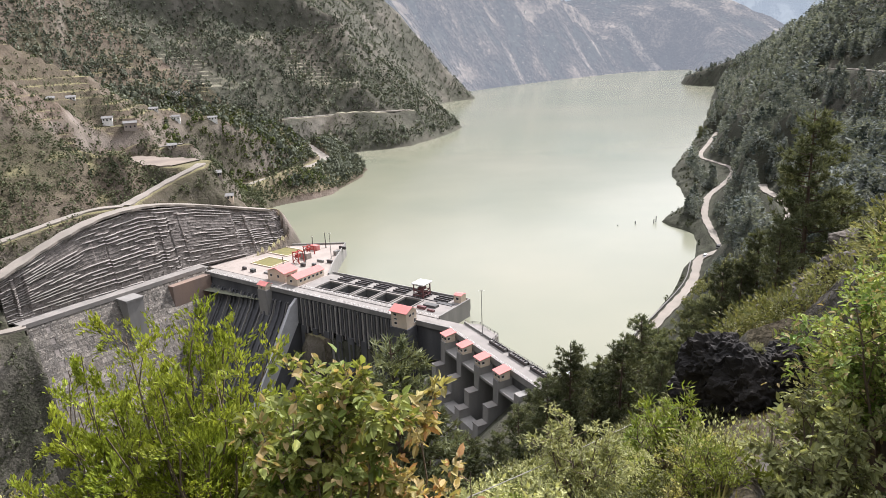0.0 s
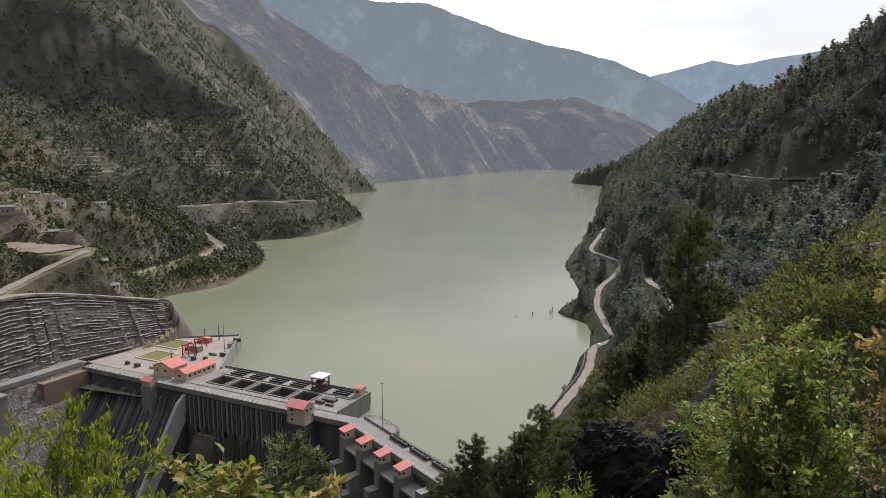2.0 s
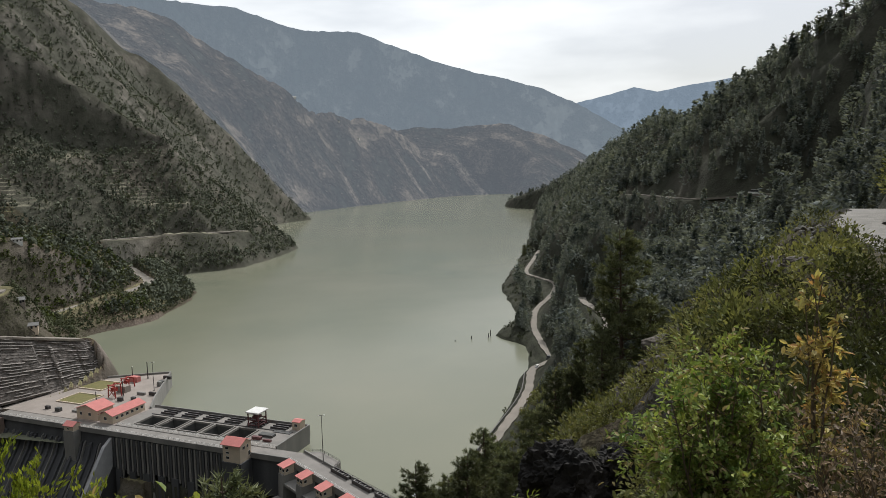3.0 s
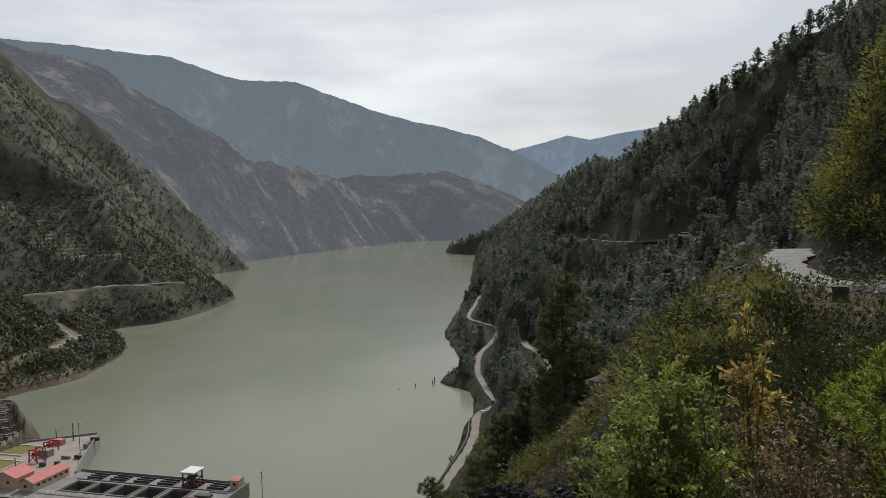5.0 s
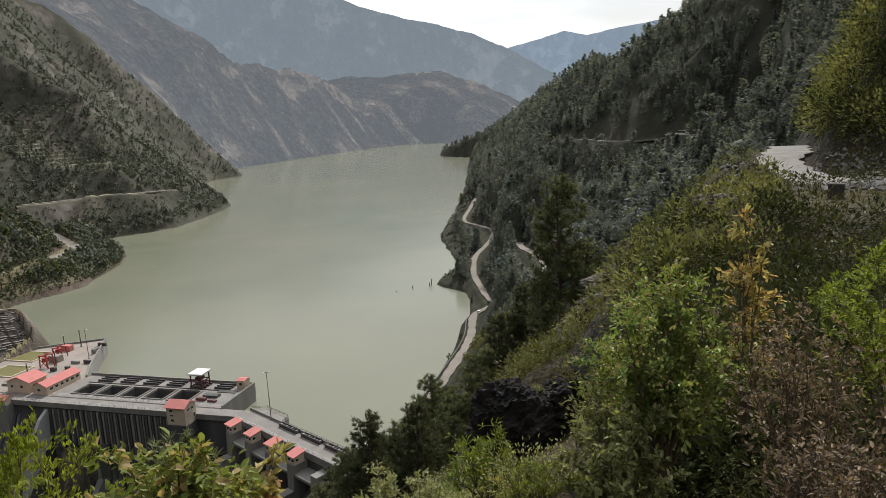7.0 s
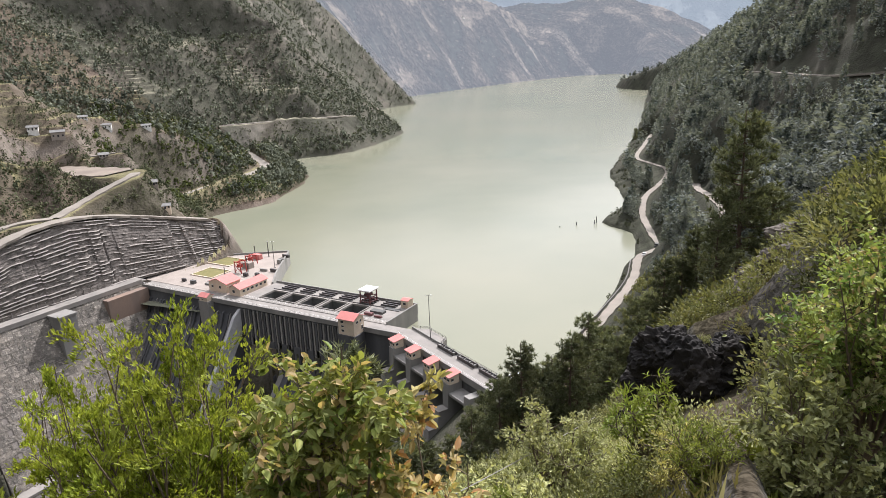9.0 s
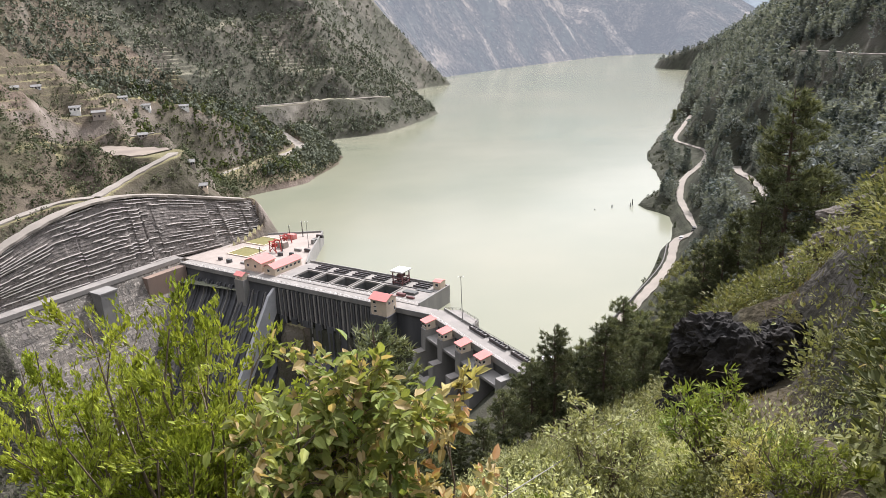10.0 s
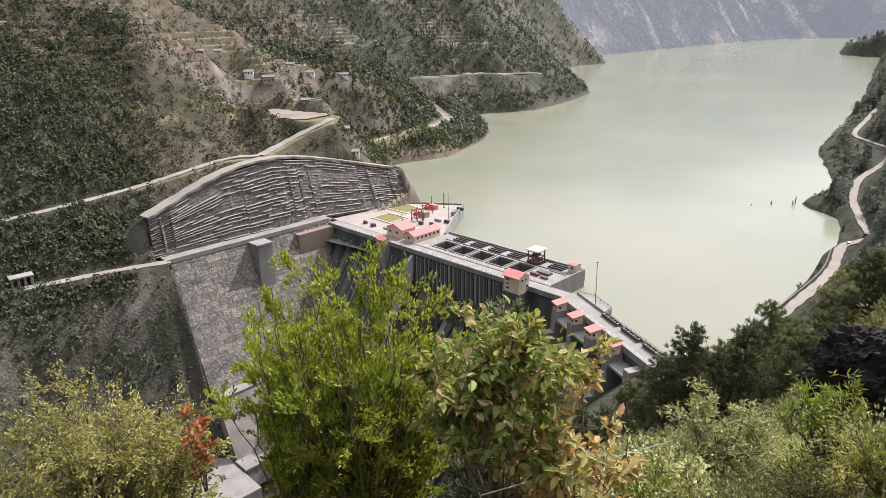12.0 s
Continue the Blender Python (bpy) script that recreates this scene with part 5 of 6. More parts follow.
# cable across the slope
cbl = bpy.data.curves.new("cable", "CURVE")
cbl.dimensions, cbl.bevel_depth = "3D", 0.007
sp = cbl.splines.new("POLY")
a_, b_ = (-1.23, 4.5, 116.05), (4.8, 15.8, 110.27)
sp.points.add(20)
for i in range(21):
    t = i / 20
    sp.points[i].co = (a_[0] + t * (b_[0] - a_[0]), a_[1] + t * (b_[1] - a_[1]), a_[2] + t * (b_[2] - a_[2]) - 0.04 * math.sin(math.pi * t), 1)
cbl.materials.append(M_CONC)
tagged(new("cable", cbl), "thin pale cable slung across the slope", "cable")

# open shed beside the service road
sx, sy = -237.5, 240.5
shed = thing("shed", "open grey concrete shed beside the service road", "shed")


def shed_at(a, b, z):
    return Vector((sx + a * 0.62 - b * 0.78, sy + a * 0.78 + b * 0.62, 9.5 + z))


for a in (-4, -1.3, 1.3, 4):
    for b in (-2.2, 2.2):
        boxes("post", [(a - 0.25, a + 0.25, b - 0.25, b + 0.25, -1.5, 6.2)], M_CONC, shed, at=shed_at)
boxes("roof", [(-4.8, 4.8, -3.0, 3.0, 6.2, 6.7)], M_CONC, shed, at=shed_at)
boxes("floor_slab", [(-4.8, 4.8, -3.0, 3.0, -2.0, 0.1)], M_DECK, shed, at=shed_at)


# ---- plants ----
class Soup:
    """Gathers vertices and faces of one mesh."""

    def __init__(self):
        self.v, self.f, self.count = [], [], 0

    def add(self, verts, faces):
        verts = np.asarray(verts, float).reshape(-1, 3)
        self.f.append(np.asarray(faces) + self.count)
        self.v.append(verts)
        self.count += len(verts)

    def make(self, name, mat, parent=None, smooth=False):
        v = np.concatenate(self.v)
        f = [q for a in self.f for q in a.tolist()]
        return mesh_ob(name, v, f, mat, parent, smooth)


def unit(a):
    return a / np.maximum(np.linalg.norm(a, axis=-1, keepdims=True), 1e-9)


def leaves(rs, pos, way, length, width, droop=0.0, rounded=False, plain=False):
    """Folded leaves at pos that grow along way: plain ones of two faces, pointed ones of four, rounded ones of six."""
    n = len(pos)
    way = unit(way + rs.normal(0, 0.25, (n, 3)) + np.array([0, 0, -droop]))
    side = unit(np.cross(way, rs.normal(0, 1, (n, 3)) + np.array([0, 0, 2.0])))
    up = np.cross(side, way)
    L, W = np.asarray(length).reshape(-1, 1), np.asarray(width).reshape(-1, 1)
    fold = 0.22 * W

    def at(t, w, lift):
        return pos + way * L * t + side * W * w + up * fold * lift - up * L * 0.16 * t * t
    if plain:
        corners = [at(0, 0, 0), at(0.45, -0.5, 1), at(0.45, 0.5, 1), at(1, 0, 0)]
        tris = ((0, 3, 1), (0, 2, 3))
    elif rounded:
        corners = [at(0, 0, 0), at(0.30, -0.48, 1), at(0.30, 0.48, 1), at(0.5, 0, -0.2), at(0.70, -0.40, 0.9), at(0.70, 0.40, 0.9), at(1, 0, 0)]
        tris = ((0, 3, 1), (0, 2, 3), (1, 3, 4), (3, 2, 5), (4, 3, 6), (3, 5, 6))
    else:
        corners = [at(0, 0, 0), at(0.42, -0.5, 1), at(0.42, 0.5, 1), at(0.45, 0, -0.2), at(1, 0, 0)]
        tris = ((0, 3, 1), (0, 2, 3), (1, 3, 4), (3, 2, 4))
    v = np.stack(corners, 1).reshape(-1, 3)
    b = (np.arange(n) * len(corners))[:, None]
    return v, np.concatenate([b + np.array([t]) for t in tris])


def blades(rs, pos, way, length, width):
    """Thin needles or grass blades: one tapering triangle each."""
    n = len(pos)
    way = unit(way)
    side = unit(np.cross(way, rs.normal(0, 1, (n, 3))))
    L, W = np.asarray(length).reshape(-1, 1), np.asarray(width).reshape(-1, 1)
    v = np.stack([pos - side * W * 0.5, pos + side * W * 0.5, pos + way * L], 1).reshape(-1, 3)
    return v, np.arange(n * 3).reshape(-1, 3)


def tube(soup, pts, radii, sides=5):
    pts = np.asarray(pts, float)
    d = unit(np.gradient(pts, axis=0))
    ref = np.array([0.31, 0.87, 0.2])
    a = unit(np.cross(d, ref))
    b = np.cross(d, a)
    th = np.arange(sides) * 2 * math.pi / sides
    v = pts[:, None, :] + np.asarray(radii)[:, None, None] * (np.cos(th)[None, :, None] * a[:, None, :] + np.sin(th)[None, :, None] * b[:, None, :])
    soup.add(v.reshape(-1, 3), grid_faces(len(pts), sides, True))


def curve_pts(p, q, sag, rs, k=6, wob=0.05):
    t = np.linspace(0, 1, k)[:, None]
    L = np.linalg.norm(q - p)
    return p * (1 - t) + q * t + np.array([0, 0, sag]) * (4 * t * (1 - t)) + rs.normal(0, wob * L / k, (k, 3)) * t


M_BARK = solid("bark", (0.13, 0.09, 0.065), (0.07, 0.05, 0.04), 2.0, 0.95, 12.0, bump_d=0.02)
M_TWIG = solid("twig_bark", (0.17, 0.13, 0.09), (0.10, 0.08, 0.06), 3.0, 0.9, 20.0, bump_d=0.005)
M_WILLOW = foliage("narrow_leaf", (0.19, 0.245, 0.032), (0.32, 0.36, 0.058), 0.4, 1.2)
M_BUSHY = foliage("yellow_green_bush_leaf", (0.27, 0.28, 0.085), (0.42, 0.39, 0.14), 0.38, 0.8)
M_BROAD = foliage("broad_leaf", (0.13, 0.225, 0.055), (0.45, 0.50, 0.15), 0.3, 3.0, dry=(0.38, 0.31, 0.16))
M_SAPLING = foliage("sapling_leaf", (0.24, 0.34, 0.075), (0.47, 0.49, 0.15), 0.4, 2.2, dry=(0.46, 0.36, 0.18))
M_BUSH = foliage("bush_leaf", (0.115, 0.132, 0.048), (0.205, 0.20, 0.078), 0.3, 0.5)
M_BUSH2 = foliage("pale_bush_leaf", (0.26, 0.285, 0.125), (0.38, 0.385, 0.19), 0.35, 0.5)
M_BRIGHT = foliage("bright_leaf", (0.15, 0.205, 0.035), (0.25, 0.285, 0.055), 0.35, 1.0)
M_YELLOW = foliage("yellowing_leaf", (0.44, 0.43, 0.17), (0.56, 0.44, 0.21), 0.42, 1.2, dry=(0.5, 0.3, 0.15))
M_DRYLEAF = foliage("dry_leaf", (0.19, 0.135, 0.085), (0.42, 0.32, 0.22), 0.2, 2.5, vary=(0.25, 1.5))
M_RUSSET = foliage("russet_leaf", (0.45, 0.14, 0.06), (0.40, 0.20, 0.08), 0.4, 1.5)
M_PINE = foliage("pine_needles", (0.105, 0.122, 0.068), (0.165, 0.178, 0.098), 0.25, 0.3, rough=0.7, spec=0.15)
# paled towards blue-grey, so the crowns carry the slope's haze in their colour
M_FOREST = foliage("forest_crowns", (0.05, 0.065, 0.065), (0.27, 0.29, 0.275), 0.22, 0.11, rough=0.9, spec=0.05, vary=(0.8, 1.2))
M_SCRUB = foliage("scrub_crowns", (0.05, 0.06, 0.036), (0.115, 0.124, 0.072), 0.1, 0.09, rough=0.9, spec=0.05, vary=(0.75, 1.25))
M_SLOPEWOOD = foliage("slope_crowns", (0.07, 0.081, 0.062), (0.168, 0.182, 0.134), 0.1, 0.03, rough=0.9, spec=0.05, vary=(0.65, 1.35))
M_GROVE = foliage("grove_crowns", (0.075, 0.10, 0.035), (0.15, 0.175, 0.06), 0.15, 0.05, rough=0.9, spec=0.05, vary=(0.7, 1.3))
# leaf colour darkened to stand for the shaded gaps between bushes
M_SHADEBUSH = foliage("shaded_bush_leaf", (0.04, 0.05, 0.02), (0.09, 0.095, 0.036), 0.15, 0.5, spec=0.12)
# lighter olive, the sunlit counterpart of the leaf above
M_OLIVE = foliage("olive_bush_leaf", (0.10, 0.12, 0.05), (0.275, 0.27, 0.115), 0.28, 0.32, spec=0.12, vary=(0.6, 1.4))
M_DRYGRASS = foliage("dry_grass", (0.22, 0.185, 0.08), (0.15, 0.155, 0.055), 0.2, 0.4, spec=0.1)


def far_crowns(name, n, rs, az_rng, r_rng, keep, height, mat, label, quads=9, cone=0.5, low=1.5, small_near=0.0, clump=(0.12, 0.24), spiky=False):
    """Many small distant trees: each a loose stack of ragged leaf clumps round a short stem."""
    az = np.radians(rs.uniform(*az_rng, n))
    r = np.exp(rs.uniform(math.log(r_rng[0]), math.log(r_rng[1]), n))
    x, y = r * np.sin(az), r * np.cos(az)
    ok = keep(x, y, rs)
    for pts, half in ROADS:
        d, _ = seg_dist(x, y, pts)
        ok &= d > half + (4.0 if pts is ROAD_MID else 2.5)
    x, y = x[ok], y[ok]
    z = terrain(x, y)
    ok = z > low
    x, y, z = x[ok], y[ok], z[ok]
    n = len(x)
    h = rs.uniform(*height, n) * (0.75 + 0.5 * rs.rand(n))
    if small_near:
        h = h * np.clip(np.hypot(x, y) / small_near, 0.35, 1.0)
    tall = rs.rand(n) < cone
    t = rs.uniform(0.12, 1.0, (n, quads))
    rad = np.where(tall[:, None], 0.24 * (1.08 - t), 0.42 * np.sqrt(np.clip(1.05 - (2 * t - 1) ** 2, 0.05, 1))) * h[:, None]
    th = rs.uniform(0, 2 * math.pi, (n, quads))
    c = np.stack([x[:, None] + rad * np.cos(th) * 0.75, y[:, None] + rad * np.sin(th) * 0.75, z[:, None] + t * h[:, None] - 0.3], -1).reshape(-1, 3)
    sz = (h[:, None] * rs.uniform(*clump, (n, quads))).reshape(-1, 1)
    # each clump: a ragged leaf mass of two faces that looks outwards
    out_ = np.stack([np.cos(th), np.sin(th), np.where(tall[:, None], 0.7, 2.2 * (t - 0.42))], -1).reshape(-1, 3)
    out_ = unit(unit(out_) + rs.normal(0, 0.22, out_.shape))
    a = unit(np.cross(out_, rs.normal(0, 1, out_.shape))) * sz
    b = np.cross(out_, a)
    lift = out_ * sz
    if spiky:
        # boughs: narrow masses that reach outwards and a little up
        bough = unit(np.stack([np.cos(th), np.sin(th), rs.uniform(-0.15, 0.7, th.shape)], -1).reshape(-1, 3) + rs.normal(0, 0.35, out_.shape))
        a = bough * sz * 1.7
        b = unit(np.cross(bough, rs.normal(0, 1, out_.shape))) * sz * 0.62
        lift = np.cross(unit(a), unit(b)) * sz * 0.5
    v = np.stack([c - a - 0.25 * b, c - 0.9 * b + 0.25 * a, c + a * rs.uniform(0.6, 1.2, sz.shape) + 0.3 * lift, c + b - 0.2 * lift], 1).reshape(-1, 3)
    k = (np.arange(len(c)) * 4)[:, None]
    f = np.concatenate([k + np.array([[0, 1, 2]]), k + np.array([[0, 2, 3]])])
    s = Soup()
    s.add(v, f)
    tagged(s.make(name, mat), label, "trees", kind="stuff")


def dam_free(x, y):
    s, n = to_dam(x, y)
    cut = (s > -164) & (s < 90) & (n > -110) & (n < 95)
    return ~cut


def hides_road(x, y, reach, roads=(ROAD_LAKE, ROAD_SIDE)):
    """Whether a tree there would stand before one of the tracks, which are kept clear."""
    r = np.hypot(x, y)
    bad = np.zeros(len(x), bool)
    for pts in roads:
        for far_ in np.linspace(0, reach, 5):
            d, _ = seg_dist(x * (1 + far_ / r), y * (1 + far_ / r), pts)
            bad |= d < 4.5
    return bad


def keep_left(x, y, rs):
    xm = np.interp(y, [p[1] for p in MID], [p[0] for p in MID])
    dens = sstep(fbm(x, y, 120, 3) + 0.3 * fbm(x, y, 25, 2) + 0.0006 * (y - 450), -0.6, 0.25) * np.where(y < 520, np.where(x < -0.66 * y, 0.9, 0.36), 0.97)
    shown = hides_road(x, y, 11, [[(h[0] - 3, h[1]), (h[0] + 3, h[1])] for h in HOUSES]) | hides_road(x, y, 34, (ROAD_LEFT, ROAD_LEFT2)) | hides_road(x, y, 7, (ROAD_SWITCH,)) | hides_road(x, y, 17, (ROAD_PAD,))
    return (x < xm) & (lake_dist(x, y) > 2.5) & dam_free(x, y) & ~shown & (rs.rand(len(x)) < dens)


def keep_right(x, y, rs):
    xm = np.interp(y, [p[1] for p in MID], [p[0] for p in MID])
    dens = (0.6 + 0.4 * sstep(fbm(x, y, 70, 3), -0.3, 0.2)) * np.where(hides_road(x, y, 105) | hides_road(x, y, 15, (ROAD_MID,)), 0.0, 1.0)
    az = np.degrees(np.arctan2(x, y))
    return (x > xm) & (lake_dist(x, y) > 14) & ((az > 26) | (np.hypot(x, y) > 340)) & dam_free(x, y) & (rs.rand(len(x)) < dens)


rs_ = np.random.RandomState(21)
far_crowns("hillside_scrub", 15000, rs_, (-50, 0), (270, 640), keep_left, (3.5, 7.0), M_SCRUB, "dark green trees and scrub dotted over the dry slope", 26, 0.2, small_near=480.0, clump=(0.055, 0.12))
far_crowns("hillside_trees", 46000, rs_, (-50, 6), (600, 1900), keep_left, (4.5, 9.0), M_SLOPEWOOD, "dark green trees over the far dry slope", 10, 0.3, clump=(0.11, 0.22))
far_crowns("headland_scrub", 15000, rs_, (-24, -3), (540, 1000), lambda x, y, rs: (lake_dist(x, y) > 1.5) & (lake_dist(x, y) < 70) & (x < 60) & ~hides_road(x, y, 9, (ROAD_LEFT, ROAD_LEFT2)), (1.4, 3.0), M_SCRUB, "low dark scrub on the headland below the road", 8, 0.0, low=0.6, clump=(0.16, 0.3))
far_crowns("hillside_low_scrub", 26000, rs_, (-50, -8), (240, 700), lambda x, y, rs: keep_left(x, y, rs) | (dam_free(x, y) & (lake_dist(x, y) > 4) & (x < 0) & (rs.rand(len(x)) < 0.4) & ~hides_road(x, y, 5, (ROAD_LEFT, ROAD_SWITCH)) & ~hides_road(x, y, 16, (ROAD_PAD,))), (1.6, 3.4), M_SCRUB, "low green bushes over the bare slope", 7, 0.0)
far_crowns("hairpin_scrub", 2600, rs_, (-27, -14), (380, 520), lambda x, y, rs: dam_free(x, y) & (lake_dist(x, y) > 5) & ~hides_road(x, y, 5.5, (ROAD_SWITCH, ROAD_TOP, ROAD_UPPER)) & ~hides_road(x, y, 17, (ROAD_PAD,)), (1.2, 3.4), M_SCRUB, "brown-green scrub between the hairpins", 12, 0.1, clump=(0.12, 0.22))
# extra dark scrub added here to deepen the slope where it lies in shade
far_crowns("ravine_scrub", 9000, rs_, (-54, -34), (250, 520), lambda x, y, rs: dam_free(x, y) & (x < -0.68 * y + 60 * fbm(x, y, 70, 3)) & ~hides_road(x, y, 6, (ROAD_FAR,)), (2.0, 5.0), M_SCRUB, "dark green scrub in the shaded ravine", 12, 0.15, clump=(0.1, 0.2))
far_crowns("nearer_woods", 480, rs_, (24, 60), (115, 270), keep_right, (8.0, 15.0), M_FOREST, "dense pines and scrub on the steep slope below the ridge", 560, 0.6, clump=(0.013, 0.026), spiky=True)
far_crowns("wooded_slope", 3200, rs_, (17, 60), (255, 640), keep_right, (10.0, 19.0), M_FOREST, "dense pine forest on the steep slope above the road", 170, 0.75, clump=(0.026, 0.052), spiky=True)
far_crowns("roadside_scrub", 1500, rs_, (27, 44), (380, 640), lambda x, y, rs: (lake_dist(x, y) > 60) & (x > 120) & ~hides_road(x, y, 5, (ROAD_MID,)) & hides_road(x, y, 40, (ROAD_MID,)), (1.6, 3.6), M_FOREST, "low scrub below the narrow mountain road", 40, 0.1, clump=(0.08, 0.15))
far_crowns("high_woods", 8500, rs_, (17, 60), (560, 1900), keep_right, (10.0, 18.0), M_FOREST, "dense hazy pine forest on the far part of the slope", 54, 0.75, clump=(0.045, 0.085), spiky=True)
far_crowns("lakeside_woods", 2600, rs_, (12, 30), (150, 520), lambda x, y, rs: (lake_dist(x, y) > 13) & dam_free(x, y) & (x > 30) & (np.hypot(x, y) > 300) & ~hides_road(x, y, 52), (3.0, 7.0), M_FOREST, "low dark woods above the lakeside road", 110, 0.4, clump=(0.045, 0.085), spiky=True)
far_crowns("lakeside_scrub", 2200, rs_, (10, 30), (130, 330), lambda x, y, rs: (lake_dist(x, y) > 9) & (to_dam(x, y)[0] > 84) & ~hides_road(x, y, 9), (1.6, 3.8), M_BUSH, "olive scrub above the lakeside road", 60, 0.0, clump=(0.06, 0.12))
far_crowns("orchard", 1700, rs_, (-22, -10), (540, 820), lambda x, y, rs: (lake_dist(x, y) > 12) & (x < 0) & ~hides_road(x, y, 11, [[(h[0] - 3, h[1]), (h[0] + 3, h[1])] for h in HOUSES]) & ~hides_road(x, y, 34, (ROAD_LEFT,)), (3.5, 6.5), M_GROVE, "green grove of round trees above the far shore", 18, 0.1, clump=(0.1, 0.2))
far_crowns("spur_woods", 3000, rs_, (17, 31), (1500, 2700), lambda x, y, rs: (lake_dist(x, y) > 8) & (x > 450), (8.0, 13.0), M_FOREST, "dark woods on the spur at the end of the lake", 8, 0.4, clump=(0.12, 0.24))


def pine_mesh(seed, height):
    rs = np.random.RandomState(seed)
    wood, crown = Soup(), Soup()
    k = 9
    t = np.linspace(0, 1, k)
    lean = rs.normal(0, 0.02, 2)
    axis = np.stack([height * lean[0] * t ** 1.5, height * lean[1] * t ** 1.5, height * t], -1)
    tube(wood, axis, 0.17 * (height / 12) * (1.02 - t) + 0.02, 7)
    tips, ways = [], []
    for w in range(int(height * 1.9)):
        f = 0.26 + 0.72 * (w + rs.rand() * 0.6) / (height * 1.9)
        base = np.array([np.interp(f, t, axis[:, i]) for i in range(3)])
        for j in range(rs.randint(3, 6)):
            th = rs.uniform(0, 2 * math.pi)
            L = height * (0.27 * (1.02 - f) ** 0.75 + 0.035) * rs.uniform(0.6, 1.15) * (0.6 if f < 0.36 else 1)
            d = np.array([math.cos(th), math.sin(th), rs.uniform(0.1, 0.5)])
            end = base + d * L
            pts = curve_pts(base, end, -0.08 * L, rs, 5)
            tube(wood, pts, np.linspace(0.045, 0.012, 5), 3)
            m = max(3, int(L * 3.0))
            for q in np.linspace(0.35, 1.0, m):
                p = base + (end - base) * q + rs.normal(0, 0.10 * L ** 0.5, 3)
                tips.append(p), ways.append(d + np.array([0, 0, 0.7]))
    tips, ways = np.array(tips), np.array(ways)
    rep = 22
    P = np.repeat(tips, rep, 0) + rs.normal(0, 0.08, (len(tips) * rep, 3))
    Wd = unit(np.repeat(unit(ways), rep, 0) * 0.7 + rs.normal(0, 0.62, (len(tips) * rep, 3)))
    crown.add(*blades(rs, P, Wd, rs.uniform(0.3, 0.55, len(P)), rs.uniform(0.07, 0.12, len(P))))
    return wood, crown


def pine_tree(seed, height):
    wood, crown = pine_mesh(seed, height)
    t = thing("pine_tree", "dark green long-needled pine on the steep slope", "tree", "pines on the slope")
    wood.make("trunk", M_BARK, t, True)
    crown.make("crown", M_PINE, t)
    return t


def put(ob, az, r, turn=0.0, scale=1.0, sink=0.2, first=False):
    x, y = r * math.sin(radians(az)), r * math.cos(radians(az))
    m = pose(x, y, ground_z(x, y) - sink, 0, 0, turn)
    o = ob if first else copy_thing(ob, m)
    o.matrix_basis = m @ Matrix.Scale(scale, 4)
    return o


pines = [pine_tree(3, 12.0), pine_tree(8, 14.0), pine_tree(15, 10.0)]
# direction, distance, kind, and how far below the eye the top stands, in degrees
PINES = [(11.3, 75, 1, 24.2), (9.2, 74, 0, 27.0), (6.4, 70, 2, 29.5), (8.0, 84, 0, 28.0), (4.4, 66, 2, 31.5), (15.75, 85, 0, 23.6), (17.65, 95, 1, 21.6), (20.0, 90, 2, 23.4), (21.6, 95, 0, 19.9), (23.75, 86, 1, 16.7), (13.4, 82, 2, 26.2),
         (14.5, 94, 0, 25.2), (18.8, 104, 2, 22.6), (22.6, 90, 0, 19.4), (19.2, 84, 0, 25.0), (-4.85, 60, 1, 23.6), (-2.4, 62, 2, 27.4), (-7.2, 64, 0, 27.6), (1.2, 64, 0, 31.5), (29.4, 84, 1, 4.9), (26.4, 86, 0, 14.0), (27.7, 80, 2, 13.0), (31.5, 88, 0, 10.5),
         (25.2, 84, 2, 16.6), (10.3, 92, 2, 27.2), (12.6, 96, 0, 26.0), (16.7, 108, 0, 24.0)]
used = set()
for i, (az, r_, kind_, low_el) in enumerate(PINES):
    top_ = 120 - r_ * math.tan(radians(low_el))
    sc = (top_ - ground_z(r_ * math.sin(radians(az)), r_ * math.cos(radians(az)))) / (12.0, 14.0, 10.0)[kind_]
    put(pines[kind_], az, r_, i * 77.0, max(0.5, min(sc, 2.2)), 0.3, first=kind_ not in used)
    used.add(kind_)
far_crowns("shore_scrub", 2600, rs_, (15, 27), (310, 1500), lambda x, y, rs: (lake_dist(x, y) > 1.5) & (lake_dist(x, y) < 26) & (x > 100) & ~hides_road(x, y, 24), (1.4, 3.4), M_SCRUB, "low scrub along the steep shore", 20, 0.1, low=0.5, clump=(0.1, 0.2))
# two tall pines beside the bend of the lakeside road
for i, (x, y) in enumerate(((318, 820), (326, 824))):
    put(pines[i], math.degrees(math.atan2(x, y)), math.hypot(x, y), 40.0 * i, 1.7 - 0.5 * i, 0.3)
# pines along the ridge of the wooded slope
for i, az in enumerate((31.0, 31.8, 32.6, 34.2, 36.8, 37.6, 38.6, 39.4, 40.4, 41.6, 42.4, 43.2, 43.6, 44.8, 46.0, 47.2, 48.4, 49.0, 50.2, 51.5)):
    rr = np.geomspace(350, 1500, 400)
    a_ = radians(az)
    zz = terrain(rr * math.sin(a_), rr * math.cos(a_))
    r_ = float(rr[np.argmax((zz - 120) / rr)])
    put(pines[i % 3], az, r_, i * 51.0, 1.1 + 0.4 * ((i * 7) % 3) / 2, 1.0)


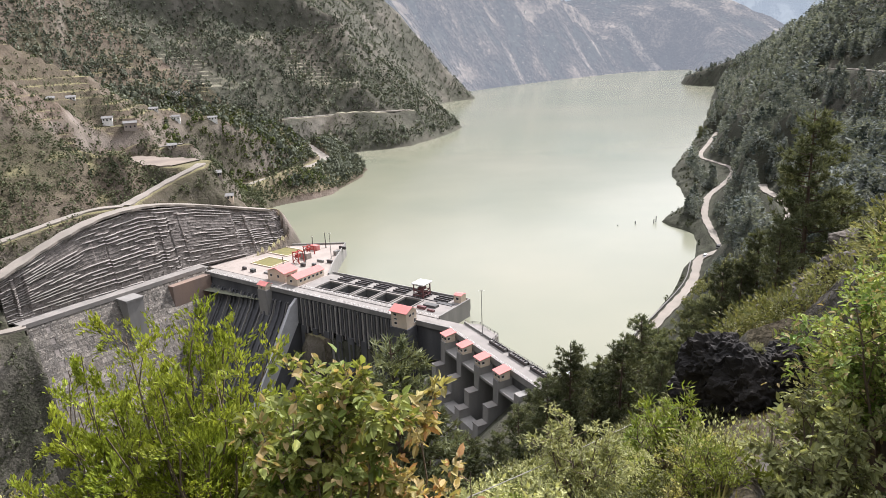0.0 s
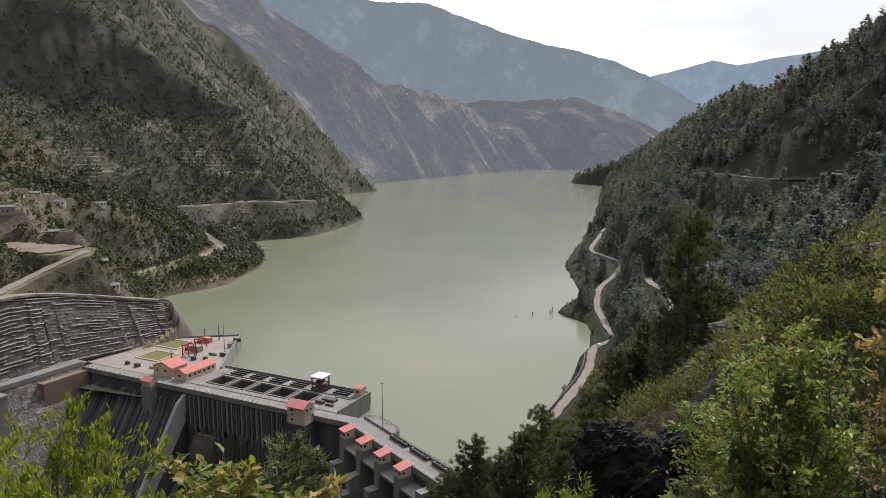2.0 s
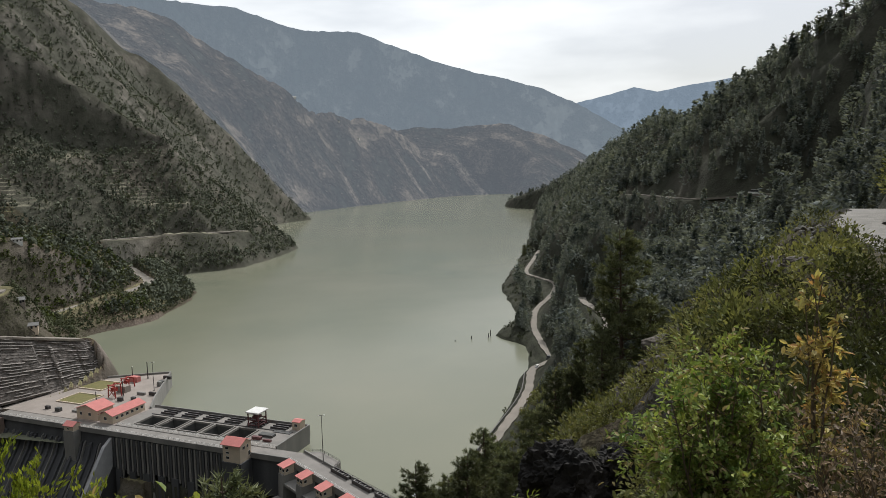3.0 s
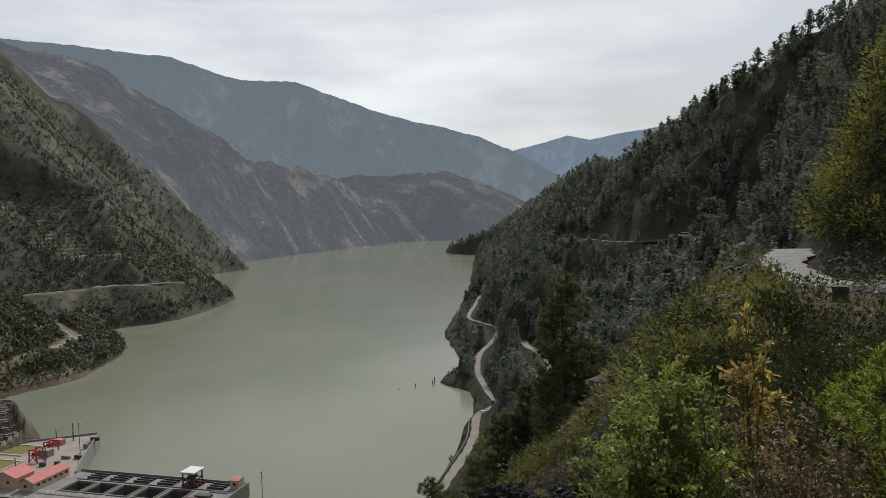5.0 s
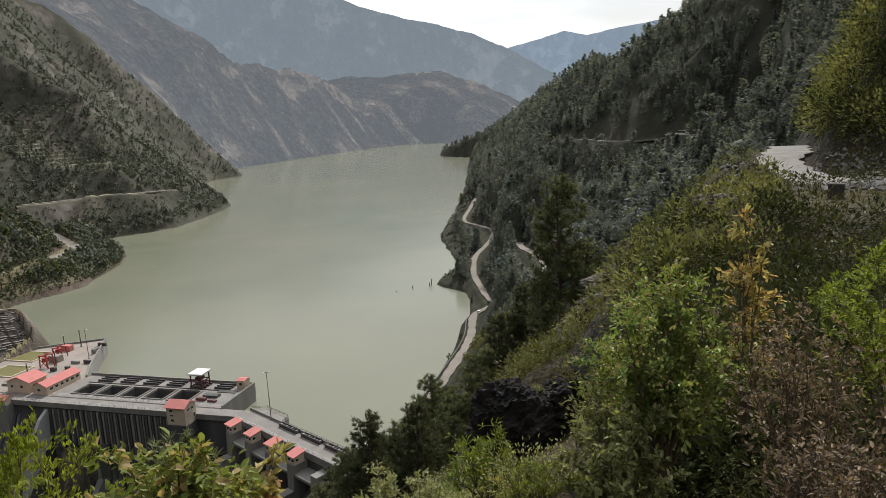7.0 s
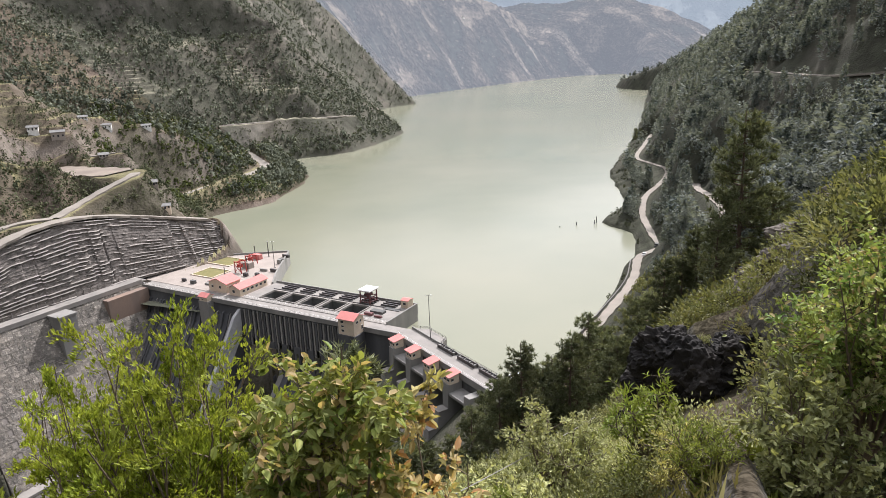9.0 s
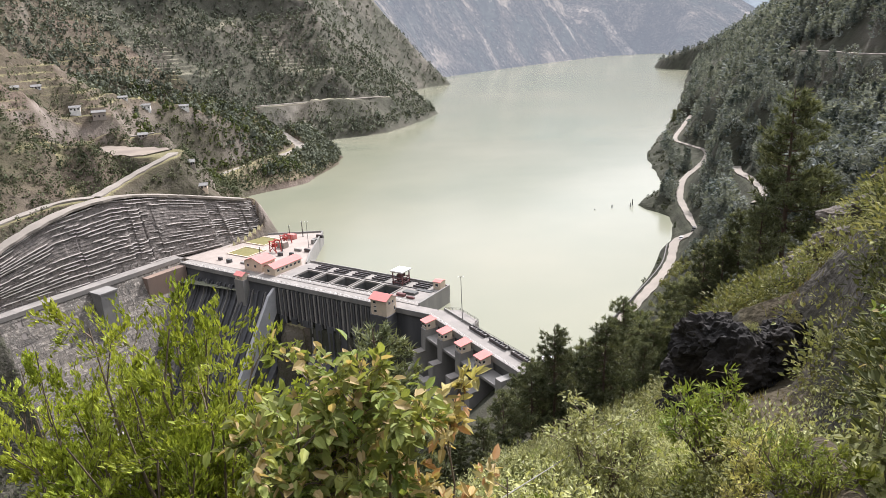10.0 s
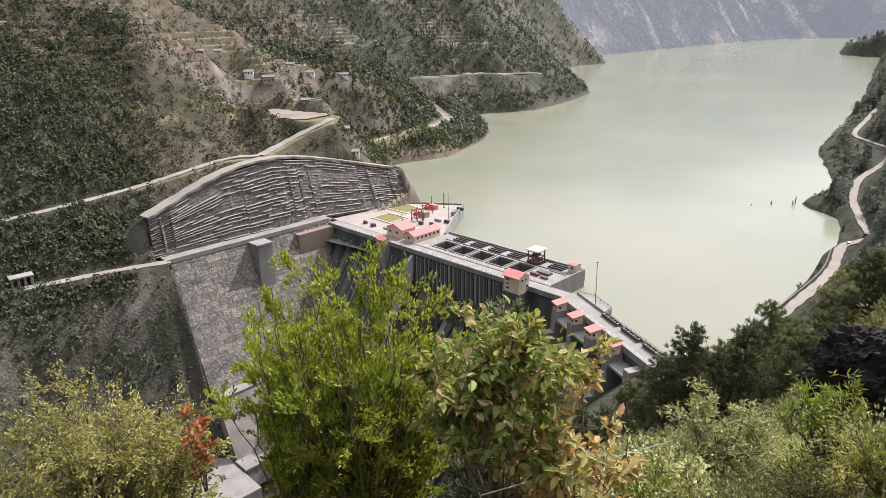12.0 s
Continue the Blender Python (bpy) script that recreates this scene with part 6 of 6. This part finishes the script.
def shrub_mesh(seed, height, spread, n_stems, n_leaves, leaf, twig_wood, trunk=0.03, upright=0.6, droop=0.1, spray=0.9, bare=0.3):
    """Stems that fork from the root, twigs on them and leaves along the twigs."""
    rs = np.random.RandomState(seed)
    wood, crown = Soup(), Soup()
    twigs = []
    for i in range(n_stems):
        th = 2 * math.pi * (i + rs.rand() * 0.8) / n_stems
        rad = spread * rs.uniform(0.15, 0.8)
        top = np.array([math.cos(th) * rad, math.sin(th) * rad, height * rs.uniform(0.62, 1.0) * (1 - 0.35 * (rad / spread) ** 2)])
        base = np.array([math.cos(th), math.sin(th), 0]) * 0.06 * spread
        pts = curve_pts(base, top, 0.0, rs, 8, 0.12)
        tube(wood, pts, np.linspace(trunk, trunk * 0.25, 8), 5 if twig_wood else 3)
        for j in range(7):
            q = rs.uniform(bare, 0.98)
            p = np.array([np.interp(q, np.linspace(0, 1, 8), pts[:, c]) for c in range(3)])
            d = unit(rs.normal(0, 1, 3) * np.array([1, 1, 0.5]) + np.array([0, 0, upright]) + 0.4 * (top - base) / height)
            L = spread * rs.uniform(0.25, 0.55)
            e = p + d * L
            tw = curve_pts(p, e, 0.05 * L, rs, 5, 0.1)
            if twig_wood:
                tube(wood, tw, np.linspace(trunk * 0.35, trunk * 0.1, 5), 3)
            twigs.append((tw[0], tw[-1]))
            for m in range(3):
                p2 = p + (e - p) * rs.uniform(0.3, 0.9)
                e2 = p2 + unit(d + rs.normal(0, 0.7, 3)) * L * 0.55
                twigs.append((p2, e2))
                if twig_wood:
                    tube(wood, np.stack([p2, (p2 + e2) / 2, e2]), np.array([trunk * 0.16, trunk * 0.1, trunk * 0.06]), 3)
    tw = np.array([[a, b] for a, b in twigs])
    pick = rs.randint(0, len(tw), n_leaves)
    q = rs.uniform(0.15, 1.08, n_leaves)[:, None]
    pos = tw[pick, 0] * (1 - q) + tw[pick, 1] * q + rs.normal(0, 0.02 * spread, (n_leaves, 3))
    way = unit(tw[pick, 1] - tw[pick, 0]) * 0.8 + unit(rs.normal(0, 1, (n_leaves, 3))) * spray + np.array([0, 0, upright * 0.4])
    L = leaf[0] * rs.uniform(0.6, 1.25, n_leaves)
    crown.add(*leaves(rs, pos, way, L, L * leaf[1], droop, twig_wood and leaf[1] > 0.35, not twig_wood or n_leaves > 15000))
    return wood, crown


def shrub(name, label, category, group, mat, *args, twigs=True, **kw):
    wood, crown = shrub_mesh(*args, twigs, **kw)
    t = thing(name, label, category, group)
    wood.make("stem", M_TWIG, t, True)
    crown.make("crown", mat, t)
    return t


# nearest plants, one by one: direction, distance, then their own shapes
def near(ob, az, r, turn=0.0, scale=1.0, sink=0.15, base=None):
    o = put(ob, az, r, turn, scale, sink, first=True)
    if az > 25:
        o.matrix_basis = Matrix.Translation((-0.47, -0.48, 0)) @ o.matrix_basis
    if base is not None:
        o.matrix_basis = Matrix.Translation((0, 0, base - o.matrix_basis.translation.z)) @ o.matrix_basis
    return o


near(shrub("young_tree", "bright green narrow-leaved young tree in full sun", "tree", "", M_WILLOW, 31, 4.7, 1.6, 40, 42000, (0.078, 0.42), trunk=0.03, upright=1.7, droop=-0.3, spray=0.45, bare=0.1), -23.6, 8.0, base=112.45)
near(shrub("young_tree", "slender bright green narrow-leaved tree", "tree", "", M_WILLOW, 32, 4.7, 1.15, 26, 22000, (0.078, 0.42), trunk=0.022, upright=1.7, droop=-0.3, spray=0.45, bare=0.1), -30.6, 8.3, scale=0.86, base=112.85)
near(shrub("young_tree", "low bright green narrow-leaved tree", "tree", "", M_WILLOW, 33, 3.2, 1.0, 22, 20000, (0.075, 0.42), trunk=0.022, upright=1.7, droop=-0.3, spray=0.45, bare=0.1), -19.4, 8.3, base=112.7)
near(shrub("sapling", "broad-leaved sapling with yellowing green leaves", "sapling", "", M_SAPLING, 41, 3.15, 1.05, 14, 3600, (0.12, 0.52), trunk=0.022, upright=0.5, droop=0.35, bare=0.58), -11.6, 5.9, base=114.42)
near(shrub("sapling", "broad-leaved sapling turning yellow and russet", "sapling", "", M_YELLOW, 42, 2.75, 0.85, 10, 1600, (0.135, 0.48), trunk=0.02, upright=0.5, droop=0.3, bare=0.58), -4.4, 5.9, base=113.85)
near(shrub("bush", "dense yellow-green bush with small leaves", "bush", "", M_BUSHY, 51, 2.3, 1.7, 20, 17000, (0.065, 0.42)), -47.0, 9.2, base=113.2)
near(shrub("bush", "yellow-green bush with small leaves", "bush", "", M_BUSHY, 52, 2.0, 1.3, 16, 11000, (0.065, 0.42)), -42.0, 9.4, base=112.6)
near(shrub("sprig", "thin upright sprig of russet leaves", "sapling", "", M_RUSSET, 53, 1.5, 0.25, 4, 170, (0.13, 0.4), trunk=0.012), -38.6, 8.8, base=113.7)
near(shrub("bush", "leafy broad-leaved green bush beside the slope", "bush", "", M_BROAD, 61, 2.5, 1.1, 22, 11500, (0.064, 0.5), trunk=0.02, droop=0.2), 37.5, 7.4, base=115.9)
near(shrub("bush", "large-leaved green bush on the slope", "bush", "", M_BUSH2, 62, 1.7, 0.8, 14, 4200, (0.075, 0.55), trunk=0.02, droop=0.2), 33.6, 6.6, base=115.3)
near(shrub("sapling", "tall thin sapling with orange and yellow leaves", "sapling", "", M_YELLOW, 63, 2.6, 0.42, 7, 1000, (0.09, 0.42), trunk=0.018), 44.2, 8.0, base=116.35)
near(shrub("bush", "dry bush with curled brown leaves and bare twigs", "bush", "", M_DRYLEAF, 64, 1.8, 0.95, 18, 3400, (0.052, 0.45), trunk=0.012), 48.6, 6.4, base=116.35)
near(shrub("bush", "dry twiggy bush with brown leaves", "bush", "", M_DRYLEAF, 65, 1.5, 0.8, 15, 2600, (0.05, 0.45), trunk=0.012), 52.5, 5.4, base=116.3)
near(shrub("bush", "tangle of bare grey-brown twigs with few leaves", "bush", "", M_DRYLEAF, 79, 1.15, 0.9, 20, 260, (0.05, 0.45), trunk=0.013, upright=0.1), 50.5, 5.0, base=116.1)
near(shrub("bush", "fresh green bush with small leaves", "bush", "", M_BRIGHT, 66, 2.3, 1.0, 16, 9000, (0.055, 0.45), trunk=0.016), 55.0, 7.4, base=116.5)
near(shrub("bush", "bright green feathery bush on the slope", "bush", "", M_BRIGHT, 67, 1.3, 0.75, 10, 2600, (0.13, 0.22), upright=1.0), 29.5, 6.2, base=114.9)
near(shrub("bush", "bright green feathery bush on the slope", "bush", "", M_BRIGHT, 68, 1.2, 0.7, 9, 1800, (0.12, 0.24), upright=1.0), 20.5, 9.0, base=114.0)
near(shrub("bush", "bright green feathery bush on the near slope", "bush", "", M_BRIGHT, 70, 1.15, 0.75, 12, 3400, (0.085, 0.26), upright=1.0), 26.4, 6.4, scale=0.6)
near(shrub("bush", "low yellow-green bush on the near slope", "bush", "", M_BUSHY, 78, 1.0, 0.8, 12, 3400, (0.06, 0.45)), 23.0, 7.4, scale=0.7)
near(shrub("bush", "grey-green bush with dense small leaves", "bush", "", M_BUSH2, 69, 1.4, 1.0, 11, 3600, (0.08, 0.42)), 12.0, 9.6, base=112.8)

# bushes that cover the slope
kinds = [shrub("bush", "green bush on the steep slope", "bush", "bushes on the slope", M_BUSH, 71, 2.4, 1.6, 14, 1700, (0.14, 0.5), twigs=False),
         shrub("bush", "pale grey-green bush on the steep slope", "bush", "bushes on the slope", M_BUSH2, 72, 2.0, 1.7, 14, 1900, (0.125, 0.5), twigs=False),
         shrub("bush", "bright green bush on the steep slope", "bush", "bushes on the slope", M_BRIGHT, 73, 2.2, 1.2, 12, 1300, (0.16, 0.3), twigs=False),
         shrub("bush", "dry yellowish bush on the steep slope", "bush", "bushes on the slope", M_DRYGRASS, 74, 1.6, 1.4, 10, 1200, (0.16, 0.3), twigs=False),
         shrub("bush", "green bush with the slope's shade put into its leaf colour", "bush", "bushes on the slope", M_SHADEBUSH, 75, 2.2, 1.5, 14, 1700, (0.13, 0.5), twigs=False),
         shrub("bush", "yellowish olive bush on the slope", "bush", "bushes on the slope", M_OLIVE, 76, 2.0, 1.5, 12, 1500, (0.13, 0.45), twigs=False)]
rnd = random.Random(77)
placed = 0
firsts = set()
tries = 0
while placed < 262 and tries < 9000:
    tries += 1
    az = rnd.uniform(2, 58) if rnd.random() < 0.8 else rnd.uniform(-52, 2)
    r_ = math.exp(rnd.uniform(math.log(8.0), math.log(62)))
    if placed > 150:
        az, r_ = rnd.uniform(3, 34), rnd.uniform(8.5, 33)
    if (az > 42 and 31 < r_ < 40) or az < -4 and r_ < 14 or (38 < az and r_ > 34) or (19 < az < 32 and 30 < r_ < 41 and rnd.random() < 0.9) or (az < 5 and r_ > 60):
        continue
    x, y = r_ * math.sin(radians(az)), r_ * math.cos(radians(az))
    d, _ = seg_dist(np.array([x]), np.array([y]), ROAD_MOUNT)
    if d[0] < 3.0:
        continue
    w = (0.3, 0.45, 0.2, 0.05, 0, 0) if az < 28 else ((0.3, 0.3, 0.2, 0.2, 0, 0) if az < 36 else (0.15, 0.0, 0.1, 0.05, 0.45, 0.25))
    k = rnd.choices(range(6), w)[0]
    sc = rnd.uniform(0.35, 0.75) * (0.75 if az > 30 else 1.0) * (1.2 if r_ > 45 else 1.0)
    if r_ < 33:
        # low growth in front of the rock and towards the foot of the slope
        room = 120 - r_ * math.tan(radians(float(np.interp(az, (2, 8, 17, 20, 30, 33, 36), (32, 28.5, 28, 30.5, 30.5, 20, 12))))) - ground_z(x, y)
        sc = min(sc, room / 2.3)
        if sc < 0.2:
            continue
    put(kinds[k], az, r_, rnd.uniform(0, 360), sc, 0.25, first=k not in firsts)
    firsts.add(k)
    placed += 1

# plants on the dark rock
for k, (az, r_, z_, sc) in enumerate(((25.0, 32.4, 104.6, 0.42), (23.0, 33.0, 105.0, 0.3), (28.6, 32.6, 104.2, 0.34), (29.8, 32.8, 106.2, 0.4), (26.8, 32.4, 105.6, 0.3), (24.0, 31.6, 102.0, 0.4))):
    o = put(kinds[(1, 2, 3, 3, 1, 0)[k]], az, r_, 60.0 * k, sc, 0.2)
    o.matrix_basis.translation.z = z_


def grass():
    rs = np.random.RandomState(9)
    n = 15000
    az = np.radians(rs.uniform(-52, 62, n))
    r = np.exp(rs.uniform(math.log(3.0), math.log(95), n))
    x, y = r * np.sin(az), r * np.cos(az)
    d, _ = seg_dist(x, y, ROAD_MOUNT)
    ok = (d > 3.6) & (r > np.where(np.degrees(az) > 26, 9, 4.5))
    x, y, r = x[ok], y[ok], r[ok]
    z = terrain(x, y)
    rep = 6
    P = np.repeat(np.stack([x, y, z - 0.05], -1), rep, 0) + rs.normal(0, 0.10, (len(x) * rep, 3)) * np.array([1, 1, 0])
    big = np.repeat(np.clip(0.6 + r / 60, 0.6, 2.2), rep)
    W = np.array([0, 0, 1.0]) + rs.normal(0, 0.35, (len(P), 3))
    s = Soup()
    s.add(*blades(rs, P, W, rs.uniform(0.15, 0.42, len(P)) * big, rs.uniform(0.018, 0.04, len(P)) * big * 1.5))
    tagged(s.make("grass", M_DRYGRASS), "tufts of dry yellow-green grass", "grass", kind="stuff")


grass()

# thickets further off on the slope, and what hangs on the cliff above the road
def thicket(name, n, az_rng, r_rng, keep, size, mat, label, per=80, leaf=(0.10, 0.21)):
    """A cover of many small bushes, leaf by leaf."""
    rs = np.random.RandomState(len(label) + n)
    az = np.radians(rs.uniform(*az_rng, n))
    r = np.exp(rs.uniform(math.log(r_rng[0]), math.log(r_rng[1]), n))
    x, y = r * np.sin(az), r * np.cos(az)
    d, _ = seg_dist(x, y, ROAD_MOUNT)
    ok = keep(x, y, rs) & (d > 2.9)
    x, y = x[ok], y[ok]
    z = terrain(x, y)
    h = rs.uniform(*size, len(x))
    u = rs.normal(0, 1, (len(x), per, 3))
    u = u / np.linalg.norm(u, axis=-1, keepdims=True) * rs.uniform(0.45, 1.0, (len(x), per, 1))
    P = np.stack([x, y, z], -1)[:, None, :] + (u * np.array([0.75, 0.75, 0.55]) + np.array([0, 0, 0.4])) * h[:, None, None]
    P = P.reshape(-1, 3)
    W = u.reshape(-1, 3) + np.array([0, 0, 0.4])
    L = np.repeat(h, per) * rs.uniform(*leaf, len(P))
    s = Soup()
    s.add(*leaves(rs, P, W, L, L * 0.5, plain=True))
    tagged(s.make(name, mat), label, "bushes", kind="stuff")


def anywhere(x, y, rs):
    return np.ones(len(x), bool)


thicket("slope_thicket", 1000, (-45, 30), (40, 115), anywhere, (1.0, 2.4), M_BUSH, "thicket of green bushes on the steep slope")
thicket("slope_pale_thicket", 450, (2, 34), (38, 100), anywhere, (0.9, 2.0), M_BUSH2, "thicket of pale grey-green bushes on the slope")
# shade below the road is painted by the darker leaf colour
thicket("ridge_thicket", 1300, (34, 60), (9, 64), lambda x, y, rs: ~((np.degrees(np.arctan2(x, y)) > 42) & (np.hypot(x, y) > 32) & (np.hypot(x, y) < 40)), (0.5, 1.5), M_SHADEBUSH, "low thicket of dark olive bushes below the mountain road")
thicket("ridge_dry_thicket", 330, (30, 46), (26, 75), anywhere, (0.6, 1.9), M_OLIVE, "yellowish olive bushes on the ridge")
thicket("ledge_thicket", 170, (24, 36), (36, 70), anywhere, (0.6, 1.8), M_BUSH, "pale bushes on the ledge over the dark rock")
# one growth in two tones: leaves coloured as shaded, then as sunlit
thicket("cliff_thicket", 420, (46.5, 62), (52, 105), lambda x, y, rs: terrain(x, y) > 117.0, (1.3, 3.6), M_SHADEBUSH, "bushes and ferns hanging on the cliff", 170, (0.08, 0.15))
thicket("cliff_olive_thicket", 330, (46.5, 57), (52, 100), lambda x, y, rs: terrain(x, y) > 116.5, (1.3, 3.8), M_OLIVE, "olive bushes and ferns hanging on the cliff", 210, (0.08, 0.15))
far_crowns("crag_scrub", 11000, rs_, (-54, -30), (170, 380), lambda x, y, rs: (to_dam(x, y)[1] < -98) & (rs.rand(len(x)) < sstep(fbm(x, y, 30, 3), -0.5, 0.3)), (1.8, 4.2), M_SCRUB, "low scrub on broken grey rock", 7, 0.0, low=-200.0)


def below_rock(x, y, rs):
    """Where low growth leaves the rock in view."""
    az, r = np.degrees(np.arctan2(x, y)), np.hypot(x, y)
    lim = np.interp(az, (2, 8, 17, 20, 30, 33, 36), (32, 28.5, 28, 30.5, 30.5, 20, 12))
    return terrain(x, y) + np.where(r < 12, 0.4, 1.0) < 120 - r * np.tan(np.radians(lim))


thicket("low_thicket", 420, (4, 36), (8.0, 32), below_rock, (0.45, 1.1), M_BUSH2, "low pale grey-green growth under the dark rock", 240, (0.045, 0.09))
thicket("low_green_thicket", 240, (0, 36), (6.5, 30), below_rock, (0.4, 1.0), M_BUSH, "low green growth on the near slope", 240, (0.045, 0.09))


def rubble():
    """Loose broken stones beside the mountain road."""
    rs = np.random.RandomState(19)
    n = 3200
    az = np.radians(rs.uniform(42, 60, n))
    rr = rs.uniform(37, 60, n)
    x, y = rr * np.sin(az), rr * np.cos(az)
    d, _ = seg_dist(x, y, ROAD_MOUNT)
    ok = (d > 1.5) & (d < 6.5)
    x, y = x[ok], y[ok]
    z = terrain(x, y)
    size = rs.uniform(0.06, 0.26, len(x))[:, None]
    c = np.stack([x, y, z + 0.04], -1)
    dirs = np.array([[1, 0, 0], [0, 1, 0], [-1, 0, 0], [0, -1, 0], [0, 0, 0.8], [0, 0, -0.5]])
    v = c[:, None, :] + (dirs[None] + rs.normal(0, 0.28, (len(x), 6, 3))) * size[:, None, :]
    f = np.array([[0, 1, 4], [1, 2, 4], [2, 3, 4], [3, 0, 4], [1, 0, 5], [2, 1, 5], [3, 2, 5], [0, 3, 5]])
    soup = Soup()
    soup.add(v.reshape(-1, 3), ((np.arange(len(x)) * 6)[:, None, None] + f[None]).reshape(-1, 3))
    tagged(soup.make("rubble", M_GRAVEL), "loose grey rubble beside the gravel road", "stones", kind="stuff")


rubble()
